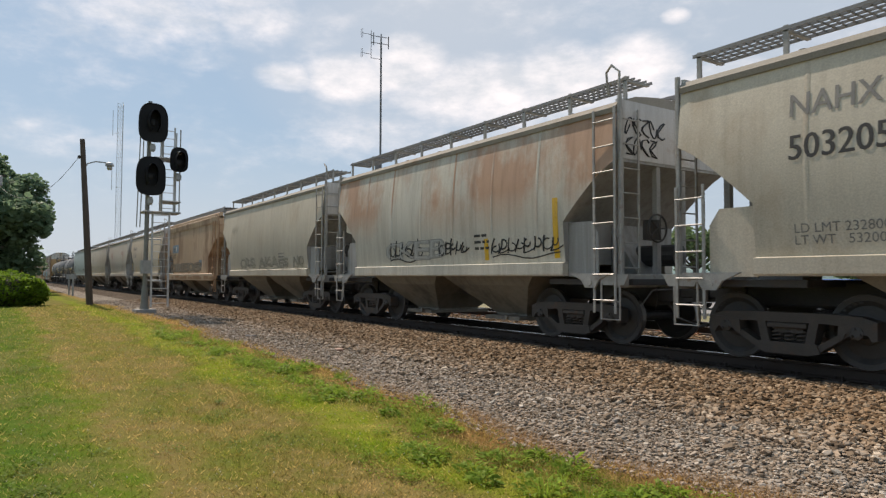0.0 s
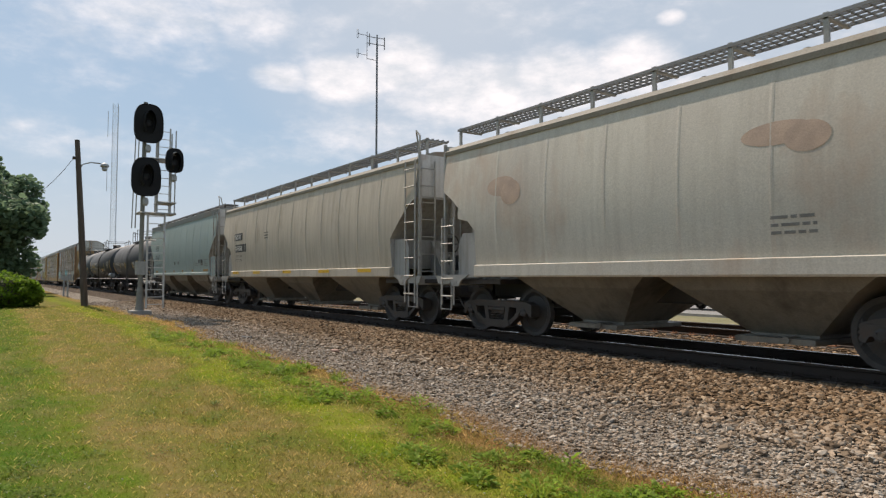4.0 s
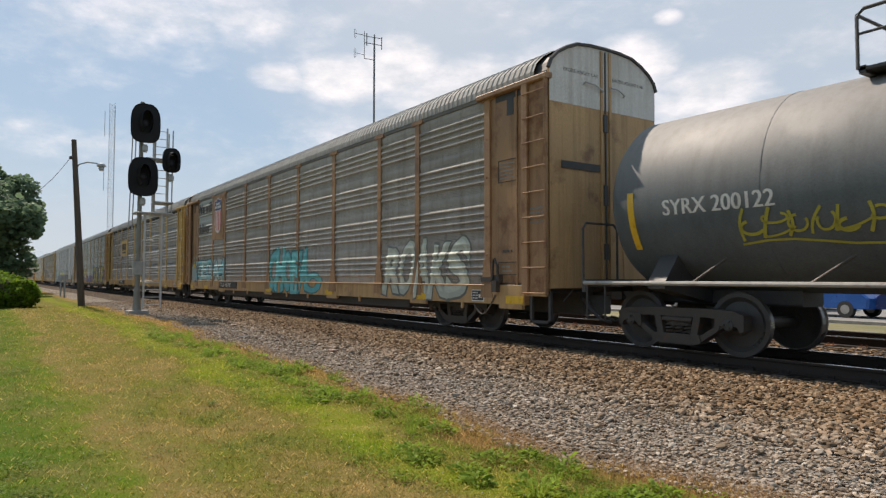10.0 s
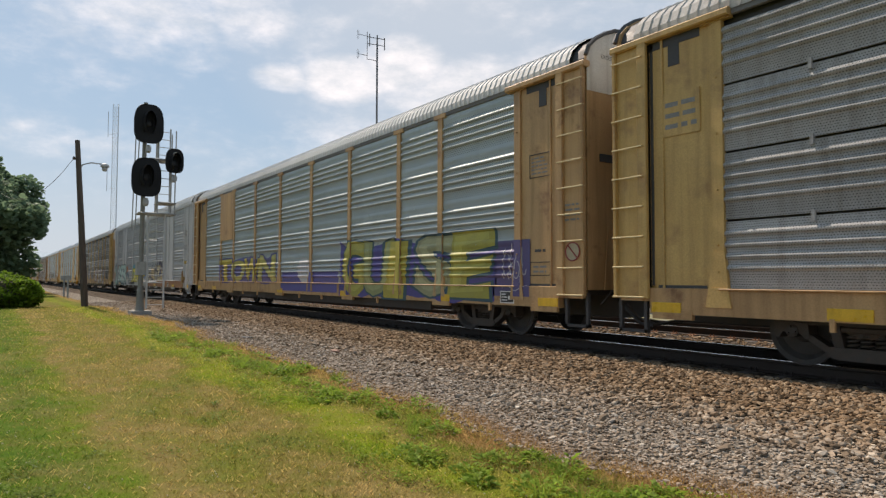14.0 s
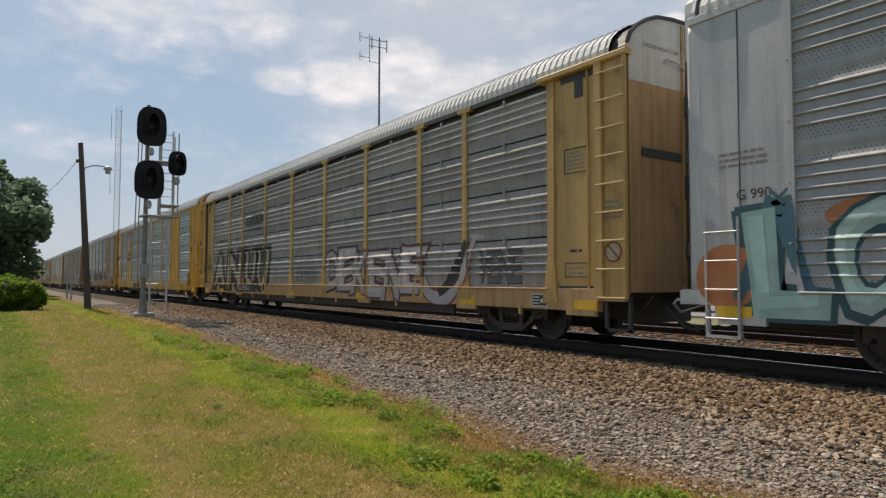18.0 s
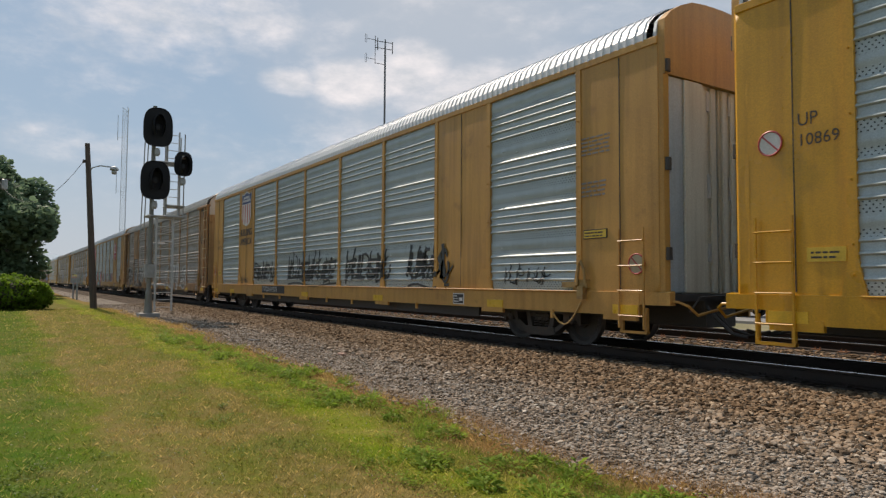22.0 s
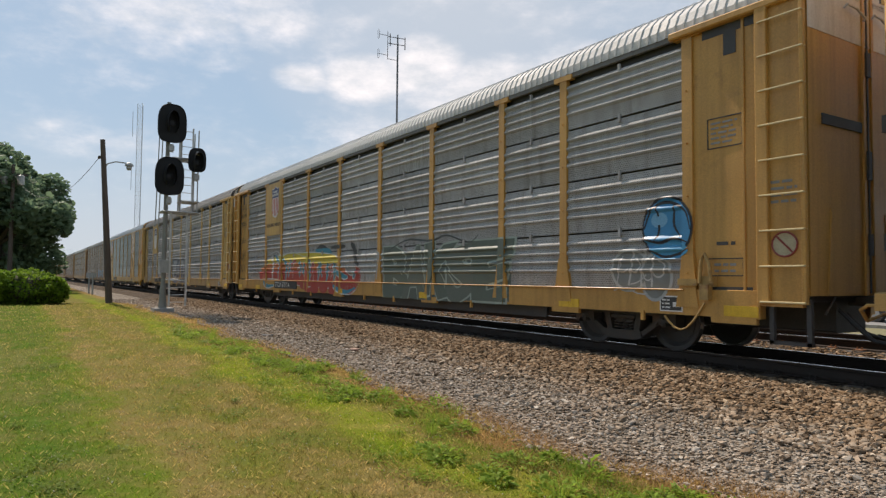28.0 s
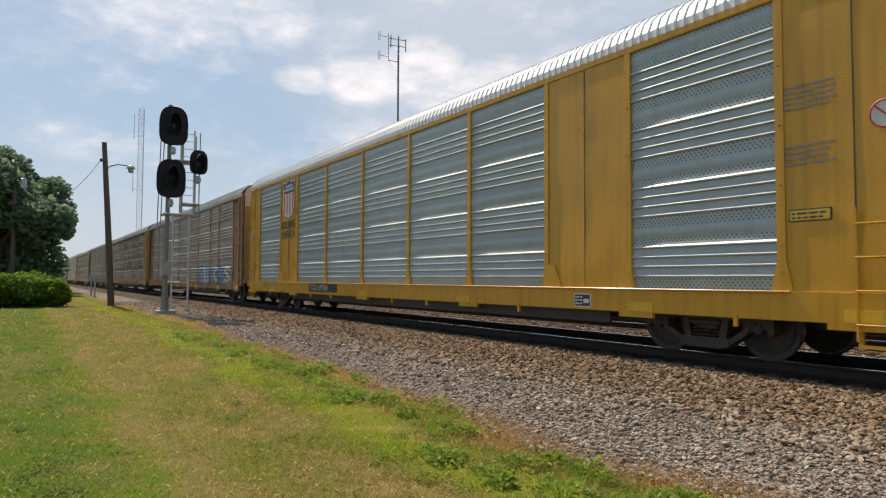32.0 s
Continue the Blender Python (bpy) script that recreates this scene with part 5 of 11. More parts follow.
    # centre sill and end platforms
    part("centre_sill", Geo().bar("x", -half + 0.4, half - 0.4, -0.3, 0.3, 0.72, 1.1, 0.03), M["black"], car)
    for s in (-1, 1):
        a, b = sorted((s * (half - 0.42), s * (half - 2.4)))
        part("end_platform", Geo().box(a, b, -1.3, 1.3, 1.02, 1.12), M["black"], car)
        a, b = sorted((s * (half - 0.5), s * (half - 0.6)))
        part("end_sill", Geo().bar("y", -1.5, 1.5, a, b, 0.98, 1.2), M["black"] if deep else M["ladder_white"], car)
    em = M["end_grey"] if not deep else pm
    for sign in (1, -1):
        at = pose(0, 0, 0) if sign > 0 else pose(0, 0, 0, 0, 0, 180)
        # end wall above the slope, corner posts and braces
        g = Geo()
        x = half - 0.62
        part("end_wall", Geo().box(x - 0.05, x + 0.012, -1.4, 1.4, hi + 0.05, top + 0.2), M["end_pale"] if not deep else pm, car, at=at)
        for y in (-0.35, 0.35):
            g.prism([(x - 0.02, hi + 0.1), (x - 0.02, 1.1), (x - 0.12, 1.1), (x - 0.12, hi)], "y", y - 0.05, y + 0.05)
        g.prism([(x - inset * 0.72 + 0.01, lo), (x - 0.5, 1.12), (x - inset * 0.72 + 0.01, 1.12)], "y", -0.28, 0.28)
        part("end_slope", g, em, car, at=at)
        for y in (1.42 * (1 if sign < 0 else -1),):
            part("corner_post", shared(("corner_post", round(top, 2)), lambda: Geo().bar("z", 0.98, top + 0.25, -0.035, 0.035, -0.035, 0.035)), M["ladder_white"] if not deep else pm, car, at=at @ pose(half - 0.56, y, 0))
        lm = M["ladder_white"] if not deep else M["brown"]
        side = -1 if sign > 0 else 1
        low_ladder = sign < 0 and not deep
        part("ladder", shared(("hop_ladder", round(top, 2), low_ladder), lambda: ladder_geo(0.46, 0.55, 2.5 if low_ladder else top + 0.05, 5 if low_ladder else 8, 0.022)), lm, car, at=at @ pose(half - 0.82, side * 1.53, 0, 0, 0, 0 if side < 0 else 180))
        part("ladder", shared(("hop_ladder_end", round(top, 2)), lambda: ladder_geo(0.4, 1.1, top + 0.05, 7, 0.018)), lm, car, at=at @ pose(half - 0.55, side * 1.18, 0, 0, 0, 90))
        if sign < 0 and plates:
            part("corner_plate", shared(("corner_plate",), lambda: Geo().prism([(-0.34, 0.0), (0.12, 0.1), (0.12, 0.32), (-0.34, 0.4)], "y", -0.012, 0.012)), pm, car, at=at @ pose(half - 1.3, side * 1.5, 2.35))
        part("corner_step", shared(("corner_step",), lambda: Geo().tube([(-0.2, 0, 1.1), (-0.2, 0, 0.45), (0.2, 0, 0.45), (0.2, 0, 1.1)], 0.02, 6).tube([(-0.2, 0, 0.75), (0.2, 0, 0.75)], 0.016, 6).prism([(-0.25, 1.2), (0.4, 1.2), (0.3, 1.02), (-0.15, 1.02)], "y", -0.02, 0.02)), lm, car, at=at @ pose(half - 0.72, side * 1.5, 0))
        if not deep:
            # grey plate closing the lower corner, and the jacking pad under the sill
            part("shear_plate", shared(("shear_plate", lo), lambda: Geo().prism([(-0.72, 1.16), (0.0, 1.16), (0.0, 1.9), (-0.16, lo - 0.02), (-0.72, lo - 0.02)], "y", -0.01, 0.01)), M["end_grey"] if plates else pm, car, at=at @ pose(half - 0.62 - inset * 0.72 + 0.74, side * 1.4, 0))
            part("jacking_pad", shared(("jacking_pad",), lambda: Geo().prism([(-0.48, 1.22), (0.48, 1.22), (0.2, 1.1), (0.12, 0.97), (-0.1, 0.97), (-0.2, 1.1)], "y", -0.02, 0.02).lathe([(-0.03, 0.03), (-0.03, 0.055), (0.03, 0.055)], "y", (0, 0, 1.06), 12)), M["ladder_white"], car, at=at @ pose(half - 1.15, side * 1.53, 0))
        if walk_rail:
            part("roof_grab", shared(("roof_grab",), lambda: Geo().tube([(0, -1.4, 0.0), (0.02, -1.4, 0.55), (-0.15, -1.4, 0.7), (-0.45, -1.2, 0.68), (-0.5, -1.1, 0.3)], 0.022, 6)), lm, car, at=at @ pose(half - 0.6, 0, top + 0.1))
        coupler(car, sign * half, sign)
        truck(car, sign * (half - 2.0))
    # brake wheel and gear on the front end
    bw = Geo()
    ring = [(0.24 * math.cos(t), 0.24 * math.sin(t)) for t in [2 * math.pi * i / 20 for i in range(21)]]
    bw.tube([(0, y, z) for y, z in ring], 0.018, 6, cap=False)
    for i in range(5):
        t = 2 * math.pi * i / 5
        bw.tube([(0, 0, 0), (0.02, 0.23 * math.cos(t), 0.23 * math.sin(t))], 0.013, 5)
    bw.box(-0.22, -0.02, -0.12, 0.12, -0.2, 0.15)
    part("brake_wheel", bw, M["steel"], car, at=(half - 0.55, -0.5, 2.0))
    tank = Geo().lathe([(-0.5, 0.05), (-0.47, 0.2), (0.47, 0.2), (0.5, 0.05)], "x", n=14)
    part("air_reservoir", tank, M["black"], car, at=(half - 1.1, 0.2, 1.55))
    if ribs:
        for i in range(ribs):
            x = -reach(lo) + (i + 0.5) * 2 * reach(lo) / ribs + rib_shift
            g = Geo()
            for za, zb in zip(zs, zs[1:]):
                g.add([(x - 0.035, -width(za) - 0.002, za), (x, -width(za) - rib, za), (x + 0.035, -width(za) - 0.002, za), (x - 0.035, -width(zb) - 0.002, zb), (x, -width(zb) - rib, zb), (x + 0.035, -width(zb) - 0.002, zb)],
                      [(0, 1, 4, 3), (1, 2, 5, 4)])
            part("side_rib", g, pm, car)
    face = lambda z: -width(z)
    levels = [(s0, -1.545), (s1 - 0.01, -1.545), (s1, -width(s1))] + [(z, -width(z)) for z in zs[1:]]
    return car, half, face, levels


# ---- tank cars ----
# Here rust holds a paler tone that fades in towards the tank's top.
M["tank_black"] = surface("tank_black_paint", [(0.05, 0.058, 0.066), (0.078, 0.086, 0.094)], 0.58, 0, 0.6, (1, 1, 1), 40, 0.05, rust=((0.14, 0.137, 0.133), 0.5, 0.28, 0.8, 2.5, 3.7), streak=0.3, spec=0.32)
M["tank_grey"] = surface("dusty_tank_paint", [(0.08, 0.097, 0.105), (0.125, 0.142, 0.148)], 0.6, 0, 0.6, (1, 1, 1), 40, 0.05, rust=((0.3, 0.28, 0.26), 0.5, 0.26, 0.65, 2.35, 3.4), streak=0.3, spec=0.35)


def tank_car(length, radius, zc, paint, label):
    car = thing("tank_car", label, "rail car", group="cars of the train")
    half = length / 2
    r = radius
    e = half - 1.15
    prof = [(-e - 0.32, 0.02), (-e - 0.3, r * 0.45), (-e - 0.22, r * 0.74), (-e - 0.1, r * 0.93), (-e + 0.06, r)]
    x = -e + 0.06
    n = max(4, int(length / 2.9))
    prof += [(-a, rr) for a, rr in prof[:5][::-1]]
    g = Geo().lathe(prof, "x", centre=(0, 0, zc), n=56)
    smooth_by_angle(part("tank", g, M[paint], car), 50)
    for i in range(1, n):
        xj = -e + i * 2 * e / n
        part("weld_seam", shared(("weld_seam", r, zc), lambda: Geo().lathe([(-0.012, r - 0.01), (-0.008, r + 0.004), (0.008, r + 0.004), (0.012, r - 0.01)], "x", (0, 0, zc), 56)), M[paint], car, at=(xj, 0, 0))
    # stub sill, bolsters, saddles, side running line
    for s in (-1, 1):
        u = Geo()
        a, b = sorted((s * (half - 0.4), s * (half - 3.6)))
        u.bar("x", a, b, -0.3, 0.3, 0.72, 1.08, 0.03)
        c = s * (half - 2.0)
        u.prism([(-1.5, 0.98), (-1.5, 1.08), (-1.1, zc - 0.72 * r + 0.25), (-0.6, zc - r + 0.12), (0.6, zc - r + 0.12), (1.1, zc - 0.72 * r + 0.25), (1.5, 1.08), (1.5, 0.98), (0.4, 0.76), (-0.4, 0.76)], "x", c - 0.16, c + 0.16)
        a, b = sorted((s * (half - 0.45), s * (half - 1.3)))
        u.box(a, b, -1.45, 1.45, 1.0, 1.06)
        u.box(min(s * (half - 0.45), s * (half - 0.53)), max(s * (half - 0.45), s * (half - 0.53)), -1.5, 1.5, 0.9, 1.12)
        part("stub_sill", u, M["black"], car)
    for s in (-1, 1):
        part("side_rail", Geo().tube([(-half + 0.5, s * 1.5, 1.06), (half - 0.5, s * 1.5, 1.06)], 0.035, 8), M["ladder_white"], car, "worn white side rail")
    for s in (-1, 1):
        ex = s * (half - 0.45)
        for y in (-1, 1):
            part("end_handrail", Geo().tube([(ex, y * 1.47, 1.06), (ex, y * 1.47, 2.0), (ex, y * 1.4, 2.1), (ex, y * 0.7, 2.1), (ex, y * 0.6, 2.0), (ex, y * 0.6, 1.08)], 0.022, 6), M["black"], car)
        part("step_iron", Geo().tube([(ex - s * 0.1, -1.48, 1.05), (ex - s * 0.1, -1.48, 0.45), (ex - s * 0.5, -1.48, 0.45), (ex - s * 0.5, -1.48, 1.05)], 0.02, 6), M["black"], car)
        for d in (2.6, 4.3):
            part("brace", Geo().tube([(s * (half - d), -1.48, 1.06), (s * (half - d - 0.5), -1.36, 1.42)], 0.02, 6), M["steel"], car)
        coupler(car, s * half, s)
        truck(car, s * (half - 2.05))
    # top platform with handrail, manway, valves
    top = zc + r
    pf = Geo()
    pf.box(-1.5, 1.5, -0.95, -0.42, top - 0.12, top - 0.08)
    pf.box(-1.5, 1.5, 0.42, 0.95, top - 0.12, top - 0.08)
    for xx in (-1.45, 0, 1.45):
        pf.box(xx - 0.04, xx + 0.04, -0.95, 0.95, top - 0.16, top - 0.06)
    part("platform", pf, M["black"], car)
    for y in (-0.95, 0.95):
        part("handrail", Geo().tube([(-1.5, y, top - 0.1), (-1.5, y, top + 0.58), (-1.42, y, top + 0.66), (-0.5, y, top + 0.66), (-0.42, y, top + 0.58), (-0.42, y, top - 0.1)], 0.024, 6).tube([(-1.5, y, top + 0.35), (-0.42, y, top + 0.35)], 0.018, 6), M["black"], car)
        part("handrail", Geo().tube([(0.4, y, top - 0.1), (0.4, y, top + 0.7), (0.48, y, top + 0.8), (1.42, y, top + 0.66), (1.5, y, top + 0.58), (1.5, y, top - 0.1)], 0.024, 6), M["black"], car)
    for xx in (-1.5, 1.5):
        part("cross_rail", Geo().tube([(xx, -0.95, top + 0.6), (xx, 0.95, top + 0.6)], 0.022, 6), M["black"], car)
    part("manway", Geo().lathe([(top - 0.12, 0.33), (top + 0.26, 0.33), (top + 0.26, 0.38), (top + 0.33, 0.38), (top + 0.36, 0.3)], "z", n=20), M["black"], car)
    part("valve_cover", Geo().lathe([(top - 0.1, 0.17), (top + 0.16, 0.17), (top + 0.22, 0.1)], "z", centre=(0.85, 0, 0), n=14), M["black"], car)
    part("vent", Geo().lathe([(top - 0.08, 0.09), (top + 0.18, 0.09), (top + 0.26, 0.05)], "z", centre=(-0.9, 0.1, 0), n=12), M["black"], car)
    # curved ladder over the near side
    for s in (-1, 1):
        lad = Geo()
        for xx in (-0.22, 0.22):
            arc = [(xx, s * (r + 0.06) * math.sin(t), zc + (r + 0.06) * math.cos(t)) for t in [0.62 + 0.1 * i for i in range(10)]]
            lad.tube(arc + [(xx, s * 1.54, zc - 0.35), (xx, s * 1.54, 0.55)], 0.02, 5)
        for t in [0.7 + 0.19 * i for i in range(5)]:
            lad.tube([(-0.22, s * (r + 0.07) * math.sin(t), zc + (r + 0.07) * math.cos(t)), (0.22, s * (r + 0.07) * math.sin(t), zc + (r + 0.07) * math.cos(t))], 0.014, 5)
        for z in (0.6, 0.9, 1.2, 1.5, 1.8, 2.1):
            lad.tube([(-0.22, s * 1.55, z), (0.22, s * 1.55, z)], 0.014, 5)
        part("ladder", lad, M["black"], car)
    face = lambda z: -math.sqrt(max(0.04, (r + 0.002) ** 2 - (z - zc) ** 2))
    levels = [(zc - r * 0.9 + 0.05 * i, face(zc - r * 0.9 + 0.05 * i)) for i in range(int(1.7 * r / 0.05))]
    return car, half, face, levels


def head_marks(parent, words, half, r, zc, mat):
    """Lettering, a block of small print and a placard on the front head of a tank."""
    prof = [(0.32, 0.02), (0.3, 0.45), (0.22, 0.74), (0.1, 0.93), (-0.06, 1.0)]

    def out(y, z):
        rho = math.hypot(y, z - zc) / r
        for (a, ra), (b, rb) in zip(prof, prof[1:]):
            if rho <= rb:
                return half - 1.15 + a + (b - a) * max(0.0, rho - ra) / (rb - ra) + 0.012
        return half - 1.2

    def flat(name, pts, faces, y0, z0, m):
        part(name, Geo().add([(out(y0 + u, z0 + w), y0 + u, z0 + w) for u, w in pts], faces), m, parent)
    pts, faces = font_mesh(words, 0.2)
    flat("head_lettering", pts, faces, -0.75, 2.86, M[mat])
    for k in range(3):
        flat("small_print", [(0, 0), (0.5, 0), (0.5, 0.05), (0, 0.05)], [(0, 1, 2, 3)], -0.55, 2.74 - 0.1 * k, M[mat])
    for k in range(6):
        flat("small_print", [(0, 0), (0.38, 0), (0.38, 0.035), (0, 0.035)], [(0, 1, 2, 3)], -0.35, 2.05 - 0.09 * k, M["grey_ink"])
    part("placard", Geo().prism([(-0.2, 1.3), (0.0, 1.1), (0.2, 1.3), (0.0, 1.5)], "x", half - 0.86, half - 0.85), M["white_ink"], parent, "white diamond placard")
    part("placard_bar", Geo().box(half - 0.85, half - 0.846, -0.1, 0.1, 1.27, 1.33), M["black_ink"], parent)


def patch(parent, x0, x1, z0, z1, mat, levels, name="marker", label="", lift=0.006):
    g = Geo()
    draped(g, [(x0, z0), (x1, z0), (x1, z1), (x0, z1)], levels, lift)
    return part(name, g, mat if not isinstance(mat, str) else M[mat], parent, label)


def diamond(parent, x, z, s, levels):
    """A hazard placard in its holder."""
    g = Geo()
    draped(g, [(x - s, z), (x, z - s), (x + s, z), (x, z + s)], levels, 0.02)
    part("placard", g, M["white_ink"], parent, "white diamond placard")
    part("placard_holder", Geo().box(x - 0.02, x + 0.02, -1.515, -1.5, 1.06, z), M["black"], parent)
    for q in ribbon([(x - s * 0.9, z), (x, z - s * 0.9), (x + s * 0.9, z), (x, z + s * 0.9), (x - s * 0.9, z)], 0.012):
        g = Geo()
        draped(g, q, levels, 0.024)
        part("placard_edge", g, M["black_ink"], parent)
    for k, (w, dz, tall) in enumerate(((0.5, -0.14, 0.26), (0.3, 0.3, 0.16))):
        g = Geo()
        draped(g, [(x - s * w, z + s * dz), (x + s * w, z + s * dz), (x + s * w, z + s * (dz + tall)), (x - s * w, z + s * (dz + tall))], levels, 0.026)
        part("placard_bar", g, M["black_ink"], parent)


# ---- the train, front to back; each entry keeps the place of its front coupling ----
TRAIN = []
WHITE, BLACKI = (0.6, 0.6, 0.57), (0.025, 0.025, 0.028)


def build_hoppers():
    two = (4.35, 7.75)
    c, h, f, lv = hopper_car(0, 12.3, "hopper_cream", "cream covered hopper car with faded lettering and rust specks", two, plates=False)
    lettering(c, "NAHX", -h + 2.3, 3.22, 0.43, "grey_ink", f, 0.9, bold=0.005)
    lettering(c, "503205", -h + 2.3, 2.66, 0.46, "black_ink", f, 0.9, bold=0.006)
    lettering(c, "LD LMT 232800", -h + 2.35, 1.72, 0.17, "grey_ink", f)
    lettering(c, "LT WT   53200", -h + 2.35, 1.57, 0.17, "grey_ink", f)
    TRAIN.append((c, 5.35 - 12.3 / 2))

    c, h, f, lv = hopper_car(0, 12.0, "hopper_rusty", "grey hopper car streaked with orange rust and spray tags", two)
    tag(c, h - 8.2, h - 6.6, 1.6, 2.05, BLACKI, 6, 11, lv)
    tag(c, h - 5.9, h - 4.8, 1.6, 2.0, BLACKI, 5, 12, lv)
    tag(c, h - 3.9, h - 1.9, 1.6, 1.95, BLACKI, 8, 13, lv, 0.04)
    throwup(c, "CKEB", h - 8.4, h - 5.6, 1.56, 2.05, [(0.36, 0.36, 0.33)], (0.2, 0.2, 0.19), 14, lv, border=0.02, fat=0.02)
    for d in (2.0, 4.1):
        patch(c, h - d - 0.07, h - d + 0.07, 1.5, 2.6 if d < 3 else 1.95, "reflect", lv)
    bars(c, h - 4.5, h - 4.0, 1.7, 2.1, 3, "black_ink", f, 3)
    r = random.Random(77)
    g = Geo()
    for k in range(9):
        y, z = -1.15 + 0.13 * (k % 5) * 1.6, 3.72 - 0.34 * (k // 5)
        pts = [(h - 0.6, y + 0.1 * math.cos(q * (1 + k % 3)), z + 0.15 * math.sin(q * 1.3 + k)) for q in [0.55 * i for i in range(10)]]
        g.tube(pts, 0.014, 4)
    part("spray_tag", g, ink(BLACKI), c)
    TRAIN.append((c, -6.97 - 6.0))

    c, h, f, lv = hopper_car(0, 12.35, "hopper_cream", "pale hopper car with grey ends and faint spray letters", two)
    for word, x0, x1, z1 in (("CRS", -2.9, -1.0, 1.92), ("AKA", -0.55, 1.6, 1.9), ("ES", 1.65, 2.6, 1.84), ("NO", 3.1, 4.05, 1.88)):
        throwup(c, word, x0, x1, 1.48, z1, [(0.43, 0.4, 0.31)], (0.2, 0.18, 0.155), 21, lv, border=0.03, fat=0.0, wild=1.2, shine=False)
        tag(c, x0, x1, 1.5, z1, (0.22, 0.2, 0.17), 3, 29, lv, 0.025)
    bars(c, h - 4.5, h - 3.9, 1.7, 2.05, 3, "grey_ink", f, 4)
    lettering(c, "NAHX", -h + 2.0, 3.0, 0.36, "faint_ink", f, 0.9)
    TRAIN.append((c, -18.95 - 12.35 / 2))

    c, h, f, lv = hopper_car(0, 12.2, "hopper_brown", "brown flat-sided hopper car with a worn deep sill and spray letters", two, top=3.72, sill=(0.95, 1.3), cut=(3.0, 2.1), inset=2.2, deep=True, bulge=0.02, walk_rail=False, eave=0.26, walk_up=0.8, roof_mat="hopper_brown")
    patch(c, -h + 2.1, -h + 3.6, 2.5, 2.95, ink((0.2, 0.27, 0.33)), lv, "blue_panel")
    patch(c, -h + 2.85, -h + 3.1, 2.6, 2.85, "white_ink", lv, "white_patch", lift=0.009)
    lettering(c, "AEQX", -h + 2.2, 2.62, 0.3, "black_ink", lambda z: f(z) - 0.006, 0.9)
    lettering(c, "200622", -h + 2.2, 2.2, 0.28, "black_ink", f, 0.9)
    throwup(c, "OBEOS", -h + 1.6, h - 3.6, 1.38, 1.9, [(0.2, 0.15, 0.105), (0.22, 0.18, 0.14)], (0.13, 0.1, 0.075), 31, lv, border=0.03, fat=0.04)
    tag(c, h - 6.6, h - 3.4, 1.4, 1.85, (0.33, 0.29, 0.22), 7, 32, lv, 0.045)
    patch(c, -h + 2.0, h - 0.9, 0.98, 1.27, ink((0.4, 0.3, 0.2)), lv, "worn_sill", lift=0.003)
    for i in range(9):
        patch(c, -h + 2.3 + 1.05 * i, -h + 2.9 + 1.05 * i + 0.3 * (i % 3), 1.02, 1.14 + 0.05 * (i % 2), ink((0.28, 0.15, 0.07)), lv, "rust_patch", lift=0.005)
    patch(c, h - 4.0, h - 3.4, 1.65, 2.0, ink((0.2, 0.25, 0.28)), lv, "stencil_plate")
    TRAIN.append((c, -31.3 - 6.1))

    c, h, f, lv = hopper_car(0, 12.8, "hopper_beige", "beige hopper car with yellow reflector strips", (4.6, 8.1))
    lettering(c, "NAHX", -h + 1.9, 3.05, 0.4, "grey_ink", f, 0.95)
    lettering(c, "503326", -h + 1.85, 2.55, 0.44, "grey_ink", f, 0.95)
    for d, z1 in ((1.5, 2.6), (4.1, 2.0), (6.3, 1.9), (8.0, 1.85), (9.9, 1.85), (11.4, 2.1)):
        patch(c, h - d - 0.07, h - d + 0.07, 1.5, z1, "reflect", lv)
    patch(c, h - 3.75, h - 3.35, 1.76, 2.05, "grey_ink", lv, "stencil_plate")
    bars(c, -h + 6.2, -h + 7.2, 1.7, 2.3, 6, "faint_ink", f, 7)
    TRAIN.append((c, -43.5 - 6.4))

    c, h, f, lv = hopper_car(0, 12.3, "hopper_pink", "whitish hopper car with pale orange rust marks", two)
    for x, z, rx, rz in ((-h + 2.7, 3.0, 0.45, 0.2), (-h + 3.0, 2.85, 0.3, 0.25), (h - 3.9, 3.05, 0.5, 0.16), (h - 3.5, 2.95, 0.3, 0.2)):
        spray_disc(c, x, z, rx, rz, (0.5, 0.36, 0.27), lv, 0.003, "rust_mark")
    bars(c, h - 4.0, h - 3.4, 1.7, 2.0, 3, "grey_ink", f, 8)
    TRAIN.append((c, -56.3 - 6.15))

    c, h, f, lv = hopper_car(0, 17.35, "hopper_tan", "tan rib-sided hopper car with black number boards", (4.2, 8.7, 13.1), top=3.98, ribs=11, rib=0.01)
    patch(c, -h + 2.3, -h + 3.35, 2.68, 2.98, "black_ink", lv, "number_board")
    patch(c, -h + 2.4, -h + 3.85, 2.2, 2.52, "black_ink", lv, "number_board")
    lettering(c, "NDYX", -h + 2.36, 2.73, 0.29, "white_ink", lambda z: f(z) - 0.003, 0.95, bold=0.006)
    lettering(c, "849368", -h + 2.46, 2.25, 0.31, "white_ink", lambda z: f(z) - 0.003, 0.95, bold=0.006)
    lettering(c, "LD LMT 233300", -h + 2.45, 2.0, 0.12, "black_ink", f)
    lettering(c, "LT WT   52700", -h + 2.45, 1.83, 0.12, "black_ink", f)
    for d in (3.2, 5.9, 9.0, 12.2, 14.8):
        patch(c, h - d - 0.4, h - d + 0.4, 1.3, 1.4, "reflect", lv)
    bars(c, -h + 6.0, -h + 6.4, 2.6, 2.9, 3, "black_ink", f, 9)
    TRAIN.append((c, -68.6 - 17.35 / 2))

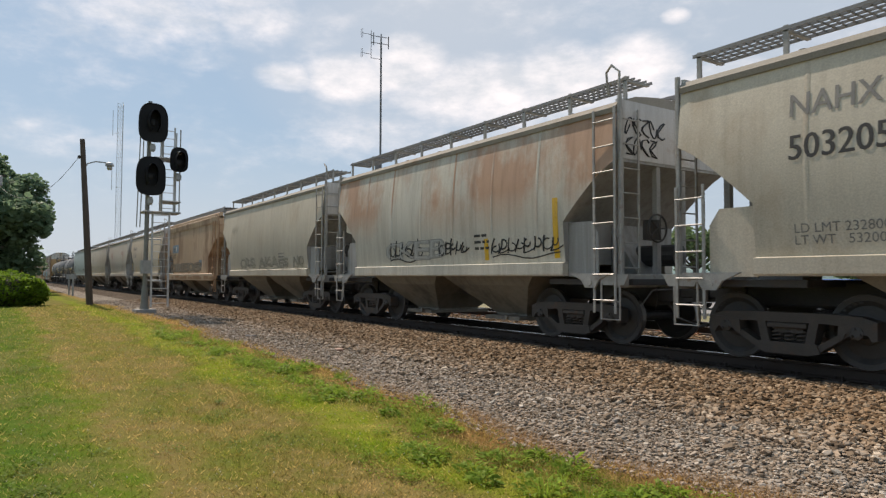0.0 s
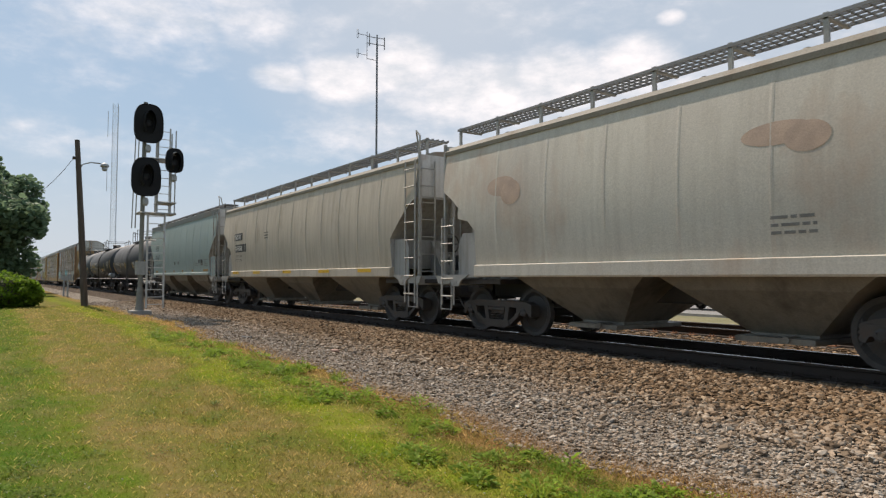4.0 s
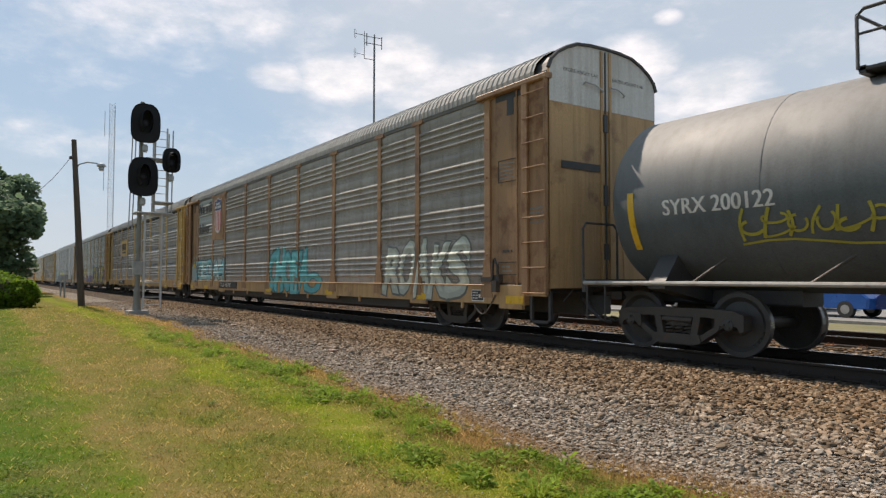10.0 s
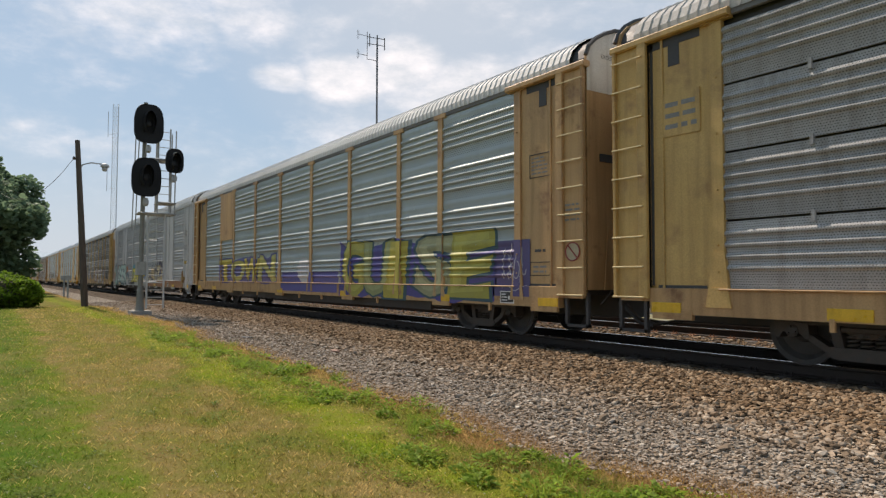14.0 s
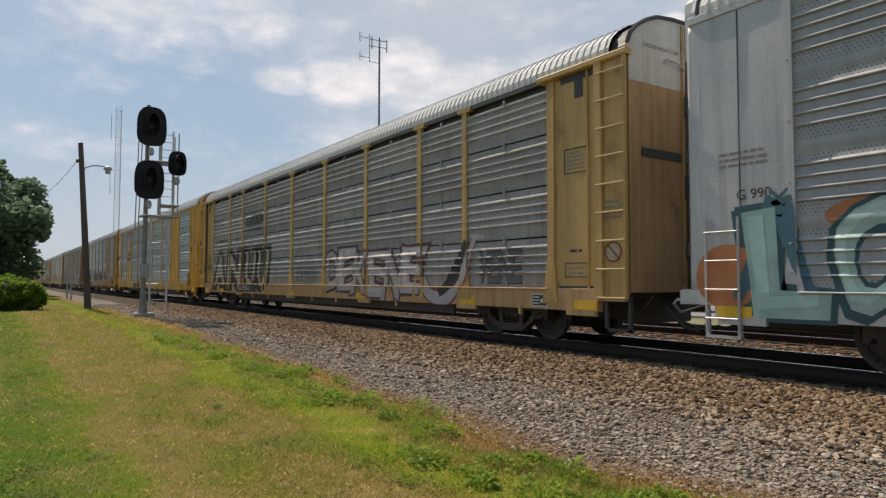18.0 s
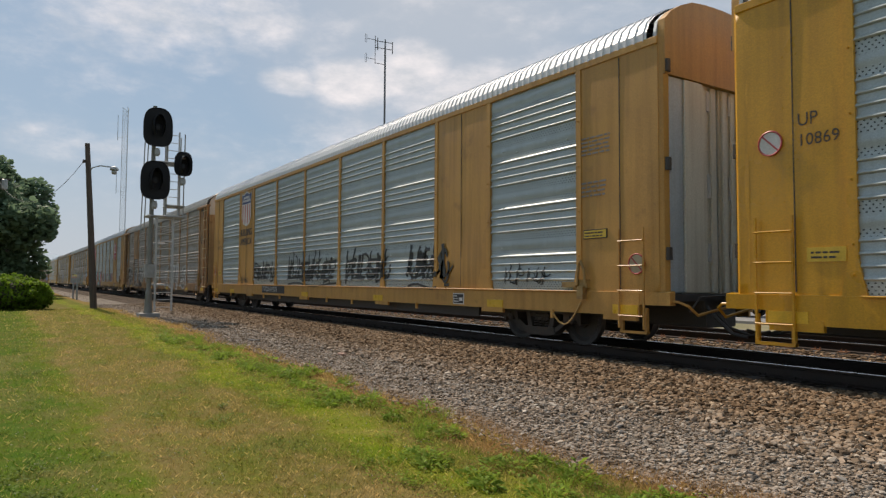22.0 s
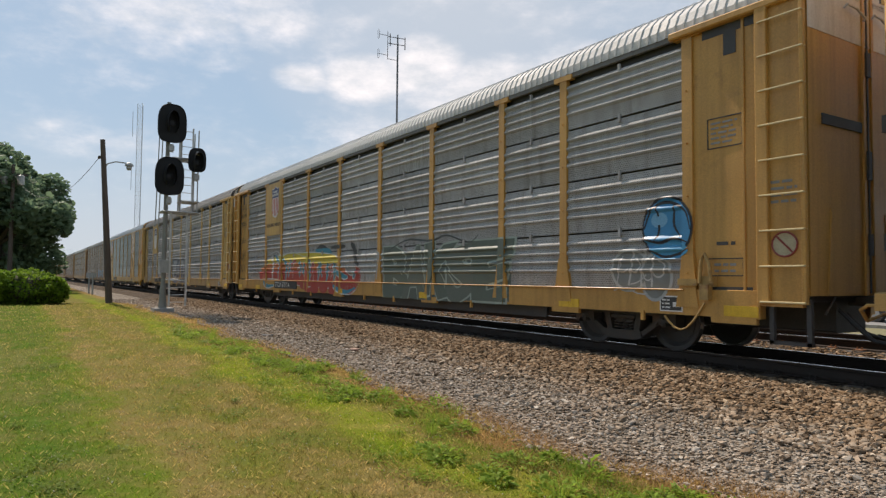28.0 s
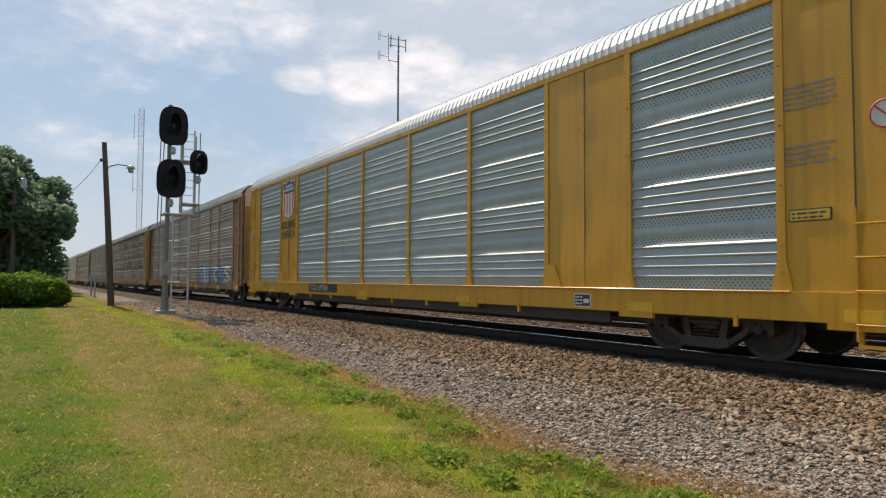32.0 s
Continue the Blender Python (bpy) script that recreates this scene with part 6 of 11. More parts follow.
    c, h, f, lv = hopper_car(0, 16.35, "hopper_green", "blue-green hopper car with three discharge bays and black sooted ends", (4.1, 8.2, 12.3), top=4.1, ribs=9, rib_shift=0.5, sill=(1.27, 1.42), roof_mat="roof_grey", eave=0.22, walk_up=0.44, plates=False, rib=0.011)
    lettering(c, "FURX", -h + 2.35, 2.75, 0.48, "black_ink", f, 0.72)
    lettering(c, "855367", -h + 2.4, 2.17, 0.48, "black_ink", f, 0.76)
    bars(c, -h + 2.5, -h + 4.0, 1.72, 2.0, 2, "grey_ink", f, 14)
    for d, w in ((2.5, 0.43), (5.05, 0.17), (7.2, 0.2), (9.2, 0.17), (11.5, 0.15), (13.9, 0.3)):
        patch(c, h - d - w, h - d + w, 1.46, 1.56, ink((0.42, 0.22, 0.05)), lv)
    bars(c, h - 2.68, h - 2.06, 1.68, 2.07, 4, "grey_ink", f, 10)
    bars(c, h - 4.3, h - 3.8, 1.74, 1.9, 2, "grey_ink", f, 15)
    patch(c, h - 3.3, h - 2.92, 1.76, 2.04, "black_ink", lv, "stencil_plate")
    patch(c, h - 3.27, h - 2.95, 1.78, 1.86, "grey_ink", lv, "stencil_strip", lift=0.009)
    g = Geo()
    for q in ribbon([(h - 4.8, 1.64), (h - 4.82, 1.8), (h - 4.72, 1.9), (h - 4.6, 1.93), (h - 4.52, 2.04), (h - 4.45, 1.98), (h - 4.42, 1.8), (h - 4.55, 1.68), (h - 4.68, 1.62), (h - 4.8, 1.64)], 0.022):
        draped(g, q, lv, 0.008)
    for q in ribbon([(h - 4.7, 1.72), (h - 4.58, 1.84), (h - 4.5, 1.82)], 0.018):
        draped(g, q, lv, 0.008)
    part("outline_drawing", g, M["grey_ink"], c)
    for d in (3.6, 8.0, 8.85):
        g = Geo().tube([(h - d + 0.09 * math.cos(t), f(1.95) - 0.01, 1.95 + 0.09 * math.sin(t)) for t in [i * math.pi / 8 for i in range(17)]], 0.012, 5, cap=False)
        part("stencil_ring", g, M["grey_ink"], c)
    TRAIN.append((c, -85.95 - 16.35 / 2))


def build_tanks():
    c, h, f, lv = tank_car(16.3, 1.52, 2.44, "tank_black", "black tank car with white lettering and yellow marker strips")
    lettering(c, "HPLX411021", -h + 2.32, 2.12, 0.36, "white_ink", f, 0.95, bold=0.005)
    lettering(c, "LD LMT 190700 LB 86500 KG", -h + 2.3, 1.76, 0.12, "white_ink", f)
    lettering(c, "LT WT   72300 LB 32800 KG", -h + 2.35, 1.6, 0.12, "white_ink", f)
    for x, z0, z1, w in ((6.7, 1.46, 2.34, 0.1), (1.8, 1.82, 2.28, 0.08), (3.27, 1.84, 2.32, 0.055), (3.41, 1.84, 2.32, 0.055), (-3.62, 1.87, 2.3, 0.08), (-1.42, 1.87, 2.3, 0.08), (-7.0, 1.46, 2.34, 0.1)):
        patch(c, x - w, x + w, z0, z1, "reflect", lv, "marker_strip")
    patch(c, 3.5, 4.25, 1.98, 2.34, "yellow_ink", lv, "notice")
    bars(c, 3.55, 4.2, 2.02, 2.3, 3, "black_ink", lambda z: f(z) - 0.008, 14)
    bars(c, 2.0, 2.9, 1.56, 2.31, 8, "white_ink", f, 15)
    bars(c, -3.0, -2.0, 2.05, 2.28, 3, "white_ink", f, 18)
    # ruled inspection table
    for k in range(7):
        patch(c, 5.16, 6.2, 1.92 + 0.085 * k, 1.932 + 0.085 * k, "white_ink", lv, "table_line")
    for x in (5.16, 5.55, 5.78, 6.0, 6.19):
        patch(c, x, x + 0.012, 1.92, 2.44, "white_ink", lv, "table_line")
    bars(c, 5.2, 5.5, 1.94, 2.42, 6, "white_ink", f, 16)
    bars(c, 5.6, 6.15, 2.1, 2.42, 4, "white_ink", f, 17)
    bars(c, 5.16, 5.7, 2.47, 2.53, 1, "white_ink", f, 12)
    patch(c, 5.18, 5.74, 1.44, 1.7, "white_ink", lv, "stencil_plate", lift=0.004)
    patch(c, 5.2, 5.6, 1.46, 1.68, "tank_black", lv, "stencil_field", lift=0.007)
    bars(c, 5.24, 5.56, 1.5, 1.66, 2, "white_ink", lambda z: f(z) - 0.009, 11)
    diamond(c, 5.72, 1.42, 0.22, [(0.9, -1.5), (2.2, -1.5)])
    head_marks(c, "HPLX 411021", h, 1.52, 2.44, "white_ink")
    TRAIN.append((c, -102.3 - 8.15))

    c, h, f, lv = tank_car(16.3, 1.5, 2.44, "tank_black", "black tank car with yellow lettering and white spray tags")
    lettering(c, "UTLX 662107", -h + 2.36, 2.17, 0.36, "yellow_ink", f, 0.95, bold=0.01)
    lettering(c, "THE TANK CAR PEOPLE", -h + 2.45, 1.97, 0.12, "yellow_ink", f)
    bars(c, -h + 2.6, -h + 4.4, 1.7, 1.88, 3, "yellow_ink", f, 19)
    for d, z0, z1 in ((1.55, 1.6, 2.7), (5.0, 2.0, 2.5), (8.4, 2.0, 2.45), (11.85, 2.1, 2.62), (14.9, 1.7, 2.7)):
        patch(c, h - d - 0.08, h - d + 0.08, z0, z1, "reflect", lv, "marker_strip")
    patch(c, h - 7.0, h - 6.1, 1.75, 1.98, "reflect", lv, "notice")
    bars(c, h - 3.6, h - 2.3, 2.0, 2.6, 7, "white_ink", f, 20)
    tag(c, h - 5.9, h - 4.6, 1.75, 2.05, WHITE, 5, 22, lv, 0.04)
    tag(c, h - 8.2, h - 7.2, 1.6, 2.0, WHITE, 5, 23, lv, 0.045)
    tag(c, -h + 1.5, -h + 2.1, 1.9, 2.9, WHITE, 2, 24, lv, 0.05)
    tag(c, -h + 4.9, -h + 6.5, 1.95, 2.2, WHITE, 7, 25, lv, 0.035)
    g = Geo()
    draped(g, [(-h + 5.0, 2.4), (-h + 6.2, 2.4), (-h + 6.25, 2.57), (-h + 5.05, 2.57)], lv, 0.005)
    part("maker_plate", g, M["white_ink"], c)
    g = Geo()
    draped(g, [(-h + 5.03, 2.42), (-h + 6.17, 2.42), (-h + 6.22, 2.55), (-h + 5.08, 2.55)], lv, 0.009)
    part("maker_plate_inner", g, M["tank_black"], c)
    bars(c, -h + 5.1, -h + 6.1, 2.41, 2.56, 1, "white_ink", lambda z: f(z) - 0.006, 26)
    diamond(c, h - 2.6, 1.5, 0.2, [(0.9, -1.5), (2.2, -1.5)])
    g = Geo().lathe([(-0.55, 0.04), (-0.5, 0.22), (0.5, 0.22), (0.55, 0.04)], "x", n=16)
    part("air_reservoir", g, M["galv"], c, at=(h - 1.65, -1.25, 1.35))
    head_marks(c, "UTLX 662107", h, 1.5, 2.44, "yellow_ink")
    TRAIN.append((c, -118.6 - 8.15))

    c, h, f, lv = tank_car(12.4, 1.48, 2.4, "tank_grey", "grey-black short tank car with a paler top and yellow spray tags")
    lettering(c, "SYRX 200122", -h + 2.1, 2.1, 0.33, "white_ink", f, 0.95, bold=0.008)
    tag(c, -h + 3.3, -h + 6.2, 1.65, 2.1, (0.4, 0.36, 0.05), 9, 27, lv, 0.05)
    for d in (1.6, 10.9):
        patch(c, h - d - 0.06, h - d + 0.06, 1.6, 2.5, "reflect", lv, "marker_strip")
    bars(c, h - 3.6, h - 2.4, 2.0, 2.45, 5, "grey_ink", f, 28)
    diamond(c, h - 2.2, 1.45, 0.22, [(0.9, -1.5), (2.2, -1.5)])
    TRAIN.append((c, -134.9 - 6.2))


TEAL = (0.1, 0.4, 0.42)


COATS = []


def coat(lift):
    """Each coat of paint lies a hair over the one before it."""
    COATS.append(lift)
    return lift + 0.0002 * (len(COATS) % 14)


def swoosh(parent, pts, width, rgb, levels, lift=0.009, name="spray_stroke"):
    """A smooth spray line through a few points, a little thinner at its ends."""
    lift = coat(lift)
    fine = []
    n = len(pts)
    for i in range(n - 1):
        p0, p1, p2, p3 = pts[max(0, i - 1)], pts[i], pts[i + 1], pts[min(n - 1, i + 2)]
        for j in range(6):
            t = j / 6
            fine.append(tuple(0.5 * (2 * b + (c - a) * t + (2 * a - 5 * b + 4 * c - d) * t * t + (3 * b - a - 3 * c + d) * t ** 3) for a, b, c, d in zip(p0, p1, p2, p3)))
    fine.append(pts[-1])
    g = Geo()
    m = len(fine)
    for i in range(m - 1):
        w = width * (0.45 + 0.55 * math.sin(math.pi * min(1.0, (i + 1) / m * 1.15)))
        for q in ribbon(fine[i:i + 2], w):
            draped(g, q, levels, lift + 0.00012 * (i % 3))
    return part(name, g, ink(rgb), parent)


def spray_disc(parent, x, z, rx, rz, rgb, levels, lift=0.006, name="spray_shape"):
    lift = coat(lift)
    g = Geo()
    draped(g, [(x + rx * math.cos(t), z + rz * math.sin(t)) for t in [math.pi * i / 12 + 0.03 for i in range(24)]], levels, lift)
    return part(name, g, ink(rgb), parent)


def octagon_emblem(car, x, z, size):
    """A red octagon with a white rim, a white bar for each line of its lettering."""
    for s, col, lift, name in ((1.0, (0.4, 0.07, 0.09), 0.0, "emblem"), (0.94, (0.6, 0.58, 0.55), 0.003, "emblem_rim"), (0.9, (0.47, 0.04, 0.07), 0.006, "emblem_field")):
        pts = [(x + size * s * math.cos(math.pi / 8 + i * math.pi / 4), -1.545 - lift, z + size * s * 1.02 * math.sin(math.pi / 8 + i * math.pi / 4)) for i in range(8)]
        part(name, Geo().add(pts, [tuple(range(8))]), ink(col), car, "red octagon with white bars")
    r = random.Random(4)
    for row, (z1, x0, count, tall) in enumerate(((0.42, -0.5, 6, 0.3), (0.08, -0.55, 4, 0.26), (-0.22, -0.58, 8, 0.28), (-0.58, -0.2, 4, 0.2))):
        g = Geo()
        u = x0
        for i in range(count):
            w = (0.26 if i == 0 and row < 3 else 0.12) * size
            hgt = tall * size * (1.25 if i == 0 and row < 3 else 0.85)
            a, b = x + u * size, z + z1 * size
            slant = 0.06 * size if row == 3 else 0.02 * size
            g.add([(a, -1.5535, b), (a + w * 0.8, -1.5535, b + slant), (a + w * 0.8, -1.5535, b + hgt + slant), (a, -1.5535, b + hgt)], [(0, 1, 2, 3)])
            u += w / size + 0.01
        part("emblem_bar", g, M["white_ink"], car)


def build_racks():
    L2 = RACK_L / 2
    specs = []
    D = lambda d: L2 - d

    # 0: brown, teal letters
    fl, lv, nl = FLUSH_SIDE, SEAM_SIDE, NEW_SIDE
    c = rack_car(0, True, "brown", "zinc_brown", "roof_dull", "rust-brown autorack with sooty corrugated sides and teal spray letters", door="tan", marks="TTGX 981787", sill="tan", style="flush")
    logo_panel(c, 20.75, 22.42, 2.85, 4.84, "brown")
    shield(c, 21.6, 4.0, 1.25)
    throwup(c, "ROAKS", D(6.4), D(2.85), 0.68, 2.02, [(0.44, 0.47, 0.4)], (0.14, 0.15, 0.13), 51, fl, fat=0.045, border=0.03, wild=0.8)
    throwup(c, "CHOEA", D(15.0), D(11.4), 0.64, 2.1, [TEAL, (0.12, 0.44, 0.45)], (0.03, 0.14, 0.16), 52, fl, fat=0.06, border=0.03, wild=0.9)
    throwup(c, "O", D(11.7), D(10.45), 0.64, 1.35, [TEAL], (0.03, 0.14, 0.16), 49, fl, fat=0.06, border=0.03, overlap=1.12, shine=False)
    swoosh(c, [(D(15.2), 1.2), (D(15.1), 1.9), (D(14.4), 2.25), (D(13.4), 2.2), (D(12.2), 2.3), (D(11.7), 2.05), (D(10.9), 2.2), (D(10.3), 2.0), (D(10.1), 1.4), (D(10.25), 1.05)], 0.035, (0.44, 0.45, 0.42), fl)
    tag(c, D(11.6), D(10.3), 1.45, 1.85, (0.42, 0.42, 0.4), 5, 53, fl, 0.03)
    patch(c, D(26.2), D(24.9), 1.0, 1.72, ink((0.36, 0.45, 0.42)), fl, "spray_cloud", lift=0.003)
    throwup(c, "ZEDA4", D(25.3), D(20.5), 1.0, 2.02, [(0.19, 0.42, 0.46), (0.34, 0.5, 0.5)], (0.04, 0.06, 0.07), 54, fl, fat=0.045, border=0.035, wild=0.7, cloud=(0.42, 0.47, 0.44), overlap=1.2)
    for x, z in ((25.75, 1.9), (25.8, 2.1), (25.2, 2.15), (25.95, 1.75)):
        spray_disc(c, D(x), z, 0.07, 0.07, (0.4, 0.47, 0.45), fl)
    swoosh(c, [(D(26.0), 1.15), (D(25.7), 1.5), (D(25.3), 1.45), (D(25.0), 1.8)], 0.12, (0.44, 0.5, 0.47), fl)
    tag(c, D(20.4), D(19.3), 1.05, 1.6, (0.42, 0.44, 0.42), 4, 48, fl, 0.04)
    part("warning_plate", Geo().box(D(25.85), D(25.55), -1.53, -1.51, 1.62, 1.82), M["yellow_ink"], c)
    patch(c, D(25.0), D(20.75), 3.1, 4.8, ink((0.37, 0.385, 0.37)), fl.levels, "painted_band", lift=0.003)
    lettering(c, "We will", D(24.95), 4.2, 0.68, "black_ink", lambda z: -1.553, 1.05, bold=0.035)
    lettering(c, "deliver", D(24.93), 3.24, 0.68, "black_ink", lambda z: -1.553, 1.05, bold=0.035)
    specs.append(c)

    # 1: faded yellow, plain
    c = rack_car(1, True, "yellow_pale", "zinc", "roof_dull", "faded yellow autorack with grey corrugated sides and a yellow logo panel", door="tan", marks="TTGX 980805", sill="tan")
    logo_panel(c, 17.97, 20.5, 2.78, 3.95, "yellow_pale")
    g = Geo()
    for i, w in enumerate((0.46, 0.42, 0.5)):
        x = D(20.05) + i * 0.55
        g.prism([(x, 3.3), (x + w * 0.2, 3.2), (x + w, 3.2), (x + w * 0.86, 3.44), (x + w, 3.7), (x + w * 0.2, 3.7), (x, 3.58)], "y", -1.562, -1.55)
    g.box(D(19.95), D(18.5), -1.562, -1.55, 2.98, 3.1)
    part("emblem", g, M["black_ink"], c, "three black block shapes over a black bar")
    part("notice_plate", Geo().box(D(26.05), D(25.4), -1.522, -1.505, 3.3, 3.95), M["yellow_pale"], c)
    bars(c, D(26.0), D(25.45), 3.38, 3.88, 3, "grey_ink", lambda z: -1.52, 47)
    specs.append(c)

    # 2: yellow on violet
    c = rack_car(2, True, "tan", "zinc_blue", "zinc_roof", "tan-posted autorack with bright corrugated sides and yellow-purple spray letters", door="tan", marks=None, style="flush")
    throwup(c, "GUISE", D(10.0), D(3.0), 0.66, 2.2, [(0.36, 0.33, 0.06), (0.27, 0.29, 0.12), (0.42, 0.35, 0.05), (0.3, 0.3, 0.16)], (0.04, 0.09, 0.11), 55, fl, fat=0.05, border=0.03, wild=1.0, cloud=(0.08, 0.07, 0.26), overlap=1.08)
    throwup(c, "TOWN", D(22.6), D(15.6), 0.98, 2.0, [(0.42, 0.33, 0.04), (0.4, 0.36, 0.1)], (0.06, 0.06, 0.22), 56, fl, fat=0.045, border=0.04, wild=0.6, cloud=(0.13, 0.12, 0.28))
    spray_disc(c, D(12.9), 1.4, 0.55, 0.42, (0.5, 0.5, 0.5), fl)
    throwup(c, "D", D(13.2), D(12.6), 1.15, 1.65, [(0.45, 0.45, 0.46)], (0.05, 0.05, 0.12), 46, fl, fat=0.05)
    patch(c, D(14.9), D(10.3), 0.72, 1.35, ink((0.11, 0.1, 0.3)), fl, "spray_cloud", lift=0.003)
    patch(c, D(2.9), D(1.8), 0.8, 1.9, ink((0.1, 0.08, 0.2)), fl, "spray_cloud", lift=0.003)
    tag(c, D(2.6), D(1.9), 1.0, 1.8, (0.45, 0.43, 0.46), 4, 45, fl, 0.03)
    logo_panel(c, 20.75, 22.4, 2.8, 4.84, "tan")
    specs.append(c)

    # 3: silver grey, covered in colour
    c = rack_car(3, False, "grey_paint", "zinc_bright", "zinc_roof", "silver-grey autorack covered low down in coloured spray letters", door="grey_paint", eave="grey_paint", marks="UCRY 990")
    patch(c, D(12.2), D(2.4), 0.63, 0.985, ink((0.36, 0.17, 0.08)), nl.levels, "sprayed_sill", lift=0.003)
    patch(c, D(19.0), D(12.2), 0.63, 0.985, ink((0.42, 0.42, 0.38)), nl.levels, "sprayed_sill", lift=0.003)
    # cream swells with dark violet hollows and black whip lines
    spray_disc(c, D(11.62), 1.24, 0.36, 0.23, (0.5, 0.42, 0.25), nl, 0.0040)
    spray_disc(c, D(10.75), 1.41, 0.39, 0.35, (0.52, 0.36, 0.16), nl, 0.0045)
    spray_disc(c, D(10.18), 1.48, 0.28, 0.38, (0.5, 0.42, 0.25), nl, 0.0050)
    spray_disc(c, D(9.66), 1.62, 0.26, 0.37, (0.5, 0.42, 0.25), nl, 0.0055)
    spray_disc(c, D(9.07), 1.41, 0.39, 0.53, (0.5, 0.42, 0.25), nl, 0.0050)
    spray_disc(c, D(8.60), 1.65, 0.39, 0.33, (0.5, 0.42, 0.25), nl, 0.0055)
    spray_disc(c, D(8.01), 1.34, 0.38, 0.31, (0.52, 0.36, 0.16), nl, 0.0050)
    spray_disc(c, D(7.60), 1.34, 0.32, 0.33, (0.5, 0.42, 0.25), nl, 0.0055)
    spray_disc(c, D(8.92), 1.14, 0.73, 0.15, (0.52, 0.36, 0.16), nl, 0.0040)
    spray_disc(c, D(8.02), 1.14, 0.62, 0.14, (0.5, 0.42, 0.25), nl, 0.0040)
    spray_disc(c, D(10.24), 1.10, 0.74, 0.11, (0.5, 0.42, 0.25), nl, 0.0035)
    spray_disc(c, D(11.50), 1.24, 0.24, 0.14, (0.075, 0.065, 0.12), nl, 0.0085)
    spray_disc(c, D(10.76), 1.01, 0.29, 0.11, (0.075, 0.065, 0.12), nl, 0.0085)
    spray_disc(c, D(9.94), 1.55, 0.16, 0.25, (0.075, 0.065, 0.12), nl, 0.0085)
    spray_disc(c, D(9.67), 1.14, 0.26, 0.20, (0.075, 0.065, 0.12), nl, 0.0090)
    spray_disc(c, D(9.48), 1.66, 0.19, 0.14, (0.075, 0.065, 0.12), nl, 0.0090)
    spray_disc(c, D(9.19), 1.37, 0.12, 0.23, (0.075, 0.065, 0.12), nl, 0.0085)
    spray_disc(c, D(8.57), 1.36, 0.20, 0.16, (0.075, 0.065, 0.12), nl, 0.0085)
    spray_disc(c, D(8.28), 1.49, 0.17, 0.20, (0.075, 0.065, 0.12), nl, 0.0090)
    spray_disc(c, D(7.81), 1.73, 0.28, 0.12, (0.075, 0.065, 0.12), nl, 0.0085)
    spray_disc(c, D(7.55), 1.30, 0.17, 0.20, (0.075, 0.065, 0.12), nl, 0.0085)
    spray_disc(c, D(8.59), 2.02, 0.32, 0.14, (0.075, 0.065, 0.12), nl, 0.0035)
    spray_disc(c, D(8.23), 1.91, 0.30, 0.16, (0.075, 0.065, 0.12), nl, 0.0035)
    swoosh(c, [(D(12.07), 1.05), (D(11.87), 1.38), (D(11.56), 1.52), (D(11.26), 1.46)], 0.05, (0.022, 0.02, 0.026), nl, 0.0125)
    swoosh(c, [(D(11.23), 1.19), (D(11.17), 1.55), (D(10.91), 1.86), (D(10.64), 1.95), (D(10.50), 1.90)], 0.08, (0.022, 0.02, 0.026), nl, 0.0125)
    swoosh(c, [(D(11.17), 1.42), (D(11.09), 1.19), (D(10.76), 1.23), (D(10.59), 1.38)], 0.05, (0.022, 0.02, 0.026), nl, 0.0125)
    swoosh(c, [(D(10.23), 1.78), (D(9.93), 1.97), (D(9.56), 2.00), (D(9.27), 1.86), (D(9.16), 1.99), (D(9.30), 2.10)], 0.07, (0.022, 0.02, 0.026), nl, 0.0125)
    swoosh(c, [(D(10.38), 1.53), (D(10.08), 1.73), (D(9.89), 1.63), (D(10.04), 1.35), (D(9.91), 1.10), (D(9.50), 0.98)], 0.06, (0.022, 0.02, 0.026), nl, 0.0125)
    swoosh(c, [(D(9.70), 1.79), (D(9.57), 1.62), (D(9.31), 1.65), (D(9.15), 1.37), (D(9.08), 1.06)], 0.05, (0.022, 0.02, 0.026), nl, 0.0125)
    swoosh(c, [(D(8.98), 1.78), (D(8.90), 1.93), (D(8.59), 1.96), (D(8.31), 1.81), (D(8.22), 1.67), (D(8.35), 1.60)], 0.06, (0.022, 0.02, 0.026), nl, 0.0125)
    swoosh(c, [(D(9.18), 1.76), (D(8.99), 1.40), (D(8.88), 1.07)], 0.04, (0.022, 0.02, 0.026), nl, 0.0125)
    swoosh(c, [(D(8.69), 1.69), (D(8.45), 1.68), (D(8.24), 1.56), (D(8.04), 1.45), (D(7.83), 1.39)], 0.05, (0.022, 0.02, 0.026), nl, 0.0125)
    swoosh(c, [(D(8.76), 1.18), (D(8.54), 1.19), (D(8.36), 1.00)], 0.05, (0.022, 0.02, 0.026), nl, 0.0125)
    swoosh(c, [(D(8.46), 1.57), (D(8.42), 1.43), (D(8.25), 1.28), (D(8.22), 1.10)], 0.05, (0.022, 0.02, 0.026), nl, 0.0125)
    swoosh(c, [(D(8.16), 1.38), (D(7.99), 1.10), (D(7.87), 0.83)], 0.04, (0.022, 0.02, 0.026), nl, 0.0125)
    swoosh(c, [(D(8.05), 1.76), (D(7.97), 1.62), (D(7.72), 1.64), (D(7.45), 1.75)], 0.05, (0.022, 0.02, 0.026), nl, 0.0125)
    swoosh(c, [(D(7.95), 1.82), (D(7.83), 1.95), (D(7.44), 1.98)], 0.06, (0.022, 0.02, 0.026), nl, 0.0125)
    swoosh(c, [(D(7.85), 1.41), (D(7.73), 1.17), (D(7.58), 1.04)], 0.05, (0.022, 0.02, 0.026), nl, 0.0125)
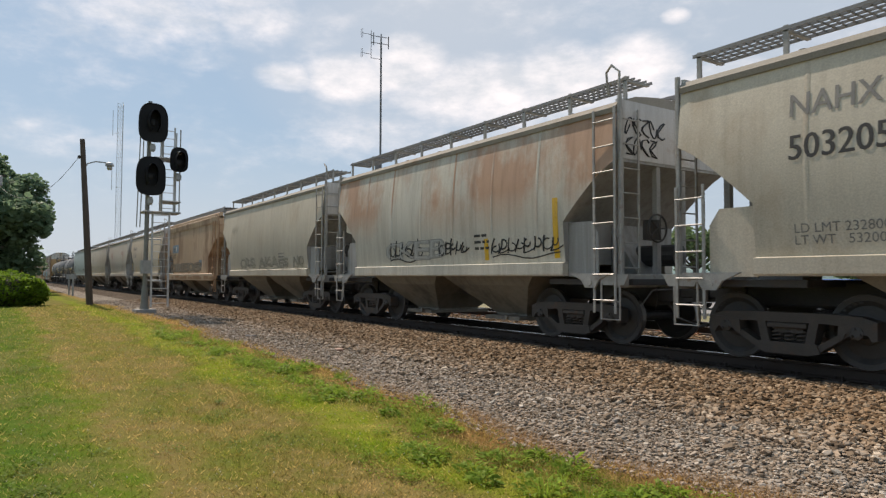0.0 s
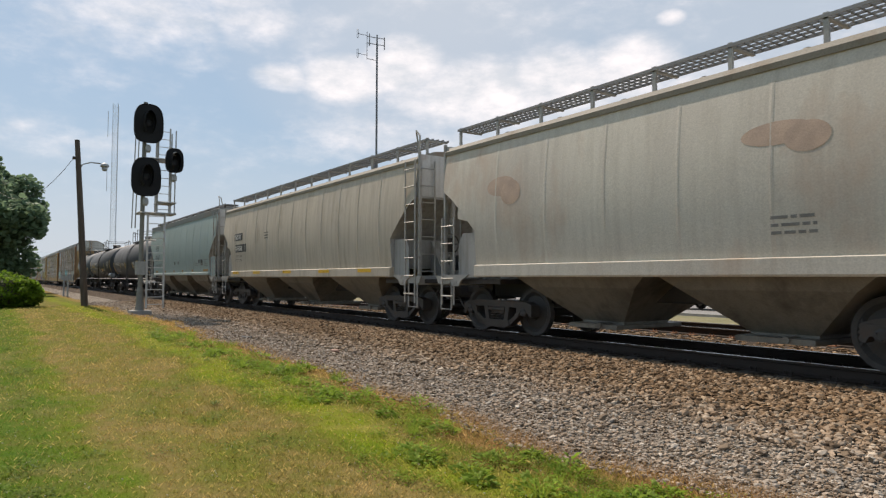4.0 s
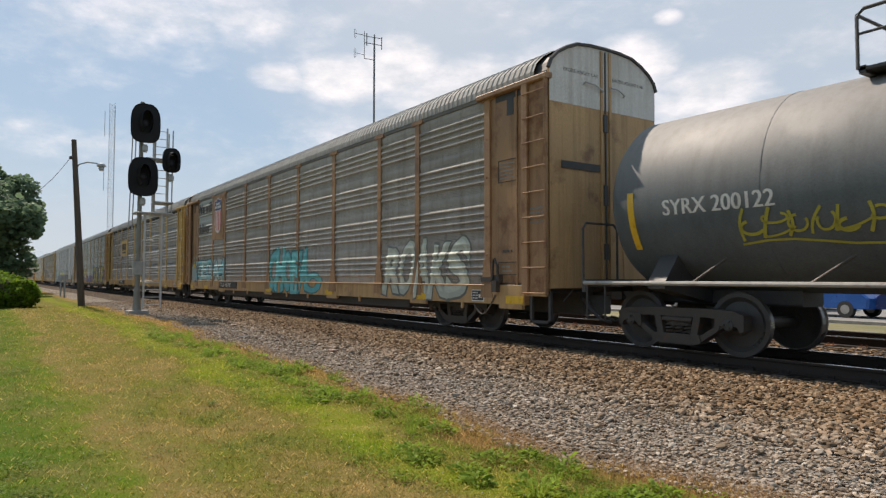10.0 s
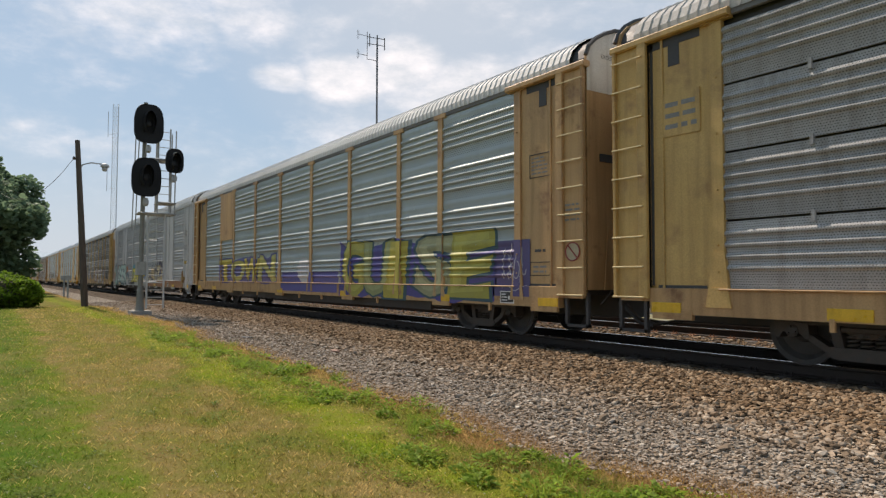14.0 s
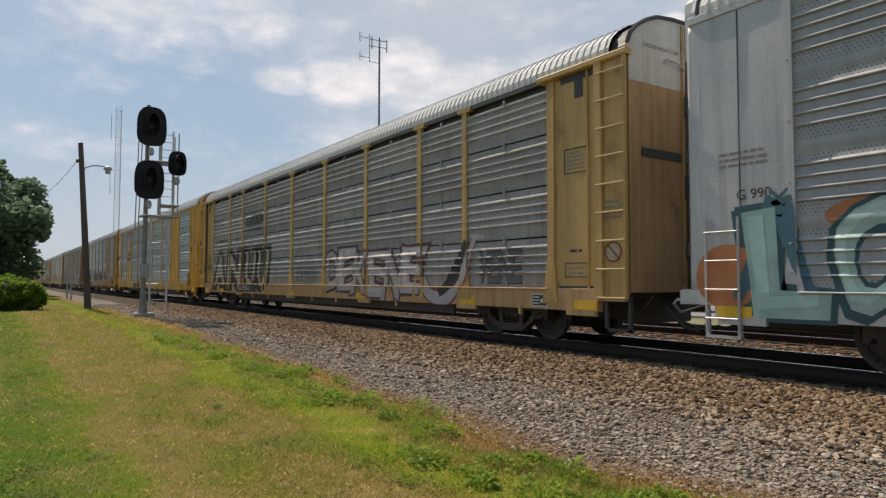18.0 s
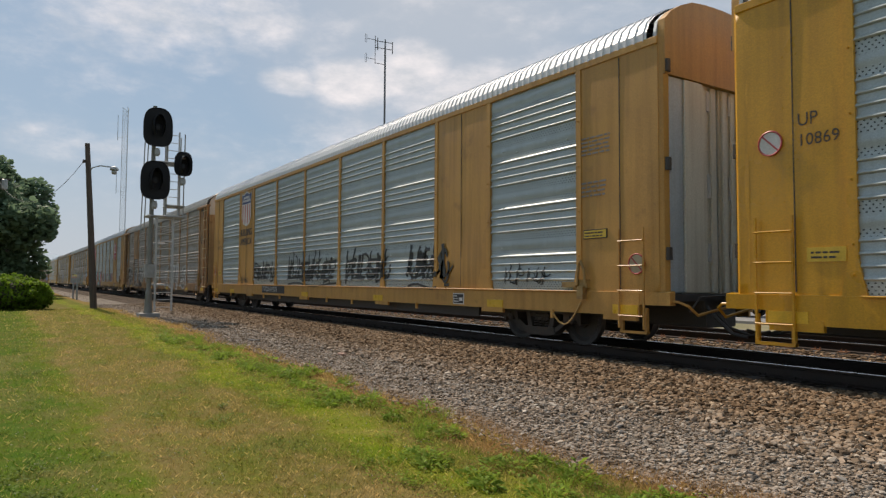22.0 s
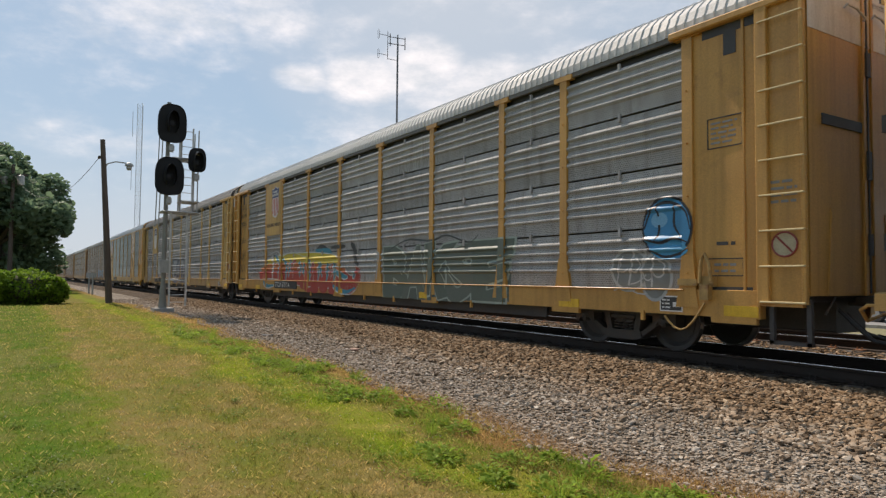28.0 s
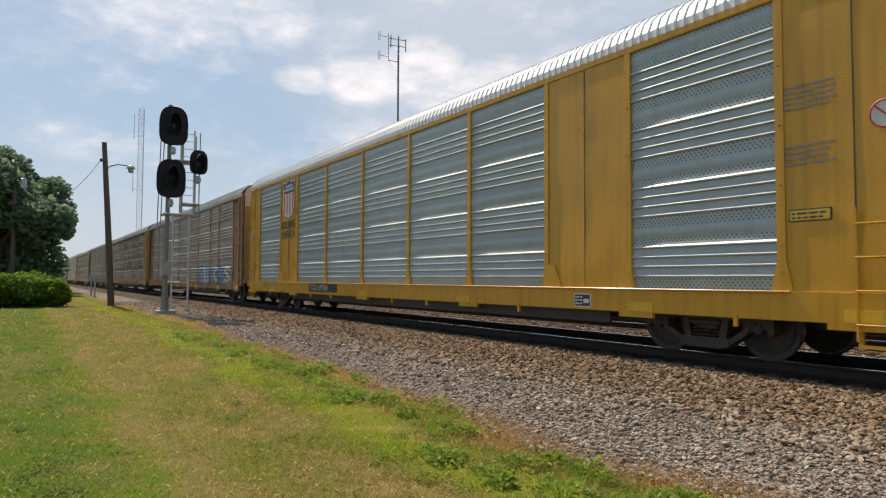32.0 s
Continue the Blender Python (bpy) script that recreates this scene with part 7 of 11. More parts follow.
    swoosh(c, [(D(8.32), 2.46), (D(8.33), 2.21), (D(8.09), 2.04), (D(7.77), 2.11), (D(7.73), 2.38)], 0.05, (0.022, 0.02, 0.026), nl, 0.0125)
    swoosh(c, [(D(10.25), 0.89), (D(10.01), 0.69), (D(9.51), 0.61), (D(9.49), 0.71)], 0.04, (0.022, 0.02, 0.026), nl, 0.0125)
    swoosh(c, [(D(9.17), 0.64), (D(8.92), 0.91)], 0.05, (0.022, 0.02, 0.026), nl, 0.0125)
    swoosh(c, [(D(8.30), 0.93), (D(8.24), 0.54)], 0.05, (0.022, 0.02, 0.026), nl, 0.0125)
    swoosh(c, [(D(12.62), 0.99), (D(12.35), 0.65), (D(11.88), 0.71), (D(11.63), 0.91)], 0.05, (0.022, 0.02, 0.026), nl, 0.0125)
    swoosh(c, [(D(11.27), 0.69), (D(11.10), 0.92), (D(10.60), 1.06)], 0.05, (0.022, 0.02, 0.026), nl, 0.0125)
    swoosh(c, [(D(11.15), 1.23), (D(11.11), 1.55), (D(10.88), 1.81)], 0.025, (0.55, 0.54, 0.56), nl, 0.0135)
    swoosh(c, [(D(9.68), 1.81), (D(9.66), 1.66), (D(9.48), 1.74)], 0.025, (0.55, 0.54, 0.56), nl, 0.0135)
    swoosh(c, [(D(9.90), 1.18), (D(9.76), 1.22), (D(9.68), 1.06)], 0.025, (0.55, 0.54, 0.56), nl, 0.0135)
    swoosh(c, [(D(8.05), 1.74), (D(7.97), 1.62), (D(7.75), 1.65)], 0.025, (0.55, 0.54, 0.56), nl, 0.0135)
    spray_disc(c, D(8.02), 2.31, 0.26, 0.23, (0.42, 0.43, 0.46), nl, 0.0035)
    throwup(c, "DEKOP", D(17.9), D(13.25), 0.86, 1.85, [(0.5, 0.44, 0.05), (0.46, 0.4, 0.04)], (0.16, 0.16, 0.05), 58, nl, fat=0.06, border=0.02, wild=0.6, overlap=1.2)
    for d, z, rx in ((13.5, 1.5, 0.6), (15.2, 1.72, 0.5), (17.5, 1.75, 0.4)):
        spray_disc(c, D(d), z, rx, 0.38, (0.05, 0.12, 0.33) if d < 14 else (0.08, 0.34, 0.42), nl, 0.0035)
    throwup(c, "LOSER", D(25.75), D(20.6), 0.72, 2.15, [(0.3, 0.46, 0.42), (0.36, 0.5, 0.46)], (0.03, 0.09, 0.11), 59, nl, fat=0.045, border=0.035, wild=1.0, overlap=1.06, drop=0.05)
    for d0, z, rx, rz in ((26.1, 1.2, 0.5, 0.45), (20.4, 1.7, 0.5, 0.3), (21.6, 2.0, 0.5, 0.2), (24.2, 1.95, 0.6, 0.2)):
        spray_disc(c, D(d0), z, rx, rz, (0.46, 0.17, 0.06), nl, 0.0035)
    for pts in ([(D(20.8), 1.3), (D(20.2), 1.5), (D(19.6), 1.2), (D(19.2), 0.8)], [(D(25.95), 0.9), (D(25.6), 1.6), (D(25.35), 2.25), (D(25.2), 1.6), (D(24.9), 0.8)]):
        swoosh(c, pts, 0.3, (0.06, 0.15, 0.2), nl, 0.0045)
    bars(c, D(26.2), D(25.5), 2.7, 2.95, 3, "grey_ink", lambda z: -1.54, 44)
    lettering(c, "G 990", D(25.95), 2.25, 0.2, "black_ink", lambda z: -1.537)
    specs.append(c)

    # 4: black block letters at the rear, outlined letters at the front
    c = rack_car(4, True, "yellow_pale", "zinc", "zinc_roof", "tan-yellow autorack with black and white spray letters along the bottom", door="tan", marks="TTGX 992873", sill="tan")
    for word, d0, d1 in (("A", 24.75, 23.1), ("N", 22.65, 20.7), ("U", 20.25, 18.95), ("U", 18.75, 17.45)):
        throwup(c, word, D(d0), D(d1), 0.86, 2.36, [(0.4, 0.36, 0.27)], (0.022, 0.02, 0.022), 73, lv, fat=0.03, border=0.13, wild=0.25, overlap=1.0, lean=0.12, shine=False)
    for i in range(6):
        swoosh(c, [(D(24.4 - i * 1.2), 0.9), (D(24.3 - i * 1.2), 1.2), (D(24.1 - i * 1.2), 1.05), (D(23.9 - i * 1.2), 1.55)], 0.1, (0.16, 0.035, 0.03), lv, 0.012)
    throwup(c, "DEKENE", D(12.2), D(6.6), 0.7, 2.05, [(0.36, 0.34, 0.32), (0.46, 0.42, 0.4)], (0.12, 0.035, 0.045), 74, lv, fat=0.04, border=0.045, wild=1.0, overlap=1.1)
    sweep = [(D(6.6), 1.2), (D(6.3), 0.85), (D(5.6), 0.75), (D(5.0), 1.2), (D(4.75), 1.7), (D(4.55), 2.05)]
    core = [(D(5.85), 0.85), (D(5.4), 1.15), (D(5.0), 1.65), (D(4.8), 2.0)]
    for pts, w, lift, col in ((sweep, 0.44, 0.007, (0.26, 0.05, 0.06)), (sweep, 0.32, 0.009, (0.46, 0.42, 0.42)), (core, 0.34, 0.011, (0.025, 0.025, 0.027)), ([(D(4.7), 2.1), (D(4.2), 2.05)], 0.12, 0.0092, (0.46, 0.42, 0.42))):
        swoosh(c, pts, w, col, lv, lift)
    tag(c, D(6.5), D(5.4), 1.15, 1.75, (0.34, 0.36, 0.34), 5, 64, lv, 0.035)
    throwup(c, "VENE", D(4.4), D(3.0), 1.05, 1.8, [(0.12, 0.13, 0.13)], (0.04, 0.05, 0.05), 68, lv, fat=0.02, border=0.03, shine=False)
    tag(c, D(26.0), D(25.4), 2.0, 2.36, (0.03, 0.045, 0.035), 4, 62, lv, 0.032)
    tag(c, D(26.0), D(25.35), 1.66, 1.98, (0.03, 0.045, 0.035), 5, 67, lv, 0.036)
    part("warning_plate", Geo().box(D(25.95), D(25.4), -1.523, -1.505, 1.4, 1.62), M["black_ink"], c)
    part("warning_text", Geo().box(D(25.93), D(25.42), -1.526, -1.515, 1.42, 1.6), M["yellow_ink"], c)
    bars(c, D(25.88), D(25.47), 1.44, 1.58, 2, "black_ink", lambda z: -1.522, 69)
    tag(c, D(14.6), D(12.9), 1.15, 1.8, (0.06, 0.07, 0.07), 5, 65, lv, 0.04)
    # the railway's slanted block emblem with a line of bars below
    patch(c, D(20.45), D(17.95), 3.02, 3.84, ink((0.3, 0.33, 0.33)), lv, "painted_band", lift=0.003)
    g = Geo()
    for i, (x, w) in enumerate(((20.25, 0.7), (19.45, 0.55), (18.85, 0.6))):
        for j in range(3 if i == 0 else 1):
            za, zb = (3.36 + 0.12 * j, 3.43 + 0.12 * j) if i == 0 else (3.36, 3.72)
            g.prism([(D(x), za), (D(x - w), za), (D(x - w) + 0.12, zb), (D(x) + 0.12, zb)], "y", -1.556, -1.545)
    part("emblem", g, M["black_ink"], c, "slanted black block emblem")
    bars(c, D(20.35), D(18.2), 3.08, 3.28, 1, "black_ink", lambda z: -1.545, 43)
    specs.append(c)

    def yellow_car(k, paint, label, marks, number, sheets="zinc_blue", drop=0.0):
        c = rack_car(k, False, paint, sheets, "zinc_bright_roof", label, door="door_grey", eave=paint, marks=marks)
        shield(c, 21.6, 4.22, 1.14, -1.535, wide=1.16)
        face = lambda z: -1.536
        lettering(c, "BUILDING", D(22.4), 3.04, 0.4, "black_ink", face, 0.86, bold=0.012)
        lettering(c, "AMERICA", D(22.38), 2.66, 0.4, "black_ink", face, 0.88, bold=0.012)
        for d, zc in ((1.05, 1.45 if drop else 3.1), (26.2, 3.0 if not drop else 1.55)):
            ring = [(D(d) + 0.16 * math.cos(t), -1.545, zc + 0.16 * math.sin(t)) for t in [i * math.pi / 10 for i in range(20)]]
            part("warning_disc", Geo().add(ring, [tuple(range(20))]), M["white_ink"] if not drop else M["faded_disc"], c, "white disc with a red ring and bar")
            g = Geo().tube([(x, y - 0.004, z) for x, y, z in ring + ring[:1]], 0.012, 5, cap=False)
            g.tube([(D(d) - 0.11, -1.549, zc + 0.11), (D(d) + 0.11, -1.549, zc - 0.11)], 0.011, 5)
            part("warning_ring", g, ink((0.45, 0.05, 0.05)), c)
        if number:
            lettering(c, "UP", D(25.84), 3.16 - drop, 0.24, "black_ink", face, 0.9)
            lettering(c, number, D(25.84), 2.9 - drop, 0.22, "black_ink", face, 0.95)
            part("notice_plate", Geo().box(D(25.75), D(25.28), -1.538, -1.52, 1.42, 1.6), M["yellow_ink"], c)
            bars(c, D(25.7), D(25.33), 1.45, 1.57, 2, "black_ink", lambda z: -1.537, 42)
        return c

    specs.append(yellow_car(5, "yellow", "bright clean yellow autorack with new corrugated zinc sides", "TTGX 699544", "10869"))
    c = yellow_car(6, "yellow_dull", "dull yellow autorack with black spray tags on its zinc sides", "TTGX 697576", "697576", drop=0.3)
    for i, (a, b, z1, n) in enumerate(((4.5, 3.1, 1.5, 6), (8.3, 6.4, 2.1, 5), (11.9, 9.2, 2.1, 6), (16.7, 12.6, 2.1, 9), (20.6, 18.1, 2.0, 5), (22.3, 21.2, 1.35, 6))):
        tag(c, D(a), D(b), 1.08, z1, (0.035, 0.04, 0.04), n, 70 + i, nl, 0.035 if z1 < 1.6 else 0.1)
        if z1 > 1.9:
            throwup(c, "MURLSKEN"[i:i + 4], D(a) + 0.1, D(b) - 0.1, 1.15, z1 - 0.2, [(0.04, 0.045, 0.045)], (0.04, 0.045, 0.045), 80 + i, nl, fat=0.0, border=0.01, shine=False, wild=1.4, lean=0.35)
    specs.append(c)

    # 7: brown-tan with black and white letters
    c = rack_car(7, True, "rust_tan", "zinc_brown", "roof_dull", "tan-brown autorack with black and white spray letters", door="tan", marks="TTGX 980633", style="flush")
    logo_panel(c, 20.75, 22.38, 2.78, 4.84, "rust_tan")
    shield(c, 21.55, 3.95, 1.35, worn=True)
    throwup(c, "CUALS", D(10.6), D(4.8), 0.68, 2.1, [(0.17, 0.165, 0.16), (0.25, 0.24, 0.225)], (0.66, 0.67, 0.64), 80, fl, fat=0.02, border=0.04, wild=1.1, overlap=1.1, shine=False)
    throwup(c, "TRK", D(4.5), D(3.0), 1.05, 1.7, [(0.25, 0.24, 0.23)], (0.6, 0.6, 0.58), 81, fl, fat=0.0, border=0.035, shine=False, wild=1.2)
    throwup(c, "CORV", D(17.7), D(15.4), 1.05, 2.05, [(0.22, 0.205, 0.185)], (0.6, 0.6, 0.57), 82, fl, fat=0.03, border=0.035, wild=0.8, shine=False)
    tag(c, D(16.2), D(15.6), 2.1, 2.35, (0.42, 0.42, 0.4), 4, 83, fl, 0.025)
    throwup(c, "GRIB", D(14.4), D(12.5), 0.7, 1.9, [(0.26, 0.27, 0.22)], (0.16, 0.16, 0.14), 88, fl, fat=0.045, border=0.02, wild=0.8, shine=False)
    throwup(c, "FAA", D(25.3), D(22.6), 0.58, 2.15, [(0.022, 0.022, 0.026)], (0.6, 0.62, 0.6), 84, fl, fat=0.03, border=0.04, wild=0.8, overlap=1.06, shine=False)
    throwup(c, "KIROLS", D(22.3), D(18.7), 0.72, 2.0, [(0.02, 0.02, 0.024)], (0.6, 0.63, 0.6), 85, fl, fat=0.03, border=0.045, wild=0.9, overlap=1.1, shine=False)
    throwup(c, "EOL", D(25.0), D(23.0), 1.62, 2.1, [(0.03, 0.03, 0.034)], (0.5, 0.5, 0.48), 86, fl, fat=0.0, border=0.03, shine=False)
    tag(c, D(25.95), D(25.4), 2.55, 3.0, (0.12, 0.4, 0.52), 3, 87, fl, 0.05)
    for z in (1.3, 2.0):
        tag(c, D(26.1), D(25.35), z, z + 0.3, (0.4, 0.38, 0.34), 5, 89, fl, 0.02)
    for e in (17.85, 15.12, 12.34):
        tag(c, D(e + 0.08), D(e - 0.08), 1.15, 1.6, (0.3, 0.44, 0.42), 2, 90, fl, 0.025)
    specs.append(c)

    # 8: ochre with red octagons and a pale bird shape
    c = rack_car(8, False, "ochre", "zinc_blue", "zinc_bright_roof", "ochre autorack with red octagon emblems and a white spray bird", door="door_grey", eave="ochre", marks=None)
    octagon_emblem(c, D(5.95), 3.75, 0.85)
    octagon_emblem(c, D(21.58), 3.78, 0.9)
    white = (0.55, 0.55, 0.52)
    for pts, w, col, lift in (([(D(22.5), 0.75), (D(21.9), 0.85), (D(21.4), 0.72)], 0.52, BLACKI, 0.0105), ([(D(22.45), 0.8), (D(21.9), 0.9), (D(21.5), 0.75)], 0.46, white, 0.0125),
                              ([(D(22.3), 0.95), (D(21.9), 1.1), (D(21.72), 1.55)], 0.36, BLACKI, 0.011), ([(D(22.25), 0.98), (D(21.9), 1.12), (D(21.74), 1.5)], 0.3, white, 0.013)):
        swoosh(c, pts, w, col, nl, lift)
    spray_disc(c, D(22.15), 0.86, 0.42, 0.36, white, nl, 0.0128)
    spray_disc(c, D(21.78), 1.56, 0.2, 0.14, white, nl, 0.0132)
    swoosh(c, [(D(22.02), 1.53), (D(21.9), 1.57), (D(21.75), 1.54)], 0.035, BLACKI, nl, 0.0145)
    swoosh(c, [(D(21.95), 1.68), (D(21.97), 1.82), (D(21.86), 1.74), (D(21.78), 1.84), (D(21.7), 1.74), (D(21.6), 1.82), (D(21.64), 1.68)], 0.04, BLACKI, nl, 0.0145)
    swoosh(c, [(D(21.62), 1.5), (D(21.5), 1.1), (D(21.2), 0.66)], 0.06, BLACKI, nl, 0.0145)
    tag(c, D(22.6), D(21.95), 0.88, 1.2, BLACKI, 5, 91, nl, 0.02)
    throwup(c, "23", D(21.9), D(21.55), 1.0, 1.22, [BLACKI], BLACKI, 92, nl, fat=0.0, border=0.0, shine=False)
    for d, z in ((22.35, 1.72), (22.25, 1.6)):
        spray_disc(c, D(d), z, 0.12, 0.04, (0.06, 0.05, 0.05), nl)
    throwup(c, "THE", D(21.45), D(21.15), 1.45, 1.6, [BLACKI], BLACKI, 95, nl, fat=-0.01, border=0.0, shine=False)
    throwup(c, "LOOTER", D(21.45), D(20.95), 1.22, 1.42, [BLACKI], BLACKI, 96, nl, fat=-0.01, border=0.0, shine=False)
    throwup(c, "REFAB", D(23.65), D(22.7), 1.04, 1.34, [BLACKI], BLACKI, 93, nl, fat=0.0, border=0.01, shine=False, wild=1.0)
    throwup(c, "SOXEM", D(20.6), D(15.8), 0.66, 2.0, [(0.16, 0.4, 0.44), (0.46, 0.16, 0.16), (0.4, 0.42, 0.42)], (0.04, 0.06, 0.07), 97, nl, fat=0.045, border=0.04, wild=1.1, overlap=1.06, cloud=(0.32, 0.16, 0.16))
    throwup(c, "WRETCHES", D(15.2), D(7.4), 1.05, 1.8, [(0.18, 0.2, 0.26), (0.3, 0.14, 0.13), (0.2, 0.34, 0.36)], (0.12, 0.1, 0.14), 94, nl, fat=0.03, border=0.03, wild=1.0)
    tag(c, D(4.4), D(3.2), 1.25, 1.75, (0.1, 0.12, 0.25), 4, 98, nl, 0.035)
    specs.append(c)

    # 9: ochre with green-grey and bright red letters
    c = rack_car(9, True, "yellow_dull", "zinc", "zinc_roof", "ochre autorack with green-grey and bright spray letters", door="yellow_dull", marks="TTGX 670714")
    throwup(c, "BAKSE", D(11.9), D(6.6), 0.6, 1.95, [(0.11, 0.135, 0.105), (0.13, 0.15, 0.12)], (0.33, 0.38, 0.32), 100, lv, fat=0.06, border=0.025, wild=1.1, overlap=1.1, shine=False, cloud=(0.1, 0.12, 0.1))
    swoosh(c, [(D(11.9), 1.85), (D(10.8), 2.12), (D(9.6), 2.05), (D(8.9), 2.15), (D(8.0), 1.95), (D(7.6), 2.1)], 0.05, (0.07, 0.075, 0.07), lv)
    throwup(c, "NG", D(13.5), D(12.4), 1.0, 1.9, [(0.3, 0.31, 0.3)], (0.42, 0.43, 0.42), 99, lv, fat=0.04, border=0.03, shine=False)
    # a long piece: a red band below, orange and yellow above, blue strokes with white edges
    swoosh(c, [(D(23.34), 1.18), (D(21.53), 1.30), (D(18.63), 1.14), (D(16.28), 1.12), (D(15.02), 1.12), (D(14.35), 0.91), (D(13.83), 1.03), (D(13.71), 1.25), (D(13.89), 1.35)], 0.72, (0.56, 0.58, 0.57), lv, 0.0045)
    swoosh(c, [(D(23.34), 1.18), (D(21.53), 1.30), (D(18.63), 1.14), (D(16.28), 1.12), (D(15.02), 1.12), (D(14.35), 0.91), (D(13.83), 1.03), (D(13.71), 1.25), (D(13.89), 1.35)], 0.64, (0.42, 0.06, 0.045), lv, 0.0060)
    swoosh(c, [(D(22.66), 0.96), (D(22.15), 0.75), (D(21.31), 0.80)], 0.20, (0.56, 0.58, 0.57), lv, 0.0050)
    swoosh(c, [(D(22.59), 0.96), (D(22.15), 0.78), (D(21.37), 0.81)], 0.13, (0.05, 0.25, 0.34), lv, 0.0065)
    swoosh(c, [(D(23.05), 1.40), (D(21.53), 1.54), (D(18.62), 1.51), (D(16.55), 1.46), (D(14.66), 1.36)], 0.29, (0.5, 0.15, 0.04), lv, 0.0075)
    swoosh(c, [(D(22.25), 1.70), (D(20.43), 1.82), (D(18.14), 1.79), (D(16.54), 1.75), (D(15.47), 1.71), (D(15.14), 1.63)], 0.46, (0.56, 0.58, 0.57), lv, 0.0045)
    swoosh(c, [(D(22.25), 1.70), (D(20.43), 1.82), (D(18.14), 1.79), (D(16.54), 1.75), (D(15.47), 1.71), (D(15.14), 1.63)], 0.39, (0.56, 0.44, 0.05), lv, 0.0085)
    swoosh(c, [(D(17.16), 2.02), (D(15.97), 1.97), (D(15.77), 1.84)], 0.20, (0.05, 0.25, 0.34), lv, 0.0052)
    spray_disc(c, D(17.59), 0.82, 0.40, 0.21, (0.42, 0.06, 0.045), lv, 0.0058)
    spray_disc(c, D(16.29), 0.82, 0.38, 0.21, (0.42, 0.06, 0.045), lv, 0.0058)
    spray_disc(c, D(15.60), 0.72, 0.24, 0.16, (0.42, 0.06, 0.045), lv, 0.0058)
    spray_disc(c, D(17.07), 0.73, 0.38, 0.15, (0.42, 0.06, 0.045), lv, 0.0058)
    spray_disc(c, D(18.10), 0.84, 0.37, 0.14, (0.42, 0.06, 0.045), lv, 0.0058)
    swoosh(c, [(D(15.50), 0.85), (D(15.03), 0.74), (D(14.40), 0.67), (D(13.83), 0.81)], 0.19, (0.56, 0.58, 0.57), lv, 0.0062)
    swoosh(c, [(D(15.50), 0.88), (D(15.03), 0.76), (D(14.40), 0.70), (D(13.83), 0.83)], 0.14, (0.05, 0.25, 0.34), lv, 0.0072)
    swoosh(c, [(D(15.48), 1.36), (D(15.02), 1.24), (D(14.71), 1.15), (D(14.47), 1.15)], 0.23, (0.56, 0.58, 0.57), lv, 0.0085)
    swoosh(c, [(D(15.48), 1.36), (D(15.02), 1.24), (D(14.71), 1.16), (D(14.49), 1.16)], 0.16, (0.05, 0.25, 0.34), lv, 0.0095)
    swoosh(c, [(D(14.07), 1.32), (D(14.00), 1.18), (D(14.15), 1.13)], 0.20, (0.56, 0.58, 0.57), lv, 0.0085)
    swoosh(c, [(D(14.05), 1.30), (D(14.00), 1.19), (D(14.12), 1.15)], 0.13, (0.05, 0.25, 0.34), lv, 0.0095)
    swoosh(c, [(D(21.77), 1.95), (D(21.49), 1.64), (D(21.60), 1.34), (D(21.69), 1.03)], 0.22, (0.56, 0.58, 0.57), lv, 0.0105)
    swoosh(c, [(D(21.77), 1.95), (D(21.49), 1.64), (D(21.60), 1.34), (D(21.69), 1.03)], 0.14, (0.42, 0.06, 0.045), lv, 0.0118)
    swoosh(c, [(D(21.28), 1.96), (D(20.77), 1.63), (D(20.91), 1.34), (D(20.98), 1.03)], 0.22, (0.56, 0.58, 0.57), lv, 0.0105)
    swoosh(c, [(D(21.28), 1.96), (D(20.77), 1.63), (D(20.91), 1.34), (D(20.98), 1.03)], 0.16, (0.05, 0.25, 0.34), lv, 0.0118)
    swoosh(c, [(D(21.27), 1.59), (D(20.99), 1.71), (D(20.75), 1.54)], 0.06, (0.56, 0.58, 0.57), lv, 0.0122)
    swoosh(c, [(D(20.39), 1.83), (D(19.92), 1.53), (D(20.05), 1.26), (D(20.11), 0.98)], 0.22, (0.56, 0.58, 0.57), lv, 0.0105)
    swoosh(c, [(D(20.39), 1.83), (D(19.92), 1.53), (D(20.05), 1.26), (D(20.11), 0.98)], 0.16, (0.05, 0.25, 0.34), lv, 0.0118)
    swoosh(c, [(D(19.50), 1.80), (D(19.56), 1.59), (D(19.65), 1.37), (D(19.81), 1.15)], 0.22, (0.56, 0.58, 0.57), lv, 0.0105)
    swoosh(c, [(D(19.50), 1.80), (D(19.56), 1.59), (D(19.65), 1.37), (D(19.81), 1.15)], 0.14, (0.05, 0.25, 0.34), lv, 0.0118)
    swoosh(c, [(D(19.92), 1.48), (D(19.68), 1.60), (D(19.47), 1.44)], 0.06, (0.56, 0.58, 0.57), lv, 0.0122)
    swoosh(c, [(D(18.99), 1.75), (D(19.44), 1.54), (D(19.34), 1.31), (D(19.33), 1.08)], 0.22, (0.56, 0.58, 0.57), lv, 0.0105)
    swoosh(c, [(D(18.99), 1.75), (D(19.44), 1.54), (D(19.34), 1.31), (D(19.33), 1.08)], 0.14, (0.42, 0.06, 0.045), lv, 0.0118)
    swoosh(c, [(D(18.69), 1.69), (D(18.44), 1.50), (D(18.54), 1.33), (D(18.63), 1.14)], 0.22, (0.56, 0.58, 0.57), lv, 0.0105)
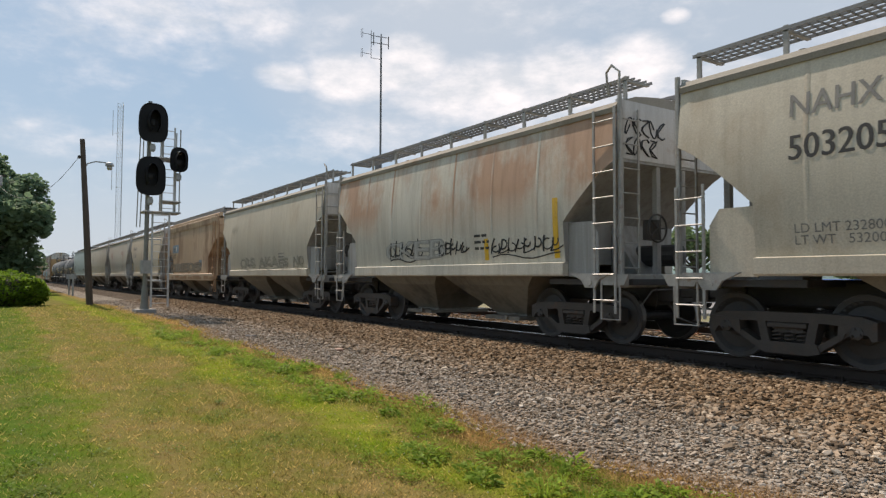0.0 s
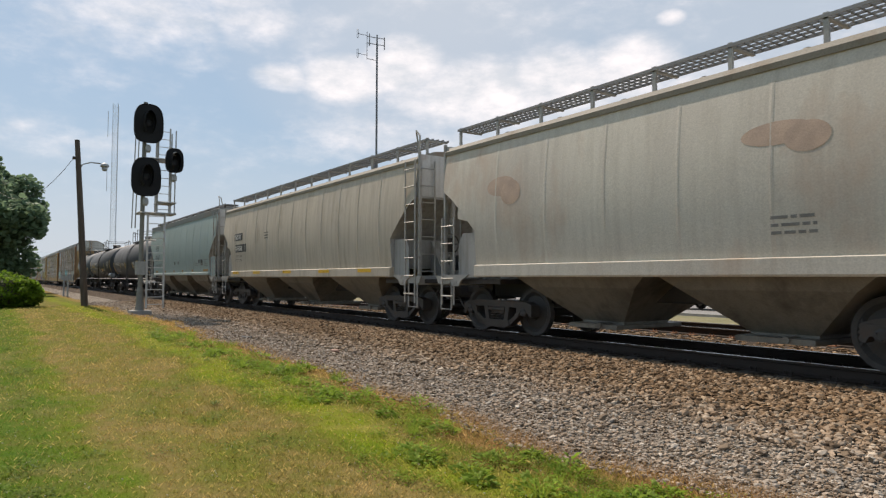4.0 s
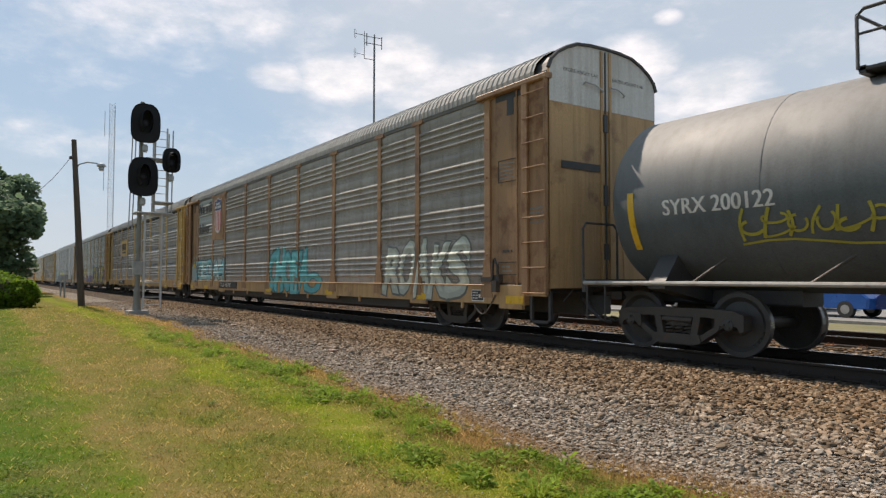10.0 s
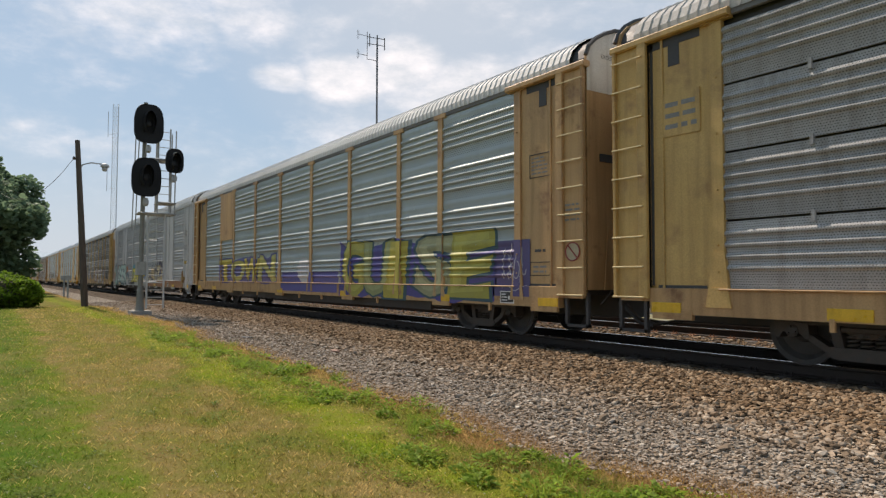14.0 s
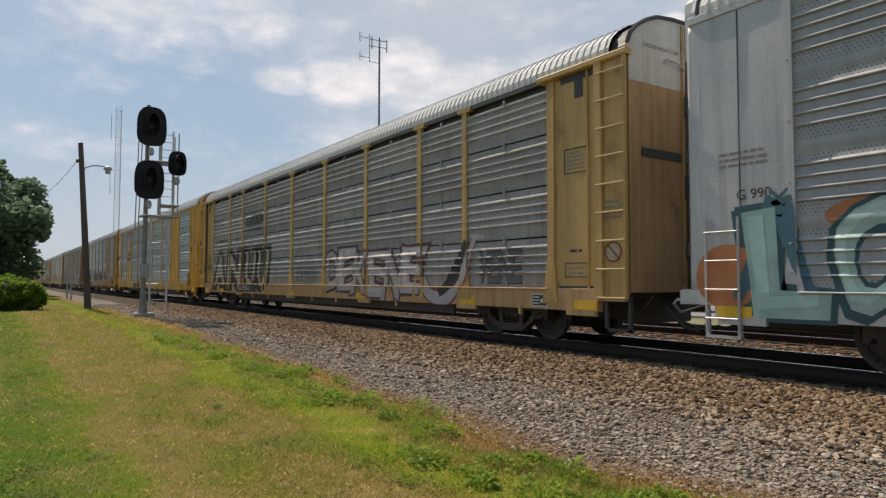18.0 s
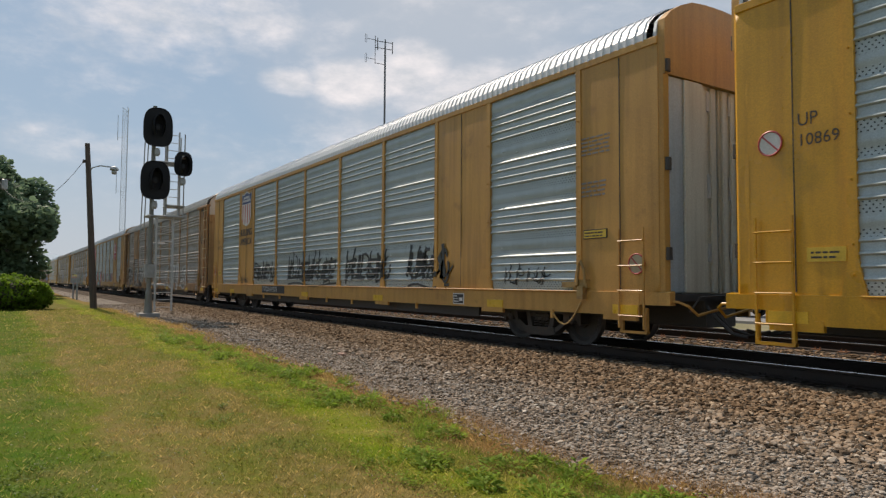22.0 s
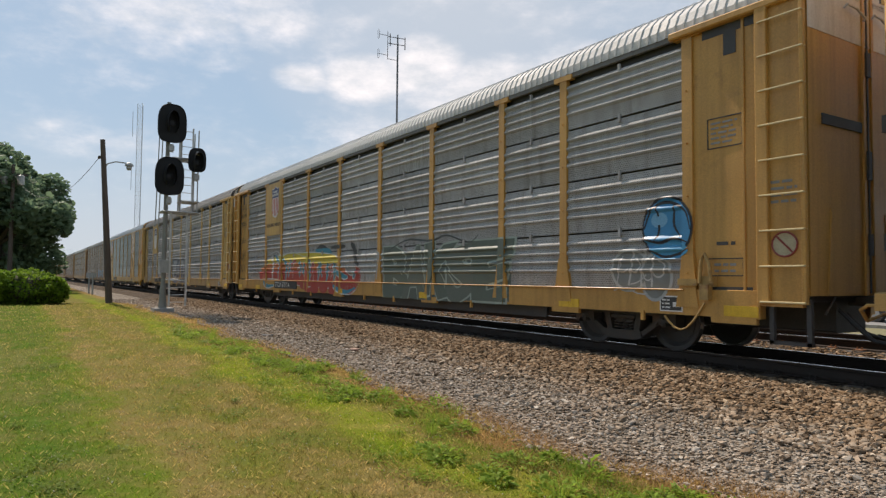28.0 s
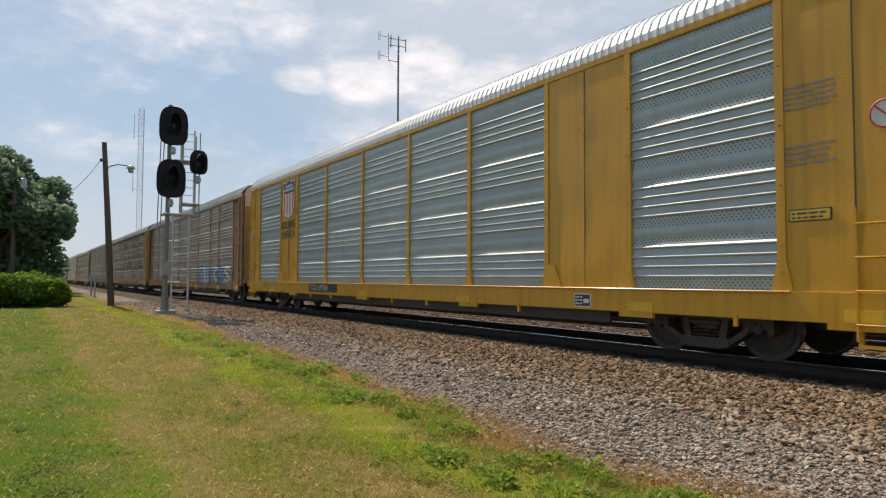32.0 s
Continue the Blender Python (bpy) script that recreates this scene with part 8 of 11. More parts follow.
    swoosh(c, [(D(18.69), 1.69), (D(18.44), 1.50), (D(18.54), 1.33), (D(18.63), 1.14)], 0.16, (0.05, 0.25, 0.34), lv, 0.0118)
    swoosh(c, [(D(18.81), 1.38), (D(18.60), 1.49), (D(18.42), 1.35)], 0.06, (0.56, 0.58, 0.57), lv, 0.0122)
    swoosh(c, [(D(18.07), 1.62), (D(18.24), 1.45), (D(18.16), 1.26), (D(18.07), 1.08)], 0.22, (0.56, 0.58, 0.57), lv, 0.0105)
    swoosh(c, [(D(18.07), 1.62), (D(18.24), 1.45), (D(18.16), 1.26), (D(18.07), 1.08)], 0.14, (0.05, 0.25, 0.34), lv, 0.0118)
    swoosh(c, [(D(17.71), 1.74), (D(17.54), 1.48), (D(17.61), 1.23), (D(17.66), 0.98)], 0.22, (0.56, 0.58, 0.57), lv, 0.0105)
    swoosh(c, [(D(17.71), 1.74), (D(17.54), 1.48), (D(17.61), 1.23), (D(17.66), 0.98)], 0.14, (0.05, 0.25, 0.34), lv, 0.0118)
    swoosh(c, [(D(17.81), 1.46), (D(17.63), 1.56), (D(17.47), 1.42)], 0.06, (0.56, 0.58, 0.57), lv, 0.0122)
    swoosh(c, [(D(17.21), 1.65), (D(17.43), 1.44), (D(17.36), 1.22), (D(17.32), 0.99)], 0.22, (0.56, 0.58, 0.57), lv, 0.0105)
    swoosh(c, [(D(17.21), 1.65), (D(17.43), 1.44), (D(17.36), 1.22), (D(17.32), 0.99)], 0.16, (0.42, 0.06, 0.045), lv, 0.0118)
    swoosh(c, [(D(16.78), 1.63), (D(16.75), 1.43), (D(16.81), 1.23), (D(16.90), 1.02)], 0.22, (0.56, 0.58, 0.57), lv, 0.0105)
    swoosh(c, [(D(16.78), 1.63), (D(16.75), 1.43), (D(16.81), 1.23), (D(16.90), 1.02)], 0.14, (0.05, 0.25, 0.34), lv, 0.0118)
    swoosh(c, [(D(16.99), 1.36), (D(16.83), 1.46), (D(16.69), 1.33)], 0.06, (0.56, 0.58, 0.57), lv, 0.0122)
    swoosh(c, [(D(16.55), 1.63), (D(16.65), 1.47), (D(16.59), 1.31), (D(16.52), 1.14)], 0.22, (0.56, 0.58, 0.57), lv, 0.0105)
    swoosh(c, [(D(16.55), 1.63), (D(16.65), 1.47), (D(16.59), 1.31), (D(16.52), 1.14)], 0.14, (0.05, 0.25, 0.34), lv, 0.0118)
    swoosh(c, [(D(16.05), 1.60), (D(15.99), 1.40), (D(16.07), 1.20), (D(16.17), 0.99)], 0.22, (0.56, 0.58, 0.57), lv, 0.0105)
    swoosh(c, [(D(16.05), 1.60), (D(15.99), 1.40), (D(16.07), 1.20), (D(16.17), 0.99)], 0.17, (0.05, 0.25, 0.34), lv, 0.0118)
    swoosh(c, [(D(16.25), 1.35), (D(16.11), 1.44), (D(15.98), 1.32)], 0.06, (0.56, 0.58, 0.57), lv, 0.0122)
    swoosh(c, [(D(15.70), 1.56), (D(15.66), 1.41), (D(15.74), 1.26), (D(15.84), 1.10)], 0.22, (0.56, 0.58, 0.57), lv, 0.0105)
    swoosh(c, [(D(15.70), 1.56), (D(15.66), 1.41), (D(15.74), 1.26), (D(15.84), 1.10)], 0.14, (0.42, 0.06, 0.045), lv, 0.0118)
    swoosh(c, [(D(15.54), 1.60), (D(15.42), 1.39), (D(15.49), 1.18), (D(15.56), 0.96)], 0.22, (0.56, 0.58, 0.57), lv, 0.0105)
    swoosh(c, [(D(15.54), 1.60), (D(15.42), 1.39), (D(15.49), 1.18), (D(15.56), 0.96)], 0.16, (0.05, 0.25, 0.34), lv, 0.0118)
    swoosh(c, [(D(15.65), 1.36), (D(15.52), 1.44), (D(15.41), 1.33)], 0.06, (0.56, 0.58, 0.57), lv, 0.0122)
    swoosh(c, [(D(22.12), 2.01), (D(21.17), 2.13), (D(20.53), 1.93), (D(19.46), 2.05), (D(18.14), 1.85), (D(17.70), 1.90)], 0.03, (0.56, 0.58, 0.57), lv, 0.0122)
    swoosh(c, [(D(17.03), 2.08), (D(16.53), 2.14), (D(16.08), 2.05)], 0.17, (0.06, 0.06, 0.06), lv, 0.0035)
    swoosh(c, [(D(15.81), 2.10), (D(14.94), 2.10), (D(14.68), 2.10)], 0.13, (0.06, 0.06, 0.06), lv, 0.0035)
    swoosh(c, [(D(14.27), 2.17), (D(14.01), 1.99), (D(13.88), 1.63), (D(13.71), 1.48)], 0.23, (0.05, 0.05, 0.05), lv, 0.0035)
    # a round blue cap shape with grey loops beside it
    spray_disc(c, D(2.55), 1.95, 0.5, 0.5, BLACKI, lv, 0.005)
    spray_disc(c, D(2.55), 1.95, 0.46, 0.46, (0.04, 0.25, 0.48), lv, 0.009)
    spray_disc(c, D(2.7), 2.08, 0.16, 0.12, (0.16, 0.38, 0.56), lv, 0.012)
    for pts in ([(D(3.0), 1.95), (D(2.85), 2.25), (D(2.55), 2.35), (D(2.2), 2.2), (D(2.1), 1.9)], [(D(3.0), 1.8), (D(2.7), 1.72), (D(2.4), 1.78), (D(2.12), 1.7)], [(D(2.75), 2.3), (D(2.7), 1.95), (D(2.78), 1.75)], [(D(2.4), 2.3), (D(2.42), 2.0), (D(2.3), 1.8)], [(D(2.9), 1.62), (D(2.6), 1.5), (D(2.3), 1.55), (D(2.15), 1.62)]):
        swoosh(c, pts, 0.045, BLACKI, lv, 0.014)
    spray_disc(c, D(2.5), 1.6, 0.36, 0.14, (0.05, 0.3, 0.52), lv, 0.011)
    for x, z, rx, rz in ((3.3, 1.3, 0.42, 0.36), (2.75, 1.2, 0.3, 0.4)):
        spray_disc(c, D(x), z, rx, rz, (0.42, 0.43, 0.42), lv, 0.005)
        spray_disc(c, D(x), z, rx - 0.05, rz - 0.05, (0.2, 0.21, 0.2), lv, 0.009)
    tag(c, D(3.6), D(2.6), 1.0, 1.6, (0.5, 0.5, 0.48), 4, 105, lv, 0.035)
    tag(c, D(24.7), D(23.2), 1.05, 1.95, (0.06, 0.06, 0.06), 4, 106, lv, 0.03)
    for i, (z, n) in enumerate(((4.1, 5), (3.75, 5), (3.35, 6), (2.6, 4), (1.9, 4), (1.3, 4))):
        tag(c, D(26.1), D(25.35), z, z + (0.26 if i < 4 else 0.45), (0.05, 0.045, 0.03), n, 107 + i, lv, 0.03)
    logo_panel(c, 20.72, 22.4, 2.78, 4.84, "yellow_pale")
    shield(c, 21.3, 4.12, 0.98)
    lettering(c, "BUILDING AMERICA", D(22.28), 3.12, 0.2, "black_ink", lambda z: -1.555, 0.9, bold=0.006)
    specs.append(c)

    # 10: faded yellow with white letters
    c = rack_car(10, True, "yellow_pale", "zinc", "roof_pink", "faded yellow autorack with white spray letters", door="yellow_pale", marks="TTGX 253933", sill="tan")
    chalk = (0.47, 0.48, 0.46)
    for word, a, b, sd in (("WUEPOUT", 4.45, 2.95, 110), ("WEBOUT", 6.4, 4.98, 111), ("MEMOUY", 8.5, 7.0, 112)):
        throwup(c, word, D(a), D(b), 1.02, 1.86, [chalk], chalk, sd, lv, fat=-0.02, border=0.0, shine=False, wild=0.9, overlap=1.0)
    swoosh(c, [(D(3.0), 1.55), (D(2.75), 1.4), (D(2.9), 1.2), (D(2.6), 1.25)], 0.03, chalk, lv)
    throwup(c, "GEATR", D(15.5), D(10.6), 0.74, 2.15, [(0.24, 0.235, 0.24), (0.34, 0.34, 0.35)], (0.1, 0.1, 0.13), 113, lv, fat=0.04, border=0.04, wild=1.2, overlap=1.12, cloud=(0.22, 0.2, 0.23))
    # pale rounded shapes with black outlines
    spray_disc(c, D(24.22), 1.36, 0.29, 0.70, (0.42, 0.425, 0.42), lv, 0.0040)
    spray_disc(c, D(23.95), 1.26, 0.22, 0.37, (0.42, 0.425, 0.42), lv, 0.0040)
    spray_disc(c, D(23.47), 1.69, 0.41, 0.38, (0.42, 0.425, 0.42), lv, 0.0040)
    spray_disc(c, D(23.46), 1.91, 0.41, 0.17, (0.42, 0.425, 0.42), lv, 0.0040)
    spray_disc(c, D(23.58), 1.25, 0.29, 0.27, (0.42, 0.425, 0.42), lv, 0.0040)
    spray_disc(c, D(23.05), 1.16, 0.22, 0.25, (0.42, 0.425, 0.42), lv, 0.0040)
    spray_disc(c, D(22.73), 1.11, 0.11, 0.11, (0.42, 0.425, 0.42), lv, 0.0040)
    spray_disc(c, D(23.64), 0.85, 0.22, 0.22, (0.42, 0.425, 0.42), lv, 0.0040)
    spray_disc(c, D(23.18), 0.84, 0.25, 0.09, (0.42, 0.425, 0.42), lv, 0.0040)
    spray_disc(c, D(24.07), 0.84, 0.32, 0.14, (0.42, 0.425, 0.42), lv, 0.0040)
    swoosh(c, [(D(24.20), 2.13), (D(24.44), 1.79), (D(24.53), 1.32), (D(24.35), 0.89), (D(23.96), 0.69), (D(23.80), 0.71)], 0.035, (0.03, 0.03, 0.033), lv, 0.0125)
    swoosh(c, [(D(24.20), 2.11), (D(24.18), 1.78), (D(24.25), 1.40), (D(24.28), 1.17), (D(24.12), 1.01), (D(23.95), 1.07), (D(23.89), 1.39), (D(24.10), 1.63), (D(24.24), 1.69)], 0.035, (0.03, 0.03, 0.033), lv, 0.0125)
    swoosh(c, [(D(23.98), 2.07), (D(23.82), 2.08), (D(23.46), 2.02), (D(23.07), 2.01), (D(23.06), 1.80), (D(23.09), 1.46), (D(23.23), 1.42)], 0.035, (0.03, 0.03, 0.033), lv, 0.0125)
    swoosh(c, [(D(23.98), 1.91), (D(23.80), 1.80), (D(23.66), 1.93), (D(23.51), 1.81), (D(23.36), 1.91), (D(23.22), 1.79), (D(23.07), 1.86)], 0.035, (0.03, 0.03, 0.033), lv, 0.0125)
    swoosh(c, [(D(23.88), 1.74), (D(23.72), 1.68), (D(23.42), 1.73), (D(23.08), 1.65)], 0.035, (0.03, 0.03, 0.033), lv, 0.0125)
    swoosh(c, [(D(23.72), 1.66), (D(23.67), 1.59), (D(23.60), 1.65)], 0.035, (0.03, 0.03, 0.033), lv, 0.0125)
    swoosh(c, [(D(23.25), 1.66), (D(23.22), 1.59), (D(23.16), 1.63)], 0.035, (0.03, 0.03, 0.033), lv, 0.0125)
    swoosh(c, [(D(23.62), 1.54), (D(23.42), 1.47), (D(23.16), 1.54)], 0.035, (0.03, 0.03, 0.033), lv, 0.0125)
    swoosh(c, [(D(23.84), 1.39), (D(23.87), 1.19), (D(23.69), 1.16), (D(23.61), 1.25), (D(23.73), 1.37)], 0.035, (0.03, 0.03, 0.033), lv, 0.0125)
    swoosh(c, [(D(23.92), 1.07), (D(23.74), 0.98), (D(23.49), 0.90), (D(23.47), 0.70), (D(23.65), 0.63), (D(23.80), 0.76), (D(23.77), 1.01)], 0.035, (0.03, 0.03, 0.033), lv, 0.0125)
    swoosh(c, [(D(23.48), 1.34), (D(23.38), 1.16), (D(23.20), 1.03)], 0.035, (0.03, 0.03, 0.033), lv, 0.0125)
    swoosh(c, [(D(23.21), 1.38), (D(23.26), 1.16), (D(23.15), 1.03)], 0.035, (0.03, 0.03, 0.033), lv, 0.0125)
    swoosh(c, [(D(23.23), 1.38), (D(23.00), 1.41), (D(22.85), 1.24), (D(22.88), 0.99), (D(23.06), 0.78), (D(23.44), 0.81)], 0.035, (0.03, 0.03, 0.033), lv, 0.0125)
    swoosh(c, [(D(22.83), 1.16), (D(22.74), 1.22), (D(22.61), 1.12), (D(22.68), 0.99), (D(22.81), 1.01), (D(22.83), 1.16)], 0.035, (0.03, 0.03, 0.033), lv, 0.0125)
    spray_disc(c, D(22.71), 1.63, 0.14, 0.11, (0.42, 0.425, 0.42), lv, 0.0050)
    swoosh(c, [(D(22.87), 1.64), (D(22.71), 1.74), (D(22.57), 1.62), (D(22.72), 1.52), (D(22.87), 1.64)], 0.030, (0.03, 0.03, 0.033), lv, 0.0125)
    swoosh(c, [(D(22.75), 1.67), (D(22.68), 1.67), (D(22.75), 1.59), (D(22.66), 1.59)], 0.020, (0.03, 0.03, 0.033), lv, 0.0125)
    spray_disc(c, D(22.25), 1.65, 0.13, 0.10, (0.42, 0.425, 0.42), lv, 0.0050)
    swoosh(c, [(D(22.39), 1.65), (D(22.24), 1.75), (D(22.12), 1.64), (D(22.25), 1.54), (D(22.39), 1.65)], 0.030, (0.03, 0.03, 0.033), lv, 0.0125)
    swoosh(c, [(D(22.28), 1.68), (D(22.22), 1.68), (D(22.28), 1.61), (D(22.20), 1.60)], 0.020, (0.03, 0.03, 0.033), lv, 0.0125)
    swoosh(c, [(D(22.75), 1.36), (D(22.63), 1.36)], 0.018, (0.45, 0.45, 0.44), lv, 0.0125)
    swoosh(c, [(D(22.69), 1.42), (D(22.69), 1.31)], 0.018, (0.45, 0.45, 0.44), lv, 0.0125)
    swoosh(c, [(D(22.56), 1.28), (D(22.45), 1.28)], 0.018, (0.45, 0.45, 0.44), lv, 0.0125)
    swoosh(c, [(D(22.50), 1.33), (D(22.50), 1.22)], 0.018, (0.45, 0.45, 0.44), lv, 0.0125)
    swoosh(c, [(D(24.77), 1.66), (D(24.60), 1.66)], 0.018, (0.45, 0.45, 0.44), lv, 0.0125)
    swoosh(c, [(D(24.68), 1.73), (D(24.68), 1.59)], 0.018, (0.45, 0.45, 0.44), lv, 0.0125)
    swoosh(c, [(D(24.79), 1.33), (D(24.62), 1.33)], 0.018, (0.45, 0.45, 0.44), lv, 0.0125)
    swoosh(c, [(D(24.70), 1.40), (D(24.70), 1.26)], 0.018, (0.45, 0.45, 0.44), lv, 0.0125)
    # wine-red ground with a pale pointed shape and a dark form beside it
    patch(c, D(15.95), D(14.96), 0.66, 1.8, ink((0.15, 0.07, 0.075)), lv, "spray_cloud", lift=0.003)
    for pts, w, col, lift in (([(D(15.6), 1.24), (D(15.27), 1.48), (D(14.98), 1.55)], 0.06, (0.46, 0.46, 0.44), 0.0085), ([(D(15.6), 1.24), (D(15.25), 1.05), (D(14.96), 1.02)], 0.2, (0.44, 0.44, 0.42), 0.0085), ([(D(15.45), 1.25), (D(15.15), 1.33), (D(14.98), 1.25)], 0.2, (0.05, 0.05, 0.06), 0.0095), ([(D(15.1), 1.8), (D(15.02), 1.65), (D(15.05), 1.5)], 0.16, (0.46, 0.47, 0.45), 0.0085)):
        swoosh(c, pts, w, col, lv, lift)
    patch(c, D(14.9), D(12.9), 1.05, 1.95, ink((0.045, 0.05, 0.06)), lv, "spray_cloud", lift=0.003)
    for d, z, rx, rz, col in ((14.42, 1.78, 0.16, 0.1, (0.46, 0.48, 0.47)), (14.3, 1.35, 0.12, 0.14, (0.12, 0.26, 0.33)), (13.8, 1.7, 0.3, 0.16, (0.4, 0.42, 0.42)), (13.5, 1.3, 0.22, 0.18, (0.16, 0.16, 0.2))):
        spray_disc(c, D(d), z, rx, rz, col, lv, 0.0085)
    swoosh(c, [(D(15.0), 1.95), (D(14.75), 2.07), (D(14.3), 2.08), (D(13.5), 2.0), (D(12.9), 1.85)], 0.09, (0.18, 0.34, 0.4), lv)
    throwup(c, "RAO", D(16.3), D(15.7), 1.3, 1.62, [(0.2, 0.33, 0.3)], (0.2, 0.33, 0.3), 114, lv, fat=0.0, border=0.0, shine=False)
    lettering(c, "RI", D(17.75), 0.72, 0.22, "white_ink", lambda z: -1.556)
    logo_panel(c, 20.72, 22.4, 2.78, 4.84, "yellow_pale")
    shield(c, 21.35, 3.95, 1.25, plain=True)
    specs.append(c)

    specs.append(yellow_car(11, "yellow", "bright clean yellow autorack with new corrugated zinc sides", "TTGX 697034", ""))
    rest = [(True, "brown", "zinc_brown", "roof_dull", "rust-brown autorack with sooty corrugated sides"),
            (True, "tan", "zinc", "zinc_roof", "tan autorack with grey corrugated sides"),
            (True, "brown", "zinc_brown", "roof_dull", "rust-brown autorack with sooty corrugated sides"),
            (True, "tan", "zinc_brown", "zinc_roof", "tan autorack with dull corrugated sides"),
            (False, "yellow_dull", "zinc_blue", "zinc_roof", "dull yellow autorack with bright zinc sides"),
            (True, "brown", "zinc", "roof_dull", "brown autorack with grey corrugated sides"),
            (True, "tan", "zinc_brown", "roof_dull", "tan autorack with dull corrugated sides"),
            (True, "brown", "zinc_brown", "roof_dull", "rust-brown autorack with sooty corrugated sides"),
            (True, "yellow_pale", "zinc", "zinc_roof", "faded yellow autorack with grey corrugated sides")]
    for i, (old, p, s, rf, lab) in enumerate(rest):
        c = rack_car(12 + i, old, p, s, rf, lab, door="tan", far=i > 0, style="flush" if old and i % 2 == 0 else None)
        if i == 0:
            throwup(c, "BLOCKS", D(9.0), D(2.6), 0.85, 1.8, [(0.1, 0.25, 0.42), (0.35, 0.4, 0.42)], (0.08, 0.08, 0.1), 120, fl)
        specs.append(c)
    slack = {3: 0.2, 6: -0.1, 7: -0.25}
    for k, c in enumerate(specs):
        TRAIN.append((c, -147.3 - RACK_L * k - RACK_L / 2 + slack.get(k, 0.0)))


build_hoppers()
build_tanks()
build_racks()


def travelled(t):
    """How far the train has gone after t seconds: steady, a little faster towards the end."""
    return 13.867 * t + 1.15 * max(0.0, (t - 22.0) / 10.0) ** 2


def motions():
    """All that moves: the cars roll along the rails, and their wheels turn while they are near."""
    times = [0.0, 4.0, 8.0, 12.0, 16.0, 20.0, 22.0, 24.0, 26.0, 28.0, 30.0, 32.0]
    place = {}
    for car, q in TRAIN:
        place[car.name] = q
        walk(car, [(t, pose(q + travelled(t), 0, 0)) for t in times])
    for car, w in WHEELS:
        q, base = place[car.name], w.location.copy()
        steps = [i for i in range(0, 961) if -75 < q + travelled(i / 30) < 22]
        if not steps:
            continue
        turn = lambda t: pose(*base, 0, 0, 0) @ Matrix.Rotation(((q + travelled(t)) / WHEEL_R) % (2 * math.pi), 4, "Y")
        ticks = sorted({0, 960, *steps})
        first, last = turn(steps[0] / 30), turn(steps[-1] / 30)
        walk(w, [(i / 30, first if i < steps[0] else last if i > steps[-1] else turn(i / 30)) for i in ticks])

# ---- ground, track and what stands beside it ----


def lawn_z(x):
    """The lawn rises a little towards the signal."""
    t = min(1.0, max(0.0, (-x - 4.0) / 18.0))
    return -0.38 + 0.18 * t * t * (3 - 2 * t)


def border_y(x):
    return -5.6 + 0.16 * math.sin(x * 0.55 + 1.0) + 0.11 * math.sin(x * 1.7) + 0.1 * math.sin(x * 0.21)


def ground_z(x, y):
    """One sheet: lawn, gravel, track bed, second track, verge, car park and fields."""
    b, lz = border_y(x), lawn_z(x)
    if y < b:
        return lz
    if y < -3.6:
        return lz - 0.03 + (-0.26 - (lz - 0.03)) * (y - b) / (-3.6 - b)
    if y < -2.1:
        return -0.26 + 0.06 * (y + 3.6) / 1.5
    if y < 7.2:
        return -0.2
    return -0.2 - 0.16 * min(1.0, (y - 7.2) / 2.5)


